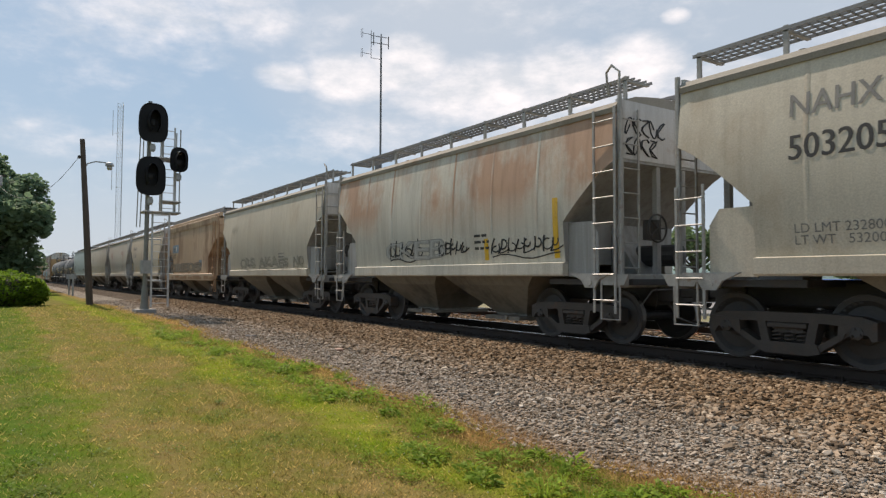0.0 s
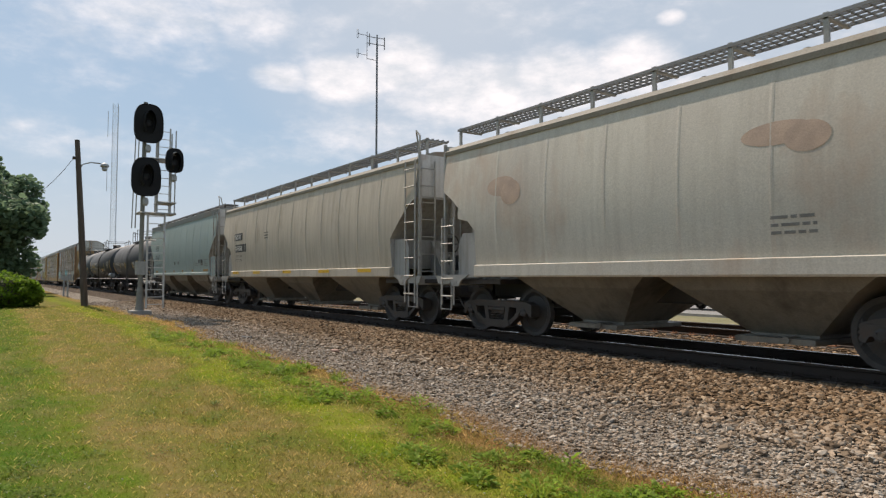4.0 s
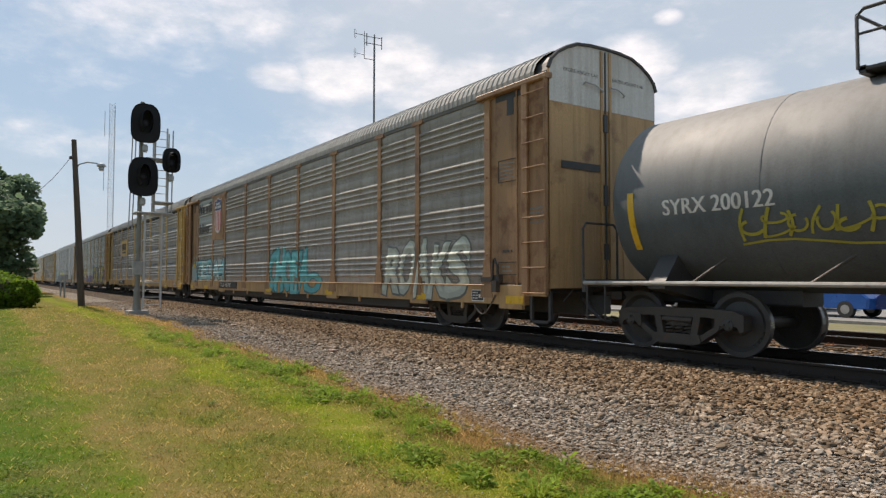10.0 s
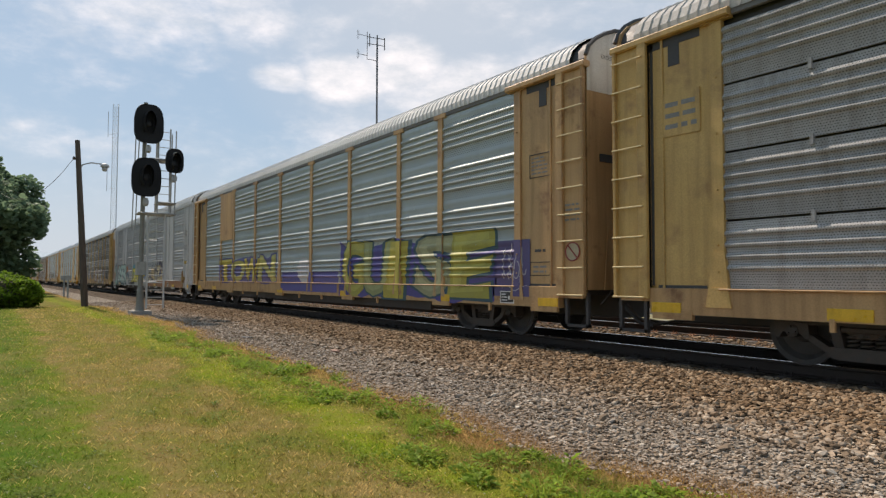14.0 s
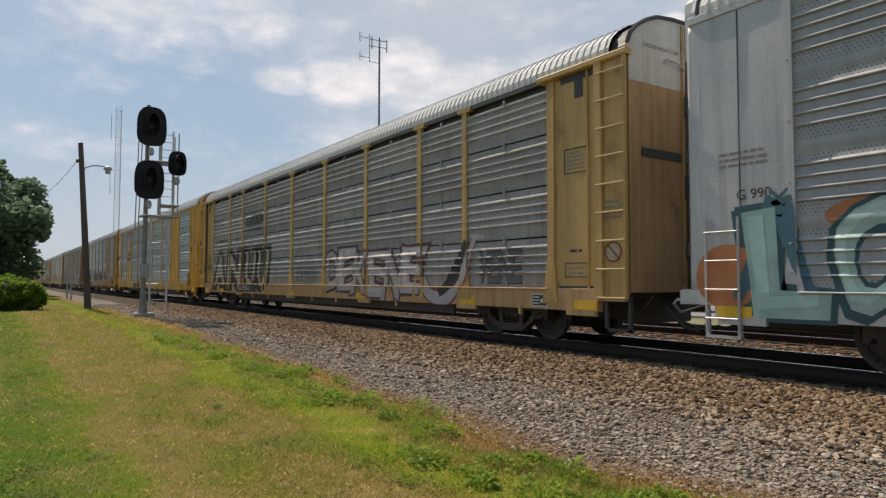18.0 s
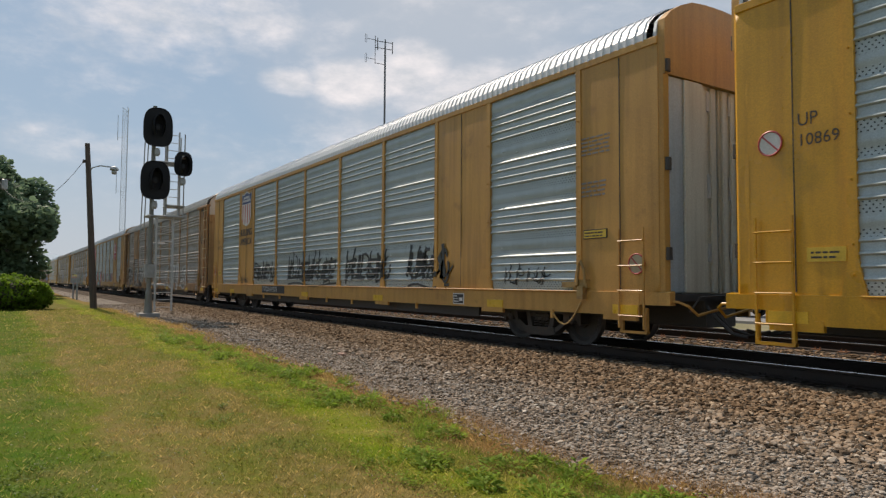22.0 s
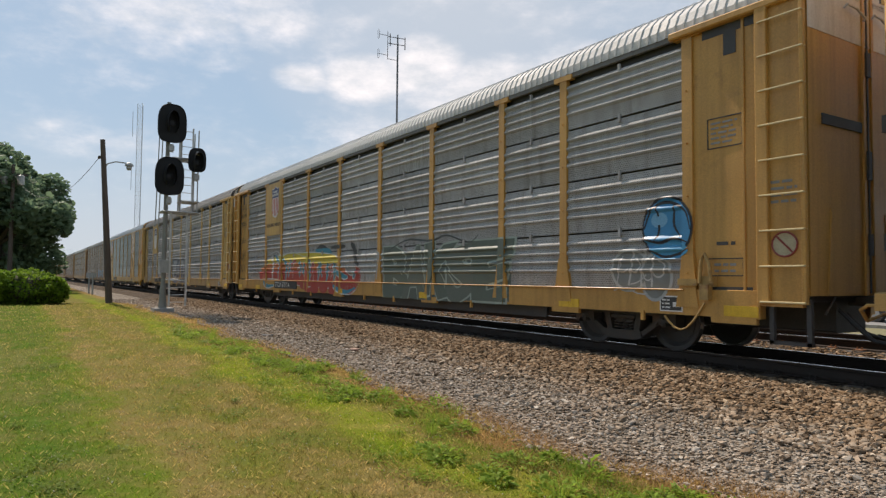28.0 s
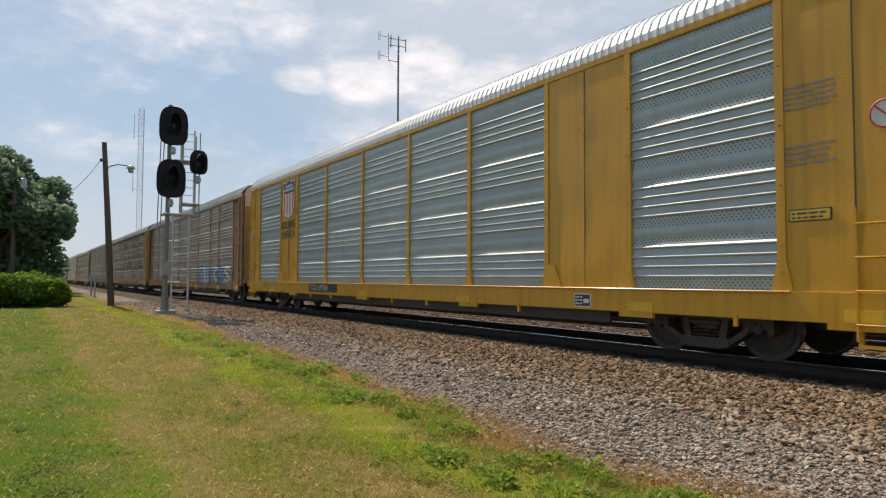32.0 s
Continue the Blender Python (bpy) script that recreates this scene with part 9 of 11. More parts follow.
def lawn_material(name="mown_grass", translucent=0.0, low=0.8, high=1.2):
    """Mown grass: green, yellowish and straw-dry patches."""
    m = bpy.data.materials.new(name)
    m.use_nodes = True
    nt = m.node_tree
    N, L = nt.nodes.new, nt.links.new
    b = nt.nodes["Principled BSDF"]
    co, geo = N("ShaderNodeTexCoord"), N("ShaderNodeNewGeometry")

    def noisy(scale, detail, rough=0.55):
        n = N("ShaderNodeTexNoise")
        n.inputs["Scale"].default_value, n.inputs["Detail"].default_value, n.inputs["Roughness"].default_value = scale, detail, rough
        L(co.outputs["Object"], n.inputs["Vector"])
        return n.outputs["Fac"]

    def ramp(src, stops):
        r = N("ShaderNodeValToRGB")
        e = r.color_ramp.elements
        e[0].position, e[0].color = stops[0][0], (*stops[0][1], 1)
        e[1].position, e[1].color = stops[-1][0], (*stops[-1][1], 1)
        for p, c in stops[1:-1]:
            e.new(p).color = (*c, 1)
        L(src, r.inputs[0])
        return r.outputs[0]

    # strips along the line: dry by the gravel, a green belt, a worn tan belt, lush grass farther off
    sep = N("ShaderNodeSeparateXYZ")
    L(co.outputs["Object"], sep.inputs[0])

    def op(kind, a, c):
        n = N("ShaderNodeMath")
        n.operation = kind
        for k, v in enumerate((a, c)):
            if isinstance(v, (int, float)):
                n.inputs[k].default_value = v
            else:
                L(v, n.inputs[k])
        return n.outputs[0]

    wander = op("MULTIPLY", op("SUBTRACT", noisy(0.5, 4, 0.6), 0.5), 1.7)
    across = op("DIVIDE", op("ADD", op("ADD", sep.outputs[1], 11.5), wander), 6.0)
    green, lush, olive, tan, straw, lime = (0.118, 0.168, 0.018), (0.07, 0.132, 0.017), (0.165, 0.155, 0.034), (0.23, 0.175, 0.066), (0.34, 0.235, 0.105), (0.19, 0.24, 0.016)
    broad = ramp(across, [(0.02, olive), (0.16, lush), (0.33, lush), (0.39, green), (0.44, tan), (0.5, (0.19, 0.165, 0.05)), (0.55, olive), (0.61, (0.2, 0.165, 0.055)), (0.69, olive), (0.735, lime), (0.79, lime), (0.83, olive), (0.88, green), (0.93, (0.31, 0.19, 0.075))])
    small = ramp(noisy(1.5, 9, 0.75), [(0.36, lush), (0.43, green), (0.49, olive), (0.55, tan), (0.62, straw)])
    mx = N("ShaderNodeMix")
    mx.data_type = "RGBA"
    mx.inputs["Factor"].default_value = 0.4
    L(broad, mx.inputs["A"])
    L(small, mx.inputs["B"])
    # single dry leaves among the green ones
    dry = N("ShaderNodeMix")
    dry.data_type = "RGBA"
    pick = N("ShaderNodeMapRange")
    L(geo.outputs["Random Per Island"], pick.inputs["Value"])
    pick.inputs["From Min"].default_value, pick.inputs["From Max"].default_value = 0.72, 0.76
    pick.inputs["To Max"].default_value = 0.45 if translucent else 0.0
    L(pick.outputs[0], dry.inputs["Factor"])
    L(mx.outputs["Result"], dry.inputs["A"])
    dry.inputs["B"].default_value = (*straw, 1)
    grain = N("ShaderNodeHueSaturation")
    gr = N("ShaderNodeMapRange")
    L(noisy(70, 4, 0.7), gr.inputs["Value"])
    gr.inputs["From Min"].default_value, gr.inputs["From Max"].default_value = 0.3, 0.7
    gr.inputs["To Min"].default_value, gr.inputs["To Max"].default_value = 0.55, 1.45
    L(gr.outputs[0], grain.inputs["Value"])
    L(dry.outputs["Result"], grain.inputs["Color"])
    hs = N("ShaderNodeHueSaturation")
    L(grain.outputs[0], hs.inputs["Color"])
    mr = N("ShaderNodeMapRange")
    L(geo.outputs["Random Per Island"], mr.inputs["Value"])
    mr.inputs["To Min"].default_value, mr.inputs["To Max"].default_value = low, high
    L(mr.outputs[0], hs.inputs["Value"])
    L(hs.outputs[0], b.inputs["Base Color"])
    b.inputs["Roughness"].default_value = 1.0
    b.inputs["Specular IOR Level"].default_value = 0.03
    bp = N("ShaderNodeBump")
    bp.inputs["Strength"].default_value, bp.inputs["Distance"].default_value = 0.5, 0.03
    L(noisy(55, 3), bp.inputs["Height"])
    L(bp.outputs[0], b.inputs["Normal"])
    # thin leaves let light through
    tl, mix = N("ShaderNodeBsdfTranslucent"), N("ShaderNodeMixShader")
    L(hs.outputs[0], tl.inputs["Color"])
    mix.inputs[0].default_value = translucent
    L(b.outputs[0], mix.inputs[1])
    L(tl.outputs[0], mix.inputs[2])
    L(mix.outputs[0], nt.nodes["Material Output"].inputs["Surface"])
    return m


def gravel_material(name, cols, scale):
    """Broken stone: cells of differing colour with dark joints."""
    m = bpy.data.materials.new(name)
    m.use_nodes = True
    nt = m.node_tree
    N, L = nt.nodes.new, nt.links.new
    b = nt.nodes["Principled BSDF"]
    co = N("ShaderNodeTexCoord")
    vo = N("ShaderNodeTexVoronoi")
    vo.inputs["Scale"].default_value = scale
    L(co.outputs["Object"], vo.inputs["Vector"])
    sep = N("ShaderNodeSeparateColor")
    L(vo.outputs["Color"], sep.inputs[0])
    rp = N("ShaderNodeValToRGB")
    e = rp.color_ramp.elements
    e[0].color, e[1].color = (*cols[0], 1), (*cols[2], 1)
    e.new(0.5).color = (*cols[1], 1)
    L(sep.outputs[0], rp.inputs[0])
    no = N("ShaderNodeTexNoise")
    no.inputs["Scale"].default_value, no.inputs["Detail"].default_value = 0.8, 6
    L(co.outputs["Object"], no.inputs["Vector"])
    hs = N("ShaderNodeHueSaturation")
    mr = N("ShaderNodeMapRange")
    L(no.outputs["Fac"], mr.inputs["Value"])
    mr.inputs["From Min"].default_value, mr.inputs["From Max"].default_value = 0.3, 0.7
    mr.inputs["To Min"].default_value, mr.inputs["To Max"].default_value = 0.75, 1.2
    L(rp.outputs[0], hs.inputs["Color"])
    L(mr.outputs[0], hs.inputs["Value"])
    L(hs.outputs[0], b.inputs["Base Color"])
    b.inputs["Roughness"].default_value = 1.0
    b.inputs["Specular IOR Level"].default_value = 0.1
    bp = N("ShaderNodeBump")
    bp.inputs["Strength"].default_value, bp.inputs["Distance"].default_value = 1.0, 0.03
    bp.invert = True
    L(vo.outputs["Distance"], bp.inputs["Height"])
    L(bp.outputs[0], b.inputs["Normal"])
    return m


def stone_material():
    m = bpy.data.materials.new("broken_stone")
    m.use_nodes = True
    nt = m.node_tree
    N, L = nt.nodes.new, nt.links.new
    b = nt.nodes["Principled BSDF"]
    geo, info, co = N("ShaderNodeNewGeometry"), N("ShaderNodeObjectInfo"), N("ShaderNodeTexCoord")
    ad = N("ShaderNodeMath")
    ad.operation = "ADD"
    L(geo.outputs["Random Per Island"], ad.inputs[0])
    L(info.outputs["Random"], ad.inputs[1])
    fr = N("ShaderNodeMath")
    fr.operation = "FRACT"
    L(ad.outputs[0], fr.inputs[0])
    rp = N("ShaderNodeValToRGB")
    e = rp.color_ramp.elements
    e[0].color, e[1].color = (0.1, 0.073, 0.051, 1), (0.58, 0.49, 0.385, 1)
    for p, c in ((0.3, (0.25, 0.185, 0.126)), (0.6, (0.4, 0.305, 0.22)), (0.85, (0.33, 0.28, 0.226))):
        e.new(p).color = (*c, 1)
    L(fr.outputs[0], rp.inputs[0])
    # a greyer belt along the lawn, rusty dust near the rails
    sep, belt, grey = N("ShaderNodeSeparateXYZ"), N("ShaderNodeMapRange"), N("ShaderNodeMix")
    L(geo.outputs["Position"], sep.inputs[0])
    L(sep.outputs[1], belt.inputs["Value"])
    belt.inputs["From Min"].default_value, belt.inputs["From Max"].default_value = -3.4, -4.7
    belt.inputs["To Max"].default_value = 0.6
    grey.data_type = "RGBA"
    grey.blend_type = "MULTIPLY"
    L(belt.outputs[0], grey.inputs["Factor"])
    L(rp.outputs[0], grey.inputs["A"])
    grey.inputs["B"].default_value = (0.87, 0.92, 1.0, 1)
    near, dust = N("ShaderNodeMapRange"), N("ShaderNodeMix")
    L(sep.outputs[1], near.inputs["Value"])
    near.inputs["From Min"].default_value, near.inputs["From Max"].default_value = -4.5, -3.1
    dust.data_type, dust.blend_type = "RGBA", "MULTIPLY"
    L(near.outputs[0], dust.inputs["Factor"])
    L(grey.outputs["Result"], dust.inputs["A"])
    dust.inputs["B"].default_value = (0.7, 0.61, 0.51, 1)
    no = N("ShaderNodeTexNoise")
    no.inputs["Scale"].default_value, no.inputs["Detail"].default_value = 40, 4
    L(co.outputs["Object"], no.inputs["Vector"])
    mr = N("ShaderNodeMapRange")
    L(no.outputs["Fac"], mr.inputs["Value"])
    mr.inputs["To Min"].default_value, mr.inputs["To Max"].default_value = 0.7, 1.3
    hs = N("ShaderNodeHueSaturation")
    L(dust.outputs["Result"], hs.inputs["Color"])
    L(mr.outputs[0], hs.inputs["Value"])
    L(hs.outputs[0], b.inputs["Base Color"])
    b.inputs["Roughness"].default_value = 1.0
    b.inputs["Specular IOR Level"].default_value = 0.1
    return m


# Ground tone lowered for thatch and shaded gaps, blade tone raised as if backlit.
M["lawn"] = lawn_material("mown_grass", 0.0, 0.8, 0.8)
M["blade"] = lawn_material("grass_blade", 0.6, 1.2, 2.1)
M["gravel"] = gravel_material("fine_gravel", [(0.115, 0.098, 0.08), (0.205, 0.176, 0.142), (0.33, 0.29, 0.245)], 30)
# Bed darkened to put shade into the gaps between loose stones.
M["ballast"] = gravel_material("ballast_bed", [(0.03, 0.022, 0.016), (0.07, 0.053, 0.039), (0.15, 0.116, 0.086)], 22)
M["stone"] = stone_material()
M["verge"] = surface("dry_verge_grass", [(0.12, 0.12, 0.04), (0.24, 0.2, 0.11)], 0.9, 0, 0.6, fine=12, bump=0.6, depth=0.05)
M["asphalt"] = surface("car_park_asphalt", [(0.16, 0.155, 0.15), (0.25, 0.245, 0.235)], 0.85, 0, 0.3, fine=30, bump=0.2)
M["field"] = surface("far_fields", [(0.06, 0.085, 0.03), (0.12, 0.14, 0.06)], 0.95, 0, 0.02, fine=0.3, bump=0)


def build_ground():
    xs = [-3000, -1200, -500, -250, -140, -100, -80, -66, -56] + [-48 + 0.75 * i for i in range(72)] + [10, 20, 40, 100, 300, 1000, 3000]
    fixed = [-3000, -1200, -400, -120, -50, -25, -16, -13, -11.5, -10, -9, -8, -7.2, -6.6]
    tail = [-4.8, -4.2, -3.6, -3.0, -2.5, -2.1, -1.0, 0.0, 1.0, 2.4, 3.6, 4.7, 5.8, 7.2, 8.4, 9.7, 13.4, 13.5, 30, 60, 120, 400, 1200, 3000]
    g = Geo()
    rows = len(fixed) + 1 + len(tail)
    for x in xs:
        b = border_y(x)
        for y in fixed + [b] + tail:
            z = ground_z(x, y + (1e-6 if y == b else 0))
            if y < b and abs(x) < 60 and y > -30:
                z += 0.018 * noise.noise(Vector((x * 0.7, y * 0.7, 0)))
            g.v.append((x, y, z))
    for i in range(len(xs) - 1):
        for j in range(rows - 1):
            ys = (fixed + [0] + tail)[j]
            k = 0 if j < len(fixed) else 1 if ys == 0 or ys < -3.7 else 2 if ys < 7.1 else 3 if ys < 13.4 else 4 if ys < 60 else 5
            if j == len(fixed):
                k = 1
            g.f.append((i * rows + j, (i + 1) * rows + j, (i + 1) * rows + j + 1, i * rows + j + 1))
            g.m.append(k)
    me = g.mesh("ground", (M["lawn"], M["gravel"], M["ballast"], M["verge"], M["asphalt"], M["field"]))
    return tagged(new("ground", me), "lawn, gravel, ballast and car park in one sheet", "ground", kind="structure")


GROUND = build_ground()


def rock(seed):
    """A broken stone: a ball of 11 points, squashed and chipped."""
    r = random.Random(seed)
    base = [(1, 0, 0), (-1, 0, 0), (0, 1, 0), (0, -1, 0), (0, 0, 1), (0, 0, -1)] + [(a * 0.74, b * 0.74, c * 0.74) for a, b, c in ((-1, -1, 1), (1, 1, 1), (1, -1, 0.8), (-1, 1, 0.8), (1, 1, -1))]
    v = [Vector(p) * r.uniform(0.7, 1.15) for p in base]
    bm = bmesh.new()
    for p in v:
        bm.verts.new(p)
    res = bmesh.ops.convex_hull(bm, input=bm.verts)
    bmesh.ops.delete(bm, geom=[e for e in res["geom_interior"] if isinstance(e, bmesh.types.BMVert)], context="VERTS")
    bm.verts.index_update()
    out = [tuple(p.co) for p in bm.verts], [tuple(x.index for x in f.verts) for f in bm.faces]
    bm.free()
    return out


ROCKS = [rock(i) for i in range(7)]


def scatter_mesh(name, templates, places, material):
    """Joins many small pieces: each place is (template, x, y, z, sx, sy, sz, turn, tip)."""
    vs, fs, n = [], [], 0
    for k, x, y, z, sx, sy, sz, turn, tip in places:
        v, f = templates[k]
        m = Matrix.Translation((x, y, z)) @ Euler((tip, tip * 0.6, turn)).to_matrix().to_4x4() @ Matrix.Diagonal((sx, sy, sz, 1))
        a = np.array(v) @ np.array(m.to_3x3()).T + (x, y, z)
        vs.append(a)
        fs.extend([tuple(i + n for i in q) for q in f])
        n += len(v)
    me = bpy.data.meshes.new(name)
    me.from_pydata(np.concatenate(vs).tolist(), [], fs)
    me.materials.append(material)
    return me


def build_ballast():
    r = random.Random(5)
    loose = []
    while len(loose) < 84000:
        x = -0.3 - 42 * r.random() ** 1.9
        b = border_y(x)
        y = r.uniform(b - 0.15, -1.25)
        far = 1.0 + 0.4 * min(1.0, -x / 30)
        if y < -4.05 + 0.5 * noise.noise(Vector((x * 0.5, y, 2.0))):
            s = (r.uniform(0.008, 0.015) if r.random() < 0.75 else r.uniform(0.014, 0.024)) * far
            loose.append((r.randrange(7), x, y, ground_z(x, y) + s * 0.35, s * r.uniform(0.9, 1.5), s * r.uniform(0.8, 1.2), s * r.uniform(0.5, 0.9), r.uniform(0, 6.28), r.uniform(-0.5, 0.5)))
        elif r.random() < 0.8:
            s = r.uniform(0.018, 0.034) * far
            loose.append((r.randrange(7), x, y, ground_z(x, y) + s * r.uniform(0.1, 0.75), s * r.uniform(0.9, 1.5), s * r.uniform(0.7, 1.1), s * r.uniform(0.5, 0.9), r.uniform(0, 6.28), r.uniform(-0.7, 0.7)))
    me = scatter_mesh("ballast_stones", ROCKS, loose, M["stone"])
    tagged(new("ballast_stones", me), "brown-grey broken ballast stones beside the track", "ballast", kind="stuff")
    # ballast between the tracks and beyond
    back = []
    for _ in range(9000):
        x = r.uniform(-34, 2)
        y = r.choice((r.uniform(-0.55, 0.55), r.uniform(0.95, 3.6), r.uniform(1.2, 3.6), r.uniform(4.1, 5.3), r.uniform(5.8, 7.2)))
        s = r.uniform(0.025, 0.045)
        back.append((r.randrange(7), x, y, -0.2 + s * 0.3, s * 1.3, s, s * 0.7, r.uniform(0, 6.28), r.uniform(-0.5, 0.5)))
    me = scatter_mesh("ballast_stones", ROCKS, back, M["stone"])
    tagged(new("ballast_stones", me), "brown-grey ballast stones between the two tracks", "ballast", kind="stuff")
    # the nearest larger stones, each a piece of its own
    meshes = []
    for v, f in ROCKS:
        me = bpy.data.meshes.new("stone")
        me.from_pydata(v, [], f)
        me.materials.append(M["stone"])
        meshes.append(me)
    for i in range(280):
        x = -1.5 - 8.5 * r.random()
        y = r.uniform(-5.2, -2.0)
        s = r.uniform(0.026, 0.042)
        ob = new("stone", meshes[i % 7])
        ob.parent = GROUND
        ob.matrix_basis = pose(x, y, ground_z(x, y) + s * 0.45, r.uniform(-30, 30), r.uniform(-30, 30), r.uniform(0, 360)) @ Matrix.Diagonal((s * 1.3, s, s * 0.75, 1))


def rail_section():
    p = [(-0.07, -0.185), (-0.07, -0.172), (-0.012, -0.15), (-0.009, -0.05), (-0.036, -0.035), (-0.037, -0.012), (-0.03, -0.002)]
    return p + [(-u, w) for u, w in p[::-1]]


def build_track(name, y0, label, rusty):
    tr = thing(name, label, "railway track", kind="structure")
    for s in (-1, 1):
        g = Geo()
        yy = y0 + s * 0.7545
        g.prism([(yy + u, w) for u, w in rail_section()], "x", -600, 260)
        g.box(-600, 260, yy - 0.028, yy + 0.028, -0.004, 0.0, 1)
        part("rail", g, (M["rail"], M["rail_top"]), tr, "steel rail with a polished head")
    def tie():
        g = Geo()
        g.bar("y", -1.3, 1.3, -0.115, 0.115, -0.19, 0.0, 0.015)
        return g
    tie_me = shared(("tie",), tie)
    def plate():
        g = Geo()
        g.bar("y", -0.19, 0.19, -0.09, 0.09, 0.0, 0.018, 0.004)
        for u, w in ((-0.05, -0.1), (0.05, 0.1), (-0.05, 0.12), (0.05, -0.12)):
            g.box(u - 0.012, u + 0.012, w - 0.012, w + 0.012, 0.018, 0.06)
        return g
    plate_me = shared(("tie_plate",), plate)
    r = random.Random(int(y0 * 10) + 3)
    for i in range(66):
        x = 1.5 - i * 0.54 + r.uniform(-0.03, 0.03)
        t = part("tie", tie_me, M["tie"], tr, at=pose(x, y0 + r.uniform(-0.05, 0.05), -0.185, 0, 0, r.uniform(-1.5, 1.5)))
        for s in (-1, 1):
            # Main track plates share the rails' shade-dark colour.
            part("tie_plate", plate_me, M["rust_plate"] if rusty else M["rail"], t, at=(0, s * 0.7545, 0))
    g = Geo()
    for i in range(160):
        x = -34.3 - i * 0.54
        g.bar("y", y0 - 1.3, y0 + 1.3, x - 0.115, x + 0.115, -0.37, -0.19, 0.015)
    tagged(part("far_ties", g, M["tie"], tr), kind="stuff")
    return tr


M["rust_plate"] = surface("rusty_tie_plate", [(0.17, 0.07, 0.03), (0.27, 0.12, 0.055)], 0.8, 0.1, 6, fine=60, bump=0.2, rand=0.2)
build_ballast()
build_track("main_track", 0.0, "main track: steel rails spiked to dark wooden ties", False)
build_track("second_track", 4.66, "second track with rusty tie plates and spikes", True)


def build_grass():
    """Short blades over the near lawn, taller weeds along its edge."""
    r = np.random.default_rng(3)
    n = 600000
    u = r.random(n)
    d = np.hypot(2.2 * np.sqrt(u), 35.4 * u ** 2)
    ang = np.radians(np.where(r.random(n) < 0.75, r.normal(32, 36, n), r.uniform(0, 360, n)))
    x, y = -d * np.cos(ang), EYE.y + d * np.sin(ang)
    bord = -5.6 + 0.16 * np.sin(x * 0.55 + 1.0) + 0.11 * np.sin(x * 1.7) + 0.1 * np.sin(x * 0.21)
    keep = (y < bord + 0.1 * r.random(n)) & (y > -13)
    x, y, bord = x[keep], y[keep], bord[keep]
    n = len(x)
    t = np.clip((-x - 4.0) / 18.0, 0, 1)
    z = -0.38 + 0.18 * t * t * (3 - 2 * t) - 0.012
    edge = np.clip(1 - (bord - y) / 0.7, 0, 1)
    tall = (0.016 + 0.028 * r.random(n) ** 1.5) * (1 + 0.3 * edge * r.random(n)) * (1 + 0.03 * d[keep])
    wide = (0.0009 + 0.0012 * r.random(n)) * (1 + 0.14 * d[keep])
    a, lean = r.uniform(0, 6.283, n), r.uniform(0.2, 1.2, n)
    ca, sa = np.cos(a), np.sin(a)
    b = r.uniform(0, 6.283, n)
    v = np.empty((n, 4, 3))
    v[:, 0] = np.stack([x - ca * wide, y - sa * wide, z], 1)
    v[:, 1] = np.stack([x + ca * wide, y + sa * wide, z], 1)
    mx, my = x + np.cos(b) * tall * lean * 0.35, y + np.sin(b) * tall * lean * 0.35
    v[:, 2] = np.stack([mx + ca * wide * 0.7, my + sa * wide * 0.7, z + tall * 0.65], 1)
    v[:, 3] = np.stack([x + np.cos(b) * tall * lean, y + np.sin(b) * tall * lean, z + tall], 1)
    i = np.arange(n)[:, None] * 4
    faces = np.concatenate([i + np.array([[0, 1, 2]]), i + np.array([[0, 2, 3]])], 0)
    me = bpy.data.meshes.new("grass")
    me.from_pydata(v.reshape(-1, 3).tolist(), [], faces.tolist())
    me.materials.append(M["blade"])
    tagged(new("grass", me), "short mown grass, green with dry straw patches", "grass", kind="stuff")


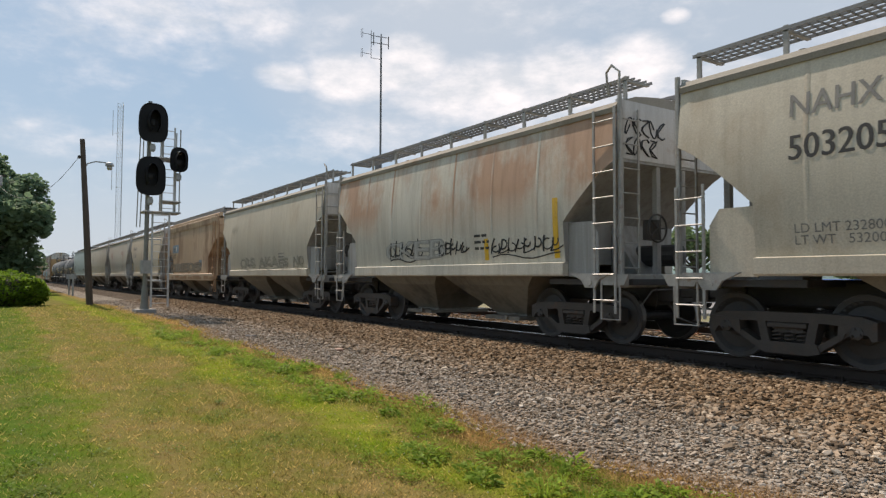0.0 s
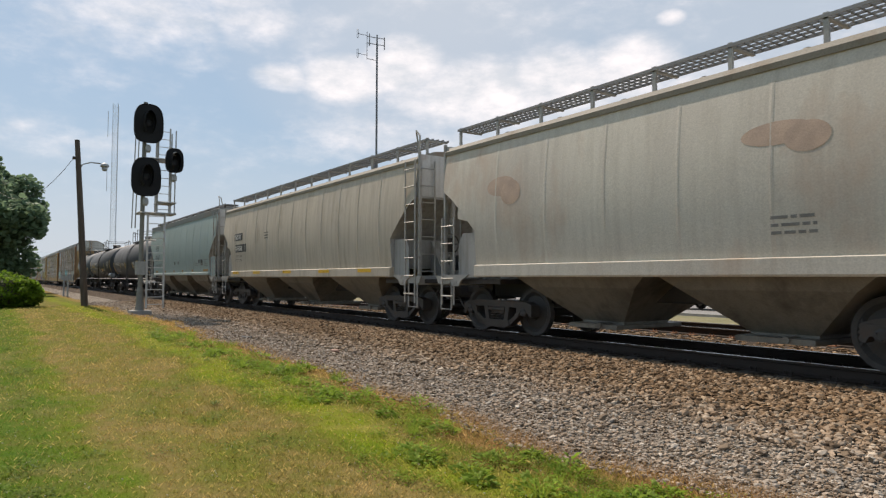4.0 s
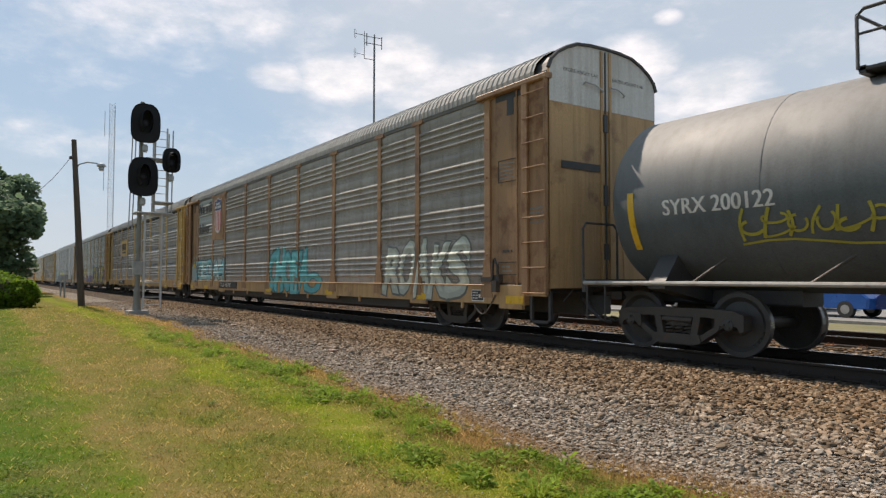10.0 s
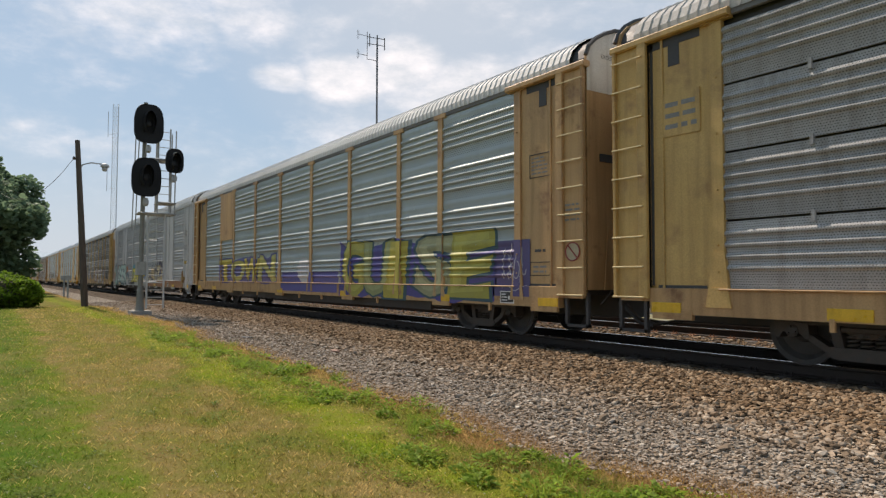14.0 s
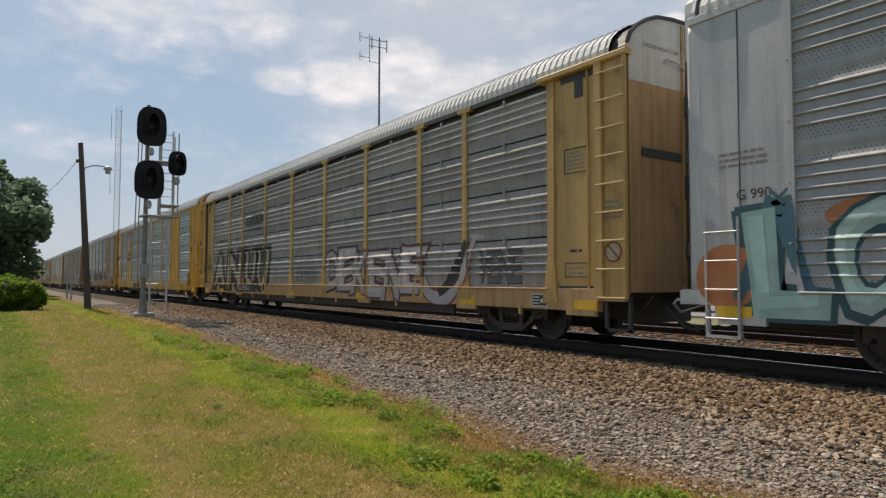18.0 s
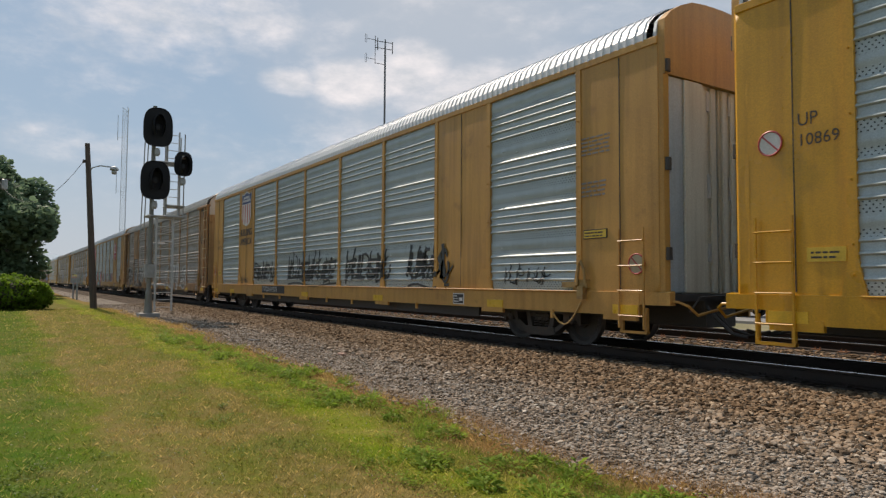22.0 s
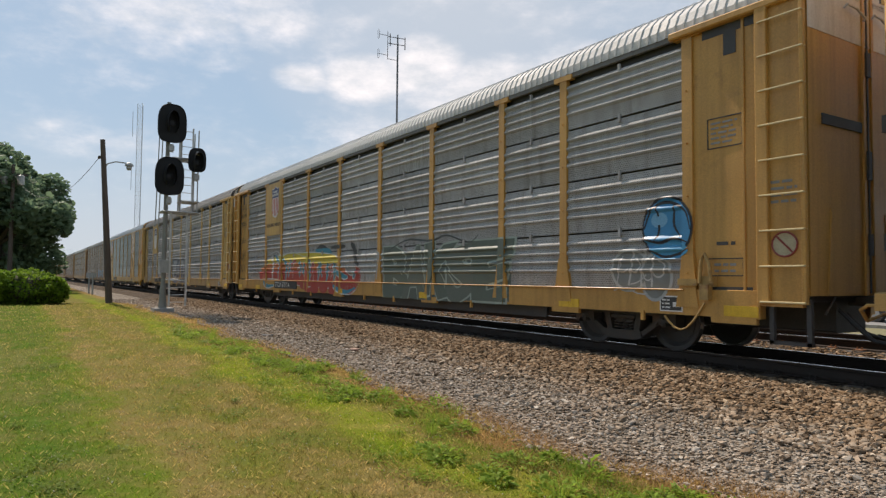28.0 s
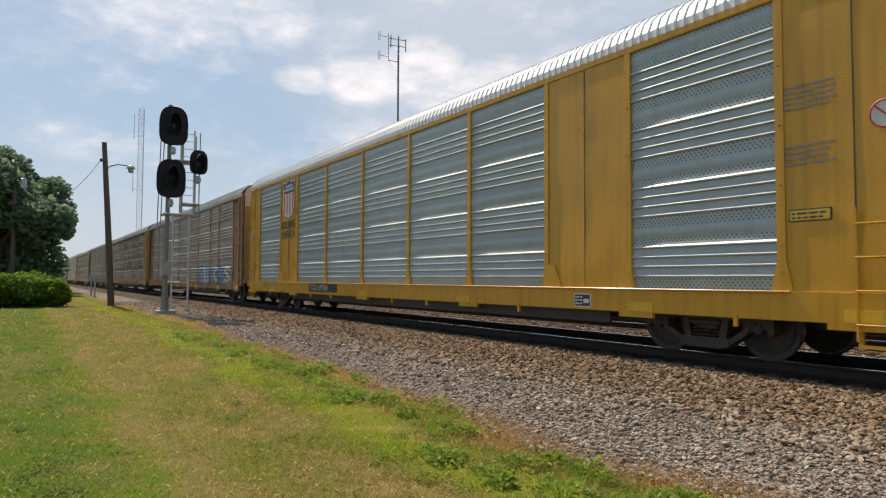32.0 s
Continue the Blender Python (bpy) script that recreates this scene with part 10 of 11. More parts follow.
def build_weeds():
    r = random.Random(9)
    leaf = ([(0, -0.5, 0), (0.4, -0.25, 0.06), (1, 0, 0.1), (0.4, 0.25, 0.06), (0.05, 0.5, 0)], [(0, 1, 3, 4), (1, 2, 3)])
    blade = ([(0, -0.06, 0), (0, 0.06, 0), (0.25, 0.04, 0.6), (0.6, 0.0, 1.0), (0.25, -0.04, 0.6)], [(0, 1, 2, 4), (4, 2, 3)])
    lance = ([(0, -0.1, 0), (0.35, -0.2, 0.16), (1, 0, 0.1), (0.35, 0.2, 0.16), (0, 0.1, 0)], [(0, 1, 3, 4), (1, 2, 3)])
    places, dry = [], []
    # leafy clumps that stand apart, some of long leaves and some of upright grass
    for i in range(84):
        x = -2.0 - 15 * r.random() ** 1.2
        y = border_y(x) - 0.12 - 0.95 * r.random()
        z, big, tall = lawn_z(x) - 0.01, r.uniform(0.08, 0.22), r.uniform(0.07, 0.18)
        if i % 3:
            for _ in range(r.randint(70, 150)):
                a, q = r.uniform(0, 6.28), r.random() ** 0.6
                s = r.uniform(0.035, 0.08)
                places.append((2, x + math.cos(a) * q * big * 1.3, y + math.sin(a) * q * big, z + 0.01 + tall * (1.15 - q) * r.random(), s, s, s, a + r.uniform(-0.8, 0.8), r.uniform(-0.9, 0.5)))
        else:
            for _ in range(r.randint(70, 130)):
                a, q = r.uniform(0, 6.28), r.random() * big * 0.8
                s = r.uniform(0.06, 0.17)
                places.append((1, x + math.cos(a) * q, y + math.sin(a) * q, z, s, s * 0.3, s, a, r.uniform(-0.3, 0.3)))
    # a low mat of small leaves behind them
    mat = []
    for i in range(420):
        x = -2.3 - 18 * r.random() ** 1.2
        y = border_y(x) - 0.25 - 1.3 * r.random()
        if noise.noise(Vector((x * 0.9, y * 1.4, 4.0))) < 0.0:
            continue
        big = r.uniform(0.07, 0.25)
        for _ in range(r.randint(40, 80)):
            q, b = big * r.random() ** 0.5, r.uniform(0, 6.28)
            s = r.uniform(0.012, 0.03)
            mat.append((0, x + 1.5 * q * math.cos(b), y + q * math.sin(b), lawn_z(x) + r.uniform(0.01, 0.06), s, s, s, r.uniform(0, 6.28), r.uniform(-0.6, 0.5)))
    me = scatter_mesh("weed_mat", [leaf], mat, M["weed_mat"])
    tagged(new("weed_mat", me), "yellow-green mat of low weeds in the lawn's edge", "weeds", kind="stuff")
    # a dry fringe between grass and gravel
    for _ in range(15000):
        x = -2.2 - 20 * r.random() ** 1.5
        y = border_y(x) + 0.3 - 0.85 * r.random() ** 0.9
        if noise.noise(Vector((x * 0.9, y * 0.5, 9.0))) < -0.15:
            continue
        s = r.uniform(0.035, 0.13)
        dry.append((1, x, y, max(lawn_z(x), ground_z(x, y)) - 0.015, s, s * 0.14, s * r.uniform(0.6, 1.1), r.uniform(0, 6.28), r.uniform(-0.3, 0.3)))
    for _ in range(20000):
        x = -1.0 - 7.5 * r.random()
        y = border_y(x) + 0.28 - 0.85 * r.random()
        if noise.noise(Vector((x * 1.1, y * 1.7, 4.0))) > 0.12:
            continue
        s = r.uniform(0.03, 0.11)
        dry.append((1, x, y, max(lawn_z(x), ground_z(x, y)) - 0.015, s, s * 0.13, s * r.uniform(0.6, 1.1), r.uniform(0, 6.28), r.uniform(-0.3, 0.3)))
    for _ in range(9000):
        x = -0.6 - 5.5 * r.random()
        y = border_y(x) + 0.75 * r.random() ** 1.6
        s = r.uniform(0.03, 0.09)
        dry.append((1, x, y, ground_z(x, y) + 0.012, s, s * 0.14, s * 0.18, r.uniform(0, 6.28), r.uniform(-0.2, 0.2)))
    me = scatter_mesh("dry_grass", [leaf, blade], dry, M["dry_grass"])
    tagged(new("dry_grass", me), "dry straw-coloured grass fringe beside the gravel", "grass", kind="stuff")
    me = scatter_mesh("weeds", [leaf, blade, lance], places, M["weed"])
    tagged(new("weeds", me), "leafy green weeds and tall grass along the gravel edge", "weeds", kind="stuff")
    # low clover patches in the lawn
    low = []
    for _ in range(900):
        d, a = 2.0 + 16 * r.random() ** 1.3, radians(r.uniform(-8, 70))
        x, y = -d * math.cos(a), EYE.y + d * math.sin(a)
        if y > border_y(x) - 0.15 or noise.noise(Vector((x * 0.5, y * 0.8, 21.0))) < -0.05 + 0.12 * (abs(y + 8.3) < 0.9):
            continue
        big = r.uniform(0.06, 0.22)
        for _ in range(r.randint(40, 90)):
            q, b = big * r.random() ** 0.5, r.uniform(0, 6.28)
            s = r.uniform(0.011, 0.026)
            low.append((0, x + 1.4 * q * math.cos(b), y + q * math.sin(b), lawn_z(x) + r.uniform(0.012, 0.045), s, s * 1.2, s, r.uniform(0, 6.28), r.uniform(-0.5, 0.5)))
    me = scatter_mesh("clover", [leaf, blade], low, M["clover_leaf"])
    tagged(new("clover", me), "low green clover patches in the mown lawn", "clover", kind="stuff")
    # clover heads dotted over the lawn
    ball = ROCKS[0]
    dots = []
    for _ in range(1500):
        d, a = 2.2 + 12 * r.random(), radians(r.uniform(-6, 62))
        x, y = -d * math.cos(a), EYE.y + d * math.sin(a)
        if y < border_y(x) - 0.3:
            s = r.uniform(0.003, 0.006)
            dots.append((0, x, y, lawn_z(x) + r.uniform(0.02, 0.05), s, s, s, 0, 0))
    me = scatter_mesh("clover_flowers", [ball], dots, M["clover"])
    tagged(new("clover_flowers", me), "small pale clover heads in the lawn", "flowers", kind="stuff")


def leaf_material(name, cols):
    m = surface(name, cols, 0.6, 0, 2.0, fine=30, bump=0.0, spec=0.12)
    nt = m.node_tree
    geo = nt.nodes.new("ShaderNodeNewGeometry")
    hs = nt.nodes.new("ShaderNodeHueSaturation")
    mr = nt.nodes.new("ShaderNodeMapRange")
    nt.links.new(geo.outputs["Random Per Island"], mr.inputs["Value"])
    mr.inputs["To Min"].default_value, mr.inputs["To Max"].default_value = 0.75, 1.25
    b = nt.nodes["Principled BSDF"]
    old = b.inputs["Base Color"].links[0].from_socket
    nt.links.new(old, hs.inputs["Color"])
    nt.links.new(mr.outputs[0], hs.inputs["Value"])
    nt.links.new(hs.outputs[0], b.inputs["Base Color"])
    tl, mix = nt.nodes.new("ShaderNodeBsdfTranslucent"), nt.nodes.new("ShaderNodeMixShader")
    nt.links.new(hs.outputs[0], tl.inputs["Color"])
    mix.inputs[0].default_value = 0.5
    nt.links.new(b.outputs[0], mix.inputs[1])
    nt.links.new(tl.outputs[0], mix.inputs[2])
    nt.links.new(mix.outputs[0], nt.nodes["Material Output"].inputs["Surface"])
    return m


M["weed"] = leaf_material("weed_leaf", [(0.18, 0.27, 0.03), (0.28, 0.39, 0.06)])
M["weed_mat"] = leaf_material("weed_mat_leaf", [(0.15, 0.235, 0.014), (0.235, 0.33, 0.03)])
M["clover_leaf"] = leaf_material("clover_leaf", [(0.09, 0.15, 0.014), (0.16, 0.23, 0.03)])
M["dry_grass"] = leaf_material("dry_grass_stalk", [(0.34, 0.19, 0.075), (0.5, 0.32, 0.15)])
M["clover"] = surface("clover_head", [(0.4, 0.38, 0.27), (0.52, 0.5, 0.38)], 0.9, 0, 8, bump=0, spec=0.1)
# Leaf green paled and blued a little to carry the distance haze.
M["leaf"] = leaf_material("maple_leaf", [(0.13, 0.2, 0.12), (0.19, 0.27, 0.16)])
M["hedge_leaf"] = leaf_material("hedge_leaf", [(0.12, 0.21, 0.02), (0.2, 0.31, 0.035)])
M["far_leaf"] = leaf_material("far_leaf", [(0.11, 0.17, 0.07), (0.17, 0.23, 0.11)])
M["bark"] = surface("tree_bark", [(0.05, 0.04, 0.03), (0.11, 0.09, 0.07)], 0.9, 0, 4, (3, 3, 0.7), 30, 0.6)
build_grass()
build_weeds()

CARD = ([(-0.5, -0.32, 0), (0.0, -0.5, 0.12), (0.55, -0.2, 0), (0.5, 0.3, 0.1), (0.0, 0.5, 0), (-0.5, 0.28, 0.08)], [(0, 1, 4, 5), (1, 2, 3, 4)])


def foliage(places_seed, blobs, count, size, mat, inner=0.55):
    """Leaf clumps on the shells of several uneven balls: blobs are (x, y, z, rx, ry, rz)."""
    r = random.Random(places_seed)
    weights = [b[3] * b[5] for b in blobs]
    places = []
    for _ in range(count):
        x, y, z, rx, ry, rz = r.choices(blobs, weights)[0]
        u, t = r.uniform(-1, 1), r.uniform(0, 6.283)
        q = math.sqrt(1 - u * u)
        k = inner + (1.06 - inner) * r.random() ** 0.5
        p = Vector((math.cos(t) * q, math.sin(t) * q, u))
        k *= 1 + 0.22 * noise.noise(p * 2.3 + Vector((x, y, z)))
        s = size * r.uniform(0.6, 1.4)
        places.append((0, x + p.x * rx * k, y + p.y * ry * k, z + p.z * rz * k, s, s, s, r.uniform(0, 6.28), r.uniform(-1.3, 1.3)))
    return places


def tree(x, y, z, tall, wide, seed, leaves=5200, size=0.42, label="dark green broadleaf tree in full leaf", mat="leaf"):
    r = random.Random(seed)
    t = thing("tree", label, "tree", (x, y, z))
    g = Geo()
    h = tall * 0.42
    g.tube([(0, 0, -0.2), (0.05, 0, h * 0.5), (0.0, 0.08, h), (0.1, 0, tall * 0.75)], [wide * 0.055, wide * 0.045, wide * 0.038, wide * 0.012], 9)
    part("trunk", g, M["bark"], t)
    blobs = []
    for i in range(13):
        a = 2 * math.pi * i / 6.5 + r.uniform(-0.3, 0.3)
        zz = tall * r.uniform(0.2 if mat == "leaf" else 0.42, 0.82)
        reach = wide * 0.36 * (1.15 - abs(zz / tall - 0.55) * 1.2)
        ex, ey = math.cos(a) * reach, math.sin(a) * reach
        lg = Geo().tube([(0, 0, h * 0.75), (ex * 0.5, ey * 0.5, zz * 0.82), (ex, ey, zz)], [wide * 0.022, wide * 0.014, wide * 0.006], 6)
        part("limb", lg, M["bark"], t)
        s = wide * r.uniform(0.17, 0.26)
        blobs.append((ex, ey, zz, s, s, s * r.uniform(0.7, 0.95)))
    blobs.append((0, 0, tall * 0.84, wide * 0.22, wide * 0.22, tall * 0.15))
    blobs.append((0, 0, tall * 0.6, wide * 0.33, wide * 0.33, tall * 0.22))
    me = scatter_mesh("crown", [CARD], foliage(seed, blobs, leaves, size, mat, 0.45), M[mat])
    part("crown", me, None, t)
    return t


def far_object(way, dist):
    """The foot of something seen along a direction at that distance over the ground plan."""
    w = Vector(way)
    k = dist / math.hypot(w.x, w.y)
    return EYE + w * k


def build_left_side():
    tree(-62, -11.6, -0.2, 11.6, 9.2, 1, 15000, 0.34)
    tree(-72, -9.9, -0.2, 11.4, 7.0, 2, 12000, 0.34)
    tree(-66, -21.0, -0.2, 13.5, 10.5, 3, 5200, 0.55)
    tree(-95, -14.5, -0.2, 9.5, 8, 4, 3600, 0.55)
    # clipped hedge
    hd = thing("hedge", "clipped round green hedge on the lawn", "hedge", (-35.8, -10.15, lawn_z(-36)))
    blobs = [(0, 0.5, 0.72, 1.25, 1.5, 0.8), (0.1, -1.6, 0.76, 1.3, 2.0, 0.84), (0.0, -3.6, 0.76, 1.3, 2.0, 0.84), (0, 1.15, 0.62, 1.0, 1.0, 0.7)]
    part("hedge_leaves", scatter_mesh("hedge_leaves", [CARD], foliage(8, blobs, 16000, 0.1, None, 0.72), M["hedge_leaf"]), None, hd)
    g = Geo()
    for x, y, z, rx, ry, rz in blobs:
        g.lathe([(z - rz * 0.9, rx * 0.3), (z - rz * 0.5, rx * 0.72), (z, rx * 0.82), (z + rz * 0.5, rx * 0.68), (z + rz * 0.8, rx * 0.3)], "z", (x, y, 0), 12)
    for s in (0.4, -1.4, -3.2):
        g.tube([(0, s, -0.1), (0, s, 0.4)], 0.06, 6)
    part("hedge_core", g, M["bark"], hd)

    # wooden utility pole with a street lamp arm
    up = thing("utility_pole", "leaning dark wooden utility pole with a street lamp arm", "utility pole", (-35.9, -6.28, -0.2))
    part("pole", Geo().tube([(0, 0, -0.3), (0, -0.25, 4.0), (0, -0.5, 7.9)], [0.16, 0.14, 0.11], 12), M["pole_wood"], up)
    part("lamp_arm", Geo().tube([(0, -0.42, 6.45), (0, -0.25, 6.75), (0, 0.1, 6.88), (0, 0.55, 6.86)], 0.03, 7), M["galv"], up)
    lamp = part("street_lamp", Geo().lathe([(6.9, 0.05), (6.86, 0.14), (6.78, 0.2), (6.72, 0.2)], "z", (0, 0.7, 0), 14).lathe([(6.72, 0.12), (6.6, 0.13), (6.52, 0.08)], "z", (0, 0.7, 0), 12), M["galv"], up, "galvanised lamp head with a glass bowl")
    part("insulator", Geo().lathe([(6.95, 0.04), (7.0, 0.07), (7.1, 0.05)], "z", (0, -0.62, 0), 10).tube([(0, -0.45, 6.98), (0, -0.62, 6.98)], 0.02, 5), M["steel"], up)
    p2 = thing("utility_pole", "grey wooden utility pole with transformer boxes", "utility pole", (-58, -10.6, -0.2))
    part("pole", Geo().tube([(0, 0, -0.3), (0, 0, 9.4)], [0.17, 0.12], 10), M["pole_wood"], p2)
    part("cross_arm", Geo().bar("y", -0.9, 0.9, -0.05, 0.05, 8.6, 8.72), M["pole_wood"], p2)
    for y in (-0.55, 0.5):
        part("transformer", Geo().lathe([(7.9, 0.2), (7.95, 0.24), (8.6, 0.24), (8.66, 0.12)], "z", (0.1, y, 0), 12), M["galv"], p2)
    p3 = thing("utility_pole", "distant wooden pole with a street lamp arm", "utility pole", (-78, -8.9, -0.2))
    part("pole", Geo().tube([(0, 0, -0.3), (0, 0, 6.6)], [0.14, 0.1], 8), M["pole_wood"], p3)
    part("lamp_arm", Geo().tube([(0, 0, 6.0), (0, 0.6, 6.5), (0, 1.5, 6.6), (0, 1.9, 6.5)], 0.04, 6), M["galv"], p3)
    wire = thing("overhead_wire", "thin overhead wire between the poles", "wire")
    a, b = Vector((-35.9, -6.92, 6.8)), Vector((-58, -10.6, 8.6))
    pts = [a.lerp(b, i / 14) - Vector((0, 0, 1.9 * 4 * (i / 14) * (1 - i / 14))) for i in range(15)]
    part("cable", Geo().tube(pts, 0.012, 5), M["black"], wire)
    for x in (-56.0, -53.0):
        mp = thing("marker_post", "thin grey marker post beside the gravel", "post", (x, -5.6, -0.2))
        part("post", Geo().tube([(0, 0, -0.2), (0, 0, 1.5)], 0.06, 7), M["galv"], mp)
        part("plate", Geo().bar("x", -0.02, 0.02, -0.2, 0.2, 1.15, 1.5), M["galv"], mp)


def build_signal():
    sg = thing("railway_signal", "railway colour-light signal mast with three black heads and ladders", "railway signal", (-27.1, -5.37, -0.2))
    part("foundation", Geo().prism([(-0.4, -0.35), (0.4, -0.35), (0.4, 0.35), (-0.4, 0.35)], "z", -0.4, 0.12), M["stone_base"], sg, "grey concrete foundation")
    part("mast", Geo().tube([(0, 0, 0.1), (0, 0, 0.18), (0, 0, 0.9), (0, 0, 1.0), (0, 0.06, 8.0)], [0.17, 0.15, 0.11, 0.085, 0.075], 14), M["mast_paint"], sg)
    def pill(w, h):
        n = 40
        pts = []
        for i in range(n):
            t = 2 * math.pi * i / n
            c, s = math.cos(t), math.sin(t)
            pts.append((math.copysign(abs(c) ** 0.66, c) * w / 2, math.copysign(abs(s) ** (0.8 if s > 0 else 0.5), s) * h / 2))
        return pts
    def signal_head(y, z, w, h, lamps, name, x=0.3, wide=0.17):
        g = Geo().prism(pill(w, h), "x", -0.02, 0.03)
        hd = part(name, g, M["signal_black"], sg, at=(x, y, z))
        rim = [(0.035, u, v) for u, v in pill(w - 0.03, h - 0.03)]
        part("rim", Geo().tube(rim + rim[:1], 0.018, 5, cap=False), M["signal_black"], hd)
        for lz in lamps:
            hood = []
            for xx, rr in ((0.03, wide + 0.02), (0.4, wide)):
                hood.append([(xx, rr * math.cos(t), lz + 2.1 * rr * math.sin(t)) for t in [-0.9 + i * (math.pi + 1.8) / 12 for i in range(13)]])
            n = 13
            gg = Geo().add(hood[0] + hood[1], [(i, i + 1, i + 1 + n, i + n) for i in range(n - 1)])
            inner = [[(p[0], p[1] * 0.93, lz + (p[2] - lz) * 0.93) for p in ring] for ring in hood]
            gg.add(inner[0] + inner[1], [(i, i + n, i + 1 + n, i + 1) for i in range(n - 1)])
            part("hood", gg, M["hood_black"], hd)
            part("lens", Geo().lathe([(0.03, 0.13), (0.05, 0.11), (0.06, 0.05)], "x", (0, 0, lz), 16), M["dark_lens"], hd)
        part("lamp_case", Geo().bar("z", -h * 0.36, h * 0.36, -0.34, -0.02, -w * 0.27, w * 0.27, 0.04), M["signal_black"], hd)
        part("bracket", Geo().tube([(-0.1, 0, -h / 2 - 0.35), (-0.05, 0, -h / 2 - 0.05)], 0.08, 8).box(-0.12, 0.04, -0.09, 0.09, -h / 2 - 0.3, -h / 2 - 0.12), M["galv"], hd)
        return hd
    signal_head(0.13, 7.14, 1.04, 1.48, (0.0,), "upper_head", 0.3, 0.2)
    signal_head(0.08, 5.12, 1.04, 1.46, (0.0,), "lower_head", 0.3, 0.2)
    h3 = signal_head(1.06, 5.82, 0.66, 0.94, (-0.1,), "small_head", 0.35)
    pts, faces = font_mesh("C", 0.2)
    part("letter", Geo().add([(0.06, u - 0.08, w + 0.18) for u, w in pts], faces), M["white_ink"], h3)
    # platforms, cage and ladders
    def frame_geo(z, x0, x1, y0, y1):
        g = Geo()
        for a, b in (((x0, y0), (x1, y0)), ((x1, y0), (x1, y1)), ((x1, y1), (x0, y1)), ((x0, y1), (x0, y0))):
            g.tube([(*a, z), (*b, z)], 0.035, 6)
        for i in range(14):
            y = y0 + (y1 - y0) * (i + 0.5) / 14
            g.box(x0, x1, y - 0.02, y + 0.02, z - 0.012, z + 0.012)
        return g
    for i, (z, y0, y1) in enumerate(((3.78, -0.12, 1.15), (5.85, 0.2, 1.1), (4.2, 0.55, 1.15))):
        part("platform", frame_geo(z, -0.55, 0.25, y0, y1), M["galv"], sg)
    for y in (-0.2, -0.32):
        part("conduit", Geo().tube([(-0.12, y, 3.2), (-0.12, y + 0.1, 7.6)], 0.022, 6), M["galv"], sg)
    for x, y in ((-0.5, 0.55), (-0.5, 1.12), (0.2, 1.12), (0.2, 0.5)):
        part("cage_post", Geo().tube([(x, y, 3.78), (x, y + 0.02, 7.0)], 0.026, 6), M["galv"], sg)
    up = ladder_geo(0.46, 3.8, 7.1, 11, 0.03)
    part("ladder", up, M["ladder_light"], sg, at=pose(0.0, 0.74, 0, 0, 0, 90))
    part("ladder", ladder_geo(0.6, 0.2, 3.8, 13, 0.035), M["ladder_light"], sg, at=pose(0.1, 0.5, 0, 0, 0, 90))
    for z in (2.75, 1.2):
        part("ladder_brace", Geo().tube([(0, 0, z), (0.1, 0.52, z)], 0.028, 6), M["galv"], sg)
    part("junction_box", Geo().bar("z", 1.45, 1.95, -0.14, 0.14, -0.17, 0.17, 0.02), M["galv"], sg)


M["mast_paint"] = surface("dull_mast_paint", [(0.16, 0.155, 0.135), (0.24, 0.235, 0.21)], 0.6, 0.2, 3, fine=50, bump=0.05)
M["stone_base"] = surface("foundation_concrete", [(0.22, 0.215, 0.2), (0.33, 0.32, 0.3)], 0.9, 0, 3, fine=40, bump=0.3)
M["dark_lens"] = surface("dark_signal_glass", [(0.008, 0.008, 0.009), (0.014, 0.013, 0.013)], 0.5, 0, 4, bump=0)
M["car_glass"] = surface("car_glass", [(0.02, 0.022, 0.025), (0.03, 0.032, 0.035)], 0.08, 0, 4, bump=0)
M["rubber"] = surface("tyre_rubber", [(0.02, 0.02, 0.02), (0.04, 0.04, 0.04)], 0.85, 0, 8, bump=0.2)


def build_far_signal():
    """A second signal beyond both tracks; only its top shows over the low cars."""
    sg = thing("railway_signal", "single black signal head on a mast beyond the tracks", "railway signal", (-22.58, 8.3, -0.26))
    part("foundation", Geo().prism([(-0.4, -0.35), (0.4, -0.35), (0.4, 0.35), (-0.4, 0.35)], "z", -0.3, 0.3), M["stone_base"], sg)
    part("mast", Geo().tube([(0, 0, 0.2), (0, 0, 6.0), (0, 0, 7.1)], [0.12, 0.1, 0.08], 12), M["galv"], sg)
    face = [(0.36 * math.cos(t), 6.9 + 0.36 * math.sin(t)) for t in [math.pi * i / 14 for i in range(15)]] + [(-0.36, 5.95), (0.36, 5.95)]
    part("target", Geo().prism(face, "x", 0.05, 0.1), M["signal_black"], sg)
    for z in (6.85, 6.35):
        n, rings = 13, []
        for xx, rr in ((0.1, 0.2), (0.55, 0.18)):
            rings.append([(xx, rr * math.cos(t), z + rr * math.sin(t)) for t in [-0.5 + i * (math.pi + 1.0) / 12 for i in range(13)]])
        inner = [[(p[0], p[1] * 0.93, z + (p[2] - z) * 0.93) for p in ring] for ring in rings]
        g = Geo().add(rings[0] + rings[1], [(i, i + 1, i + 1 + n, i + n) for i in range(n - 1)])
        g.add(inner[0] + inner[1], [(i, i + n, i + 1 + n, i + 1) for i in range(n - 1)])
        part("hood", g, M["signal_black"], sg)
        part("lens", Geo().lathe([(0.1, 0.14), (0.13, 0.1)], "x", (0, 0, z), 14), M["dark_lens"], sg)
    part("ladder", ladder_geo(0.4, 0.2, 6.6, 20, 0.02), M["galv"], sg, at=pose(-0.25, 0, 0, 0, 0, 90))


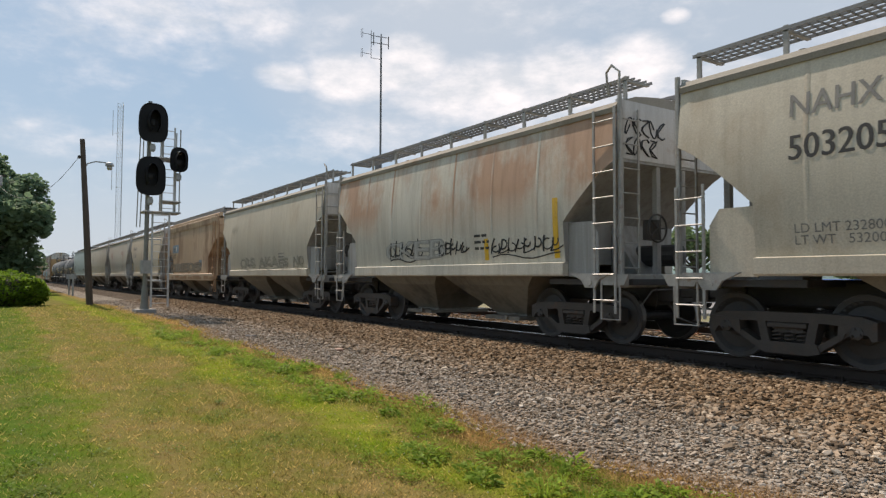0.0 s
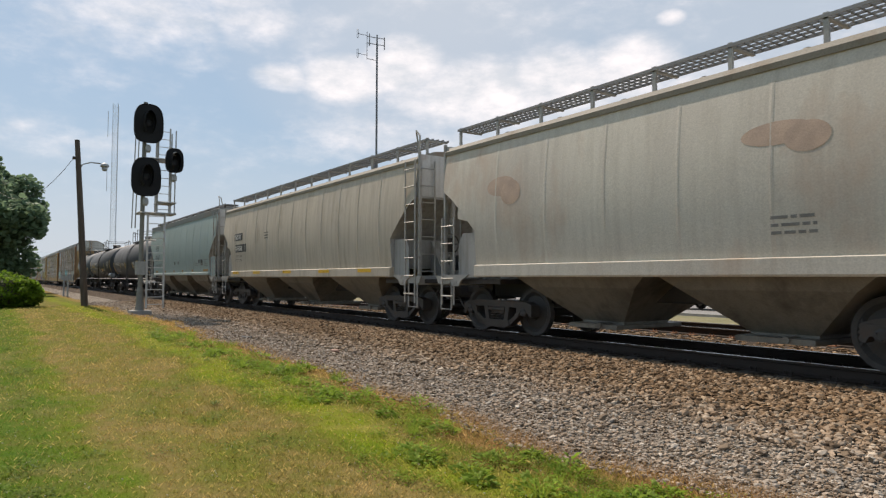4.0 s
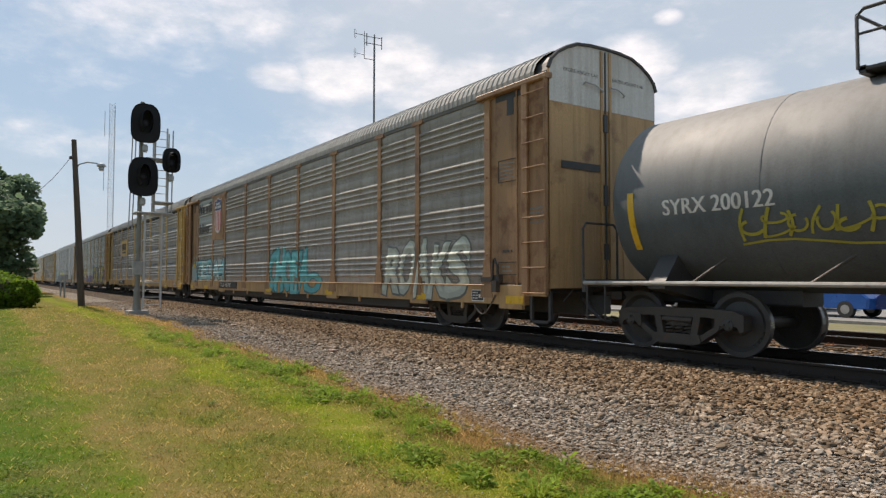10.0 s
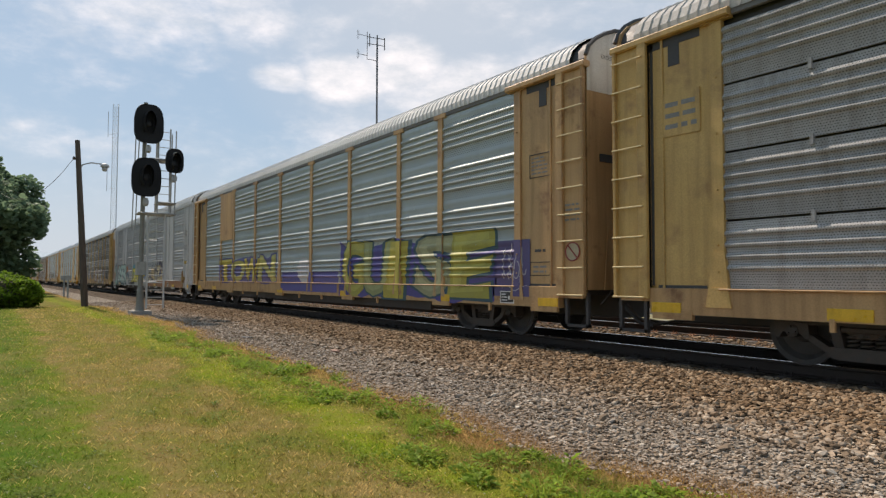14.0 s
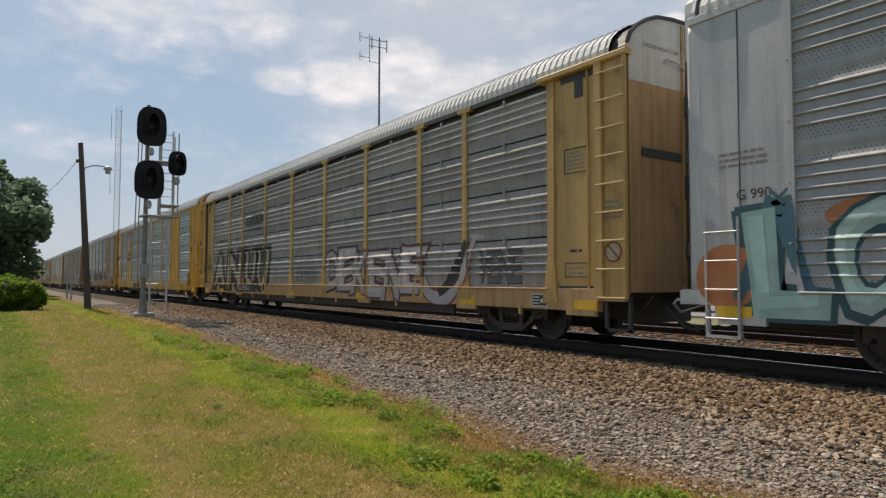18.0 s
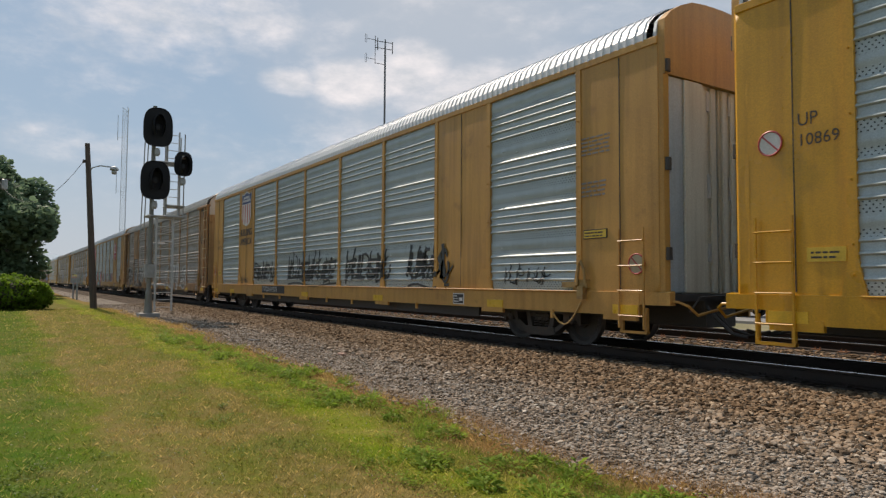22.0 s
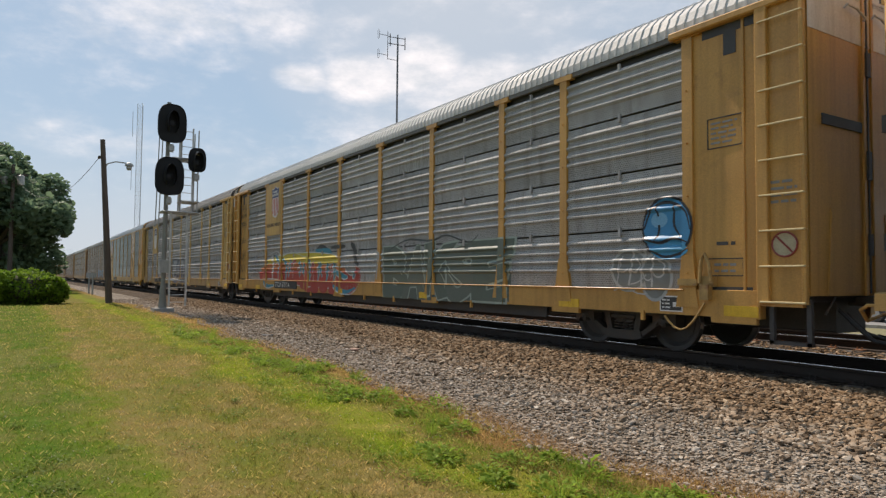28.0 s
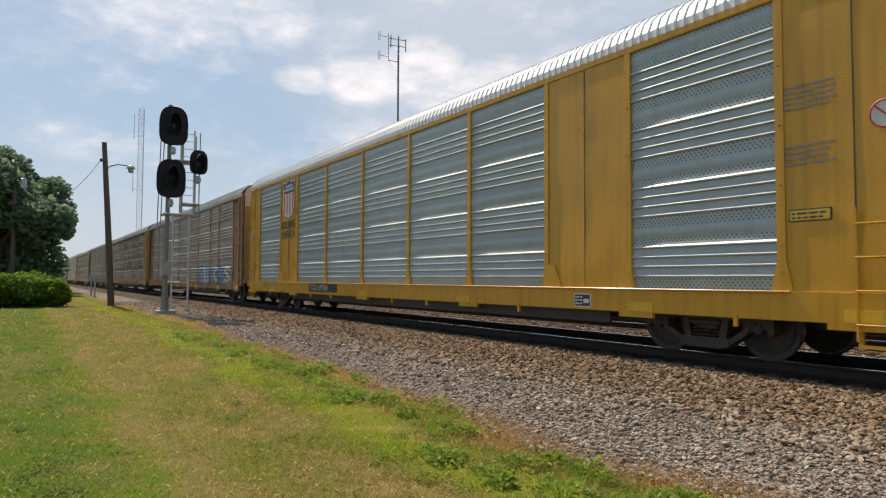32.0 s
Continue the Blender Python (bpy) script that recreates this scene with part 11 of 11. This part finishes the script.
def motor_car(x, y, z, rgb, turn, label, tall=1.45):
    c = thing("parked_car", label, "car", (x, y, z), "cars in the car park")
    c.rotation_euler = (0, 0, radians(turn))
    paint = surface("car_paint", [tuple(v * 0.9 for v in rgb), rgb], 0.2, 0.2, 1, bump=0)
    def half_w(t):
        return 0.88 - 0.1 * abs(t) ** 3
    side = [(-2.2, 0.35), (-2.25, 0.75), (-2.0, 0.95), (-1.3, 1.0), (1.0, 0.98), (2.0, 0.8), (2.22, 0.6), (2.2, 0.32)]
    rings = []
    for k in (-1, -0.94, 0, 0.94, 1):
        s = 0.96 if abs(k) == 1 else 1
        rings.append([(u * s, k * 0.88, 0.6 + (w - 0.6) * s) for u, w in side])
    part("body", Geo().loft(rings), paint, c)
    cab = [(-1.55, 0.95), (-1.15, tall - 0.06), (-0.7, tall), (0.3, tall), (0.6, tall - 0.06), (1.25, 0.95)]
    part("cabin", Geo().loft([[(u, -0.78, w) for u, w in cab], [(u * 0.97, -0.7, w) for u, w in cab], [(u * 0.97, 0.7, w) for u, w in cab], [(u, 0.78, w) for u, w in cab]]), M["car_glass"], c, "dark glass cabin")
    part("roof", Geo().bar("x", -1.05, 0.5, -0.68, 0.68, tall - 0.04, tall + 0.02, 0.02), paint, c)
    for u in (-1.35, 1.4):
        for s in (-1, 1):
            w = part("wheel", Geo().lathe([(-0.1, 0.2), (-0.1, 0.32), (0.1, 0.32), (0.1, 0.2)], "y", n=18), M["rubber"], c, at=(u, s * 0.8, 0.32))
            part("rim", Geo().lathe([(-0.105, 0.18), (-0.11, 0.05), (0.11, 0.05), (0.105, 0.18)], "y", n=12), M["galv"], w)
    for s in (-1, 1):
        part("headlight", Geo().bar("x", 2.1, 2.23, s * 0.62 - 0.17, s * 0.62 + 0.17, 0.62, 0.76), M["galv"], c)


def build_far_side():
    cars = (("bright blue sedan in the car park", (0.03, 0.12, 0.4), -13.6, 18.0, 172), ("dark blue car in the car park", (0.03, 0.06, 0.2), -9.4, 18.3, 4), ("lime green car in the car park", (0.2, 0.42, 0.06), -24.5, 19.4, 170),
            ("silver car in the car park", (0.5, 0.5, 0.5), -19.3, 18.8, 176), ("black pickup in the car park", (0.02, 0.02, 0.022), -16.6, 22.5, 90), ("white car in the car park", (0.65, 0.65, 0.64), -29.8, 19.6, 172),
            ("white van in the car park", (0.68, 0.68, 0.67), -37, 20.2, 175))
    for lab, rgb, x, y, turn in cars:
        motor_car(x, y, -0.36, rgb, turn, lab, 1.45 if "van" not in lab else 1.95)
    kerb = thing("kerb", "pale concrete kerb along the car park", "kerb", kind="structure")
    part("kerb_stone", Geo().bar("x", -90, 40, 13.42, 13.6, -0.4, -0.24, 0.02), M["stone_base"], kerb)
    # tall aerial mast behind the train
    am = thing("aerial_mast", "tall steel mast with dipole aerials on top", "aerial mast", (-55.7, 20.0, -0.36))
    am.rotation_euler = (0, 0, radians(-28.4))
    part("mast", Geo().tube([(0, 0, -0.2), (0, 0, 12.6), (0, 0, 12.7), (0, 0, 23.4), (0, 0, 24.8)], [0.17, 0.15, 0.1, 0.09, 0.06], 10), M["pole_steel"], am)
    part("equipment_box", Geo().bar("z", 9.6, 12.9, -0.16, 0.14, -0.5, -0.12, 0.03), M["pole_steel"], am)
    for z in (24.5, 23.85):
        part("cross_arm", Geo().tube([(0, -0.95, z + 0.12), (0, 0.72, z - 0.1)], 0.035, 6), M["steel"], am)
    for y, z0, z1, r in ((0.7, 23.35, 24.55, 0.045), (-0.72, 23.7, 24.9, 0.045), (-0.95, 22.4, 25.1, 0.03)):
        part("dipole", Geo().tube([(0, y, z0), (0, y, z1)], r, 6), M["steel"], am)
    part("side_arm", Geo().tube([(0, -0.95, 22.45), (0, 0, 22.3)], 0.03, 6), M["steel"], am)
    for z in (22.95, 24.85):
        part("folded_dipole", Geo().tube([(0, -1.83, z - 0.45), (0, -1.9, z - 0.35), (0, -1.9, z + 0.35), (0, -1.83, z + 0.45), (0, -1.76, z + 0.35), (0, -1.76, z - 0.35), (0, -1.83, z - 0.45)], 0.02, 5, cap=False), M["pole_steel"], am)
        part("dipole_arm", Geo().tube([(0, -1.83, z), (0, -0.95, z - 0.15)], 0.025, 5), M["steel"], am)
    # far lattice tower
    lt = thing("lattice_tower", "slender grey lattice radio tower far off", "radio tower", far_object((-0.967, 0.1313, 0), 260))
    lt.location.z = -0.5
    H, w = 63.0, 1.15
    corners = [(w * math.cos(a), w * math.sin(a)) for a in (0.3, 2.4, 4.5)]
    for cx, cy in corners:
        part("leg", Geo().tube([(cx, cy, 0), (cx, cy, H)], 0.09, 5), M["tower_steel"], lt)
    lac = Geo()
    n = 42
    for i in range(n):
        za, zb = H * i / n, H * (i + 1) / n
        for j in range(3):
            a, b = corners[j], corners[(j + 1) % 3]
            lac.tube([(*a, za), (*b, zb)], 0.045, 4)
            lac.tube([(*a, za), (*b, za)], 0.04, 4)
    part("lacing", lac, M["tower_steel"], lt)
    for z in (H - 9, H - 28):
        part("side_aerial", Geo().tube([(0, -2.6, z - 3), (0, -2.6, z + 6)], 0.11, 5).tube([(0, 0, z - 2), (0, -2.6, z - 2)], 0.06, 4), M["tower_steel"], lt)
    # station house with a cupola, seen over the tank cars
    st = thing("station_house", "low brick station house with a dark roof and cupola", "building", (-84, 29, -0.36))
    part("wall", Geo().box(-9, 9, -4.5, 4.5, 0, 4.6), M["brick"], st)
    part("roof", Geo().loft([[(-9.8, -5.3, 4.5), (9.8, -5.3, 4.5), (9.8, 5.3, 4.5), (-9.8, 5.3, 4.5)], [(-6, -0.3, 8.6), (6, -0.3, 8.6), (6, 0.3, 8.6), (-6, 0.3, 8.6)]]), M["slate"], st)
    part("cupola", Geo().box(-0.9, 0.9, -0.9, 0.9, 8.0, 10.2), M["white_dirty"], st)
    part("cupola_roof", Geo().loft([[(-1.3, -1.3, 10.1), (1.3, -1.3, 10.1), (1.3, 1.3, 10.1), (-1.3, 1.3, 10.1)], [(-0.6, -0.6, 10.8), (0.6, -0.6, 10.8), (0.6, 0.6, 10.8), (-0.6, 0.6, 10.8)], [(-0.04, -0.04, 12.0), (0.04, -0.04, 12.0), (0.04, 0.04, 12.0), (-0.04, 0.04, 12.0)]]), M["slate"], st)
    part("finial", Geo().tube([(0, 0, 11.9), (0, 0, 13.1)], 0.05, 6), M["slate"], st)
    for x in (-6.5, -3.2, 0, 3.2, 6.5):
        wnd = part("window", Geo().box(x - 0.55, x + 0.55, -4.56, -4.44, 1.2, 3.2), M["white_dirty"], st)
        part("pane", Geo().box(x - 0.45, x + 0.45, -4.58, -4.5, 1.3, 3.1), M["car_glass"], wnd)
    # bushes and trees beyond the car park, wooded ridge behind
    for i, (x, y, tl, wd) in enumerate(((-20, 38, 4.5, 5), (-9, 44, 4, 5), (-34, 47, 6, 6), (-3, 40, 3.4, 4.5), (-50, 60, 8, 8))):
        tree(x, y, -0.4, tl, wd, 20 + i, 2200, 0.4, "round green tree beyond the car park", "far_leaf")
    ridge = thing("wooded_ridge", "wooded ridge on the horizon, blue-green with haze in its colour", "hills", kind="structure")
    for dist, lift, seed, name in ((900, 76, 1, "near_ridge"), (2400, 120, 2, "far_ridge")):
        g = Geo()
        n = 360
        vs = []
        for i in range(n + 1):
            a = math.pi * (0.02 + 1.5 * i / n)
            cx, cy = EYE.x + dist * math.cos(a), EYE.y + dist * math.sin(a)
            h = lift * (0.72 + 0.35 * noise.noise(Vector((a * 2.2, seed, 0))) + 0.1 * noise.noise(Vector((a * 9, seed, 1))) + 0.05 * noise.noise(Vector((a * 60, seed, 2))))
            left = min(1.0, max(0.0, (2.35 - a) / 0.5))
            if seed == 1:
                h *= 0.12 + 0.88 * left
            back = 1.25
            vs += [(cx, cy, -3), (EYE.x + (cx - EYE.x) * 1.03, EYE.y + (cy - EYE.y) * 1.03, h * 0.55), (EYE.x + (cx - EYE.x) * 1.1, EYE.y + (cy - EYE.y) * 1.1, h), (EYE.x + (cx - EYE.x) * back, EYE.y + (cy - EYE.y) * back, -3)]
        g.add(vs, [(i * 4 + k, (i + 1) * 4 + k, (i + 1) * 4 + k + 1, i * 4 + k + 1) for i in range(n) for k in range(3)])
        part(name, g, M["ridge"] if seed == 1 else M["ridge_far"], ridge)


M["pole_steel"] = surface("painted_mast_steel", [(0.14, 0.145, 0.15), (0.2, 0.2, 0.21)], 0.55, 0.2, 2, bump=0)
# Tower steel paled and blued: the haze before it is in the colour.
M["tower_steel"] = surface("hazy_tower_steel", [(0.5, 0.55, 0.6), (0.6, 0.64, 0.68)], 0.6, 0.1, 2, bump=0)
M["brick"] = surface("red_brick", [(0.2, 0.09, 0.06), (0.3, 0.14, 0.1)], 0.85, 0, 2, fine=20, bump=0.3)
M["slate"] = surface("dark_slate", [(0.045, 0.047, 0.055), (0.09, 0.092, 0.1)], 0.7, 0, 2, fine=20, bump=0.3)
# Distance haze is mixed into both ridge colours, most into the farther one.
M["ridge"] = surface("wooded_slope", [(0.13, 0.2, 0.19), (0.2, 0.28, 0.27)], 0.95, 0, 0.03, fine=0.4, bump=0.5, depth=3.0)
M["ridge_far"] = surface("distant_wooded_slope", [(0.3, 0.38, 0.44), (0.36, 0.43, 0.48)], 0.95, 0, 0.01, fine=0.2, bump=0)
build_left_side()
build_signal()
build_far_signal()
build_far_side()


def build_debris():
    for x, y, size, lab, mat in ((-11.85, -4.5, (0.12, 0.06, 0.055), "pale reddish broken brick lying on the gravel", "brick_pale"), (-15.7, -5.0, (0.2, 0.1, 0.035), "flat dark grey slab on the gravel", "slab_dark")):
        v, f = ROCKS[3]
        ob = new("loose_stone", bpy.data.meshes.new("loose_stone"))
        ob.data.from_pydata([(max(-0.8, min(0.8, p[0])), max(-0.8, min(0.8, p[1])), max(-0.7, min(0.7, p[2]))) for p in v], [], f)
        ob.data.materials.append(M[mat])
        ob.matrix_basis = pose(x, y, ground_z(x, y) + size[2] * 0.6, 4, 3, 25) @ Matrix.Diagonal((*size, 1))
        tagged(ob, lab, "stone")



M["brick_pale"] = surface("weathered_brick", [(0.36, 0.22, 0.16), (0.48, 0.32, 0.25)], 0.9, 0, 6, fine=40, bump=0.3)
M["slab_dark"] = surface("dark_slab", [(0.05, 0.048, 0.045), (0.1, 0.095, 0.09)], 0.9, 0, 6, fine=40, bump=0.3)
build_debris()
motions()
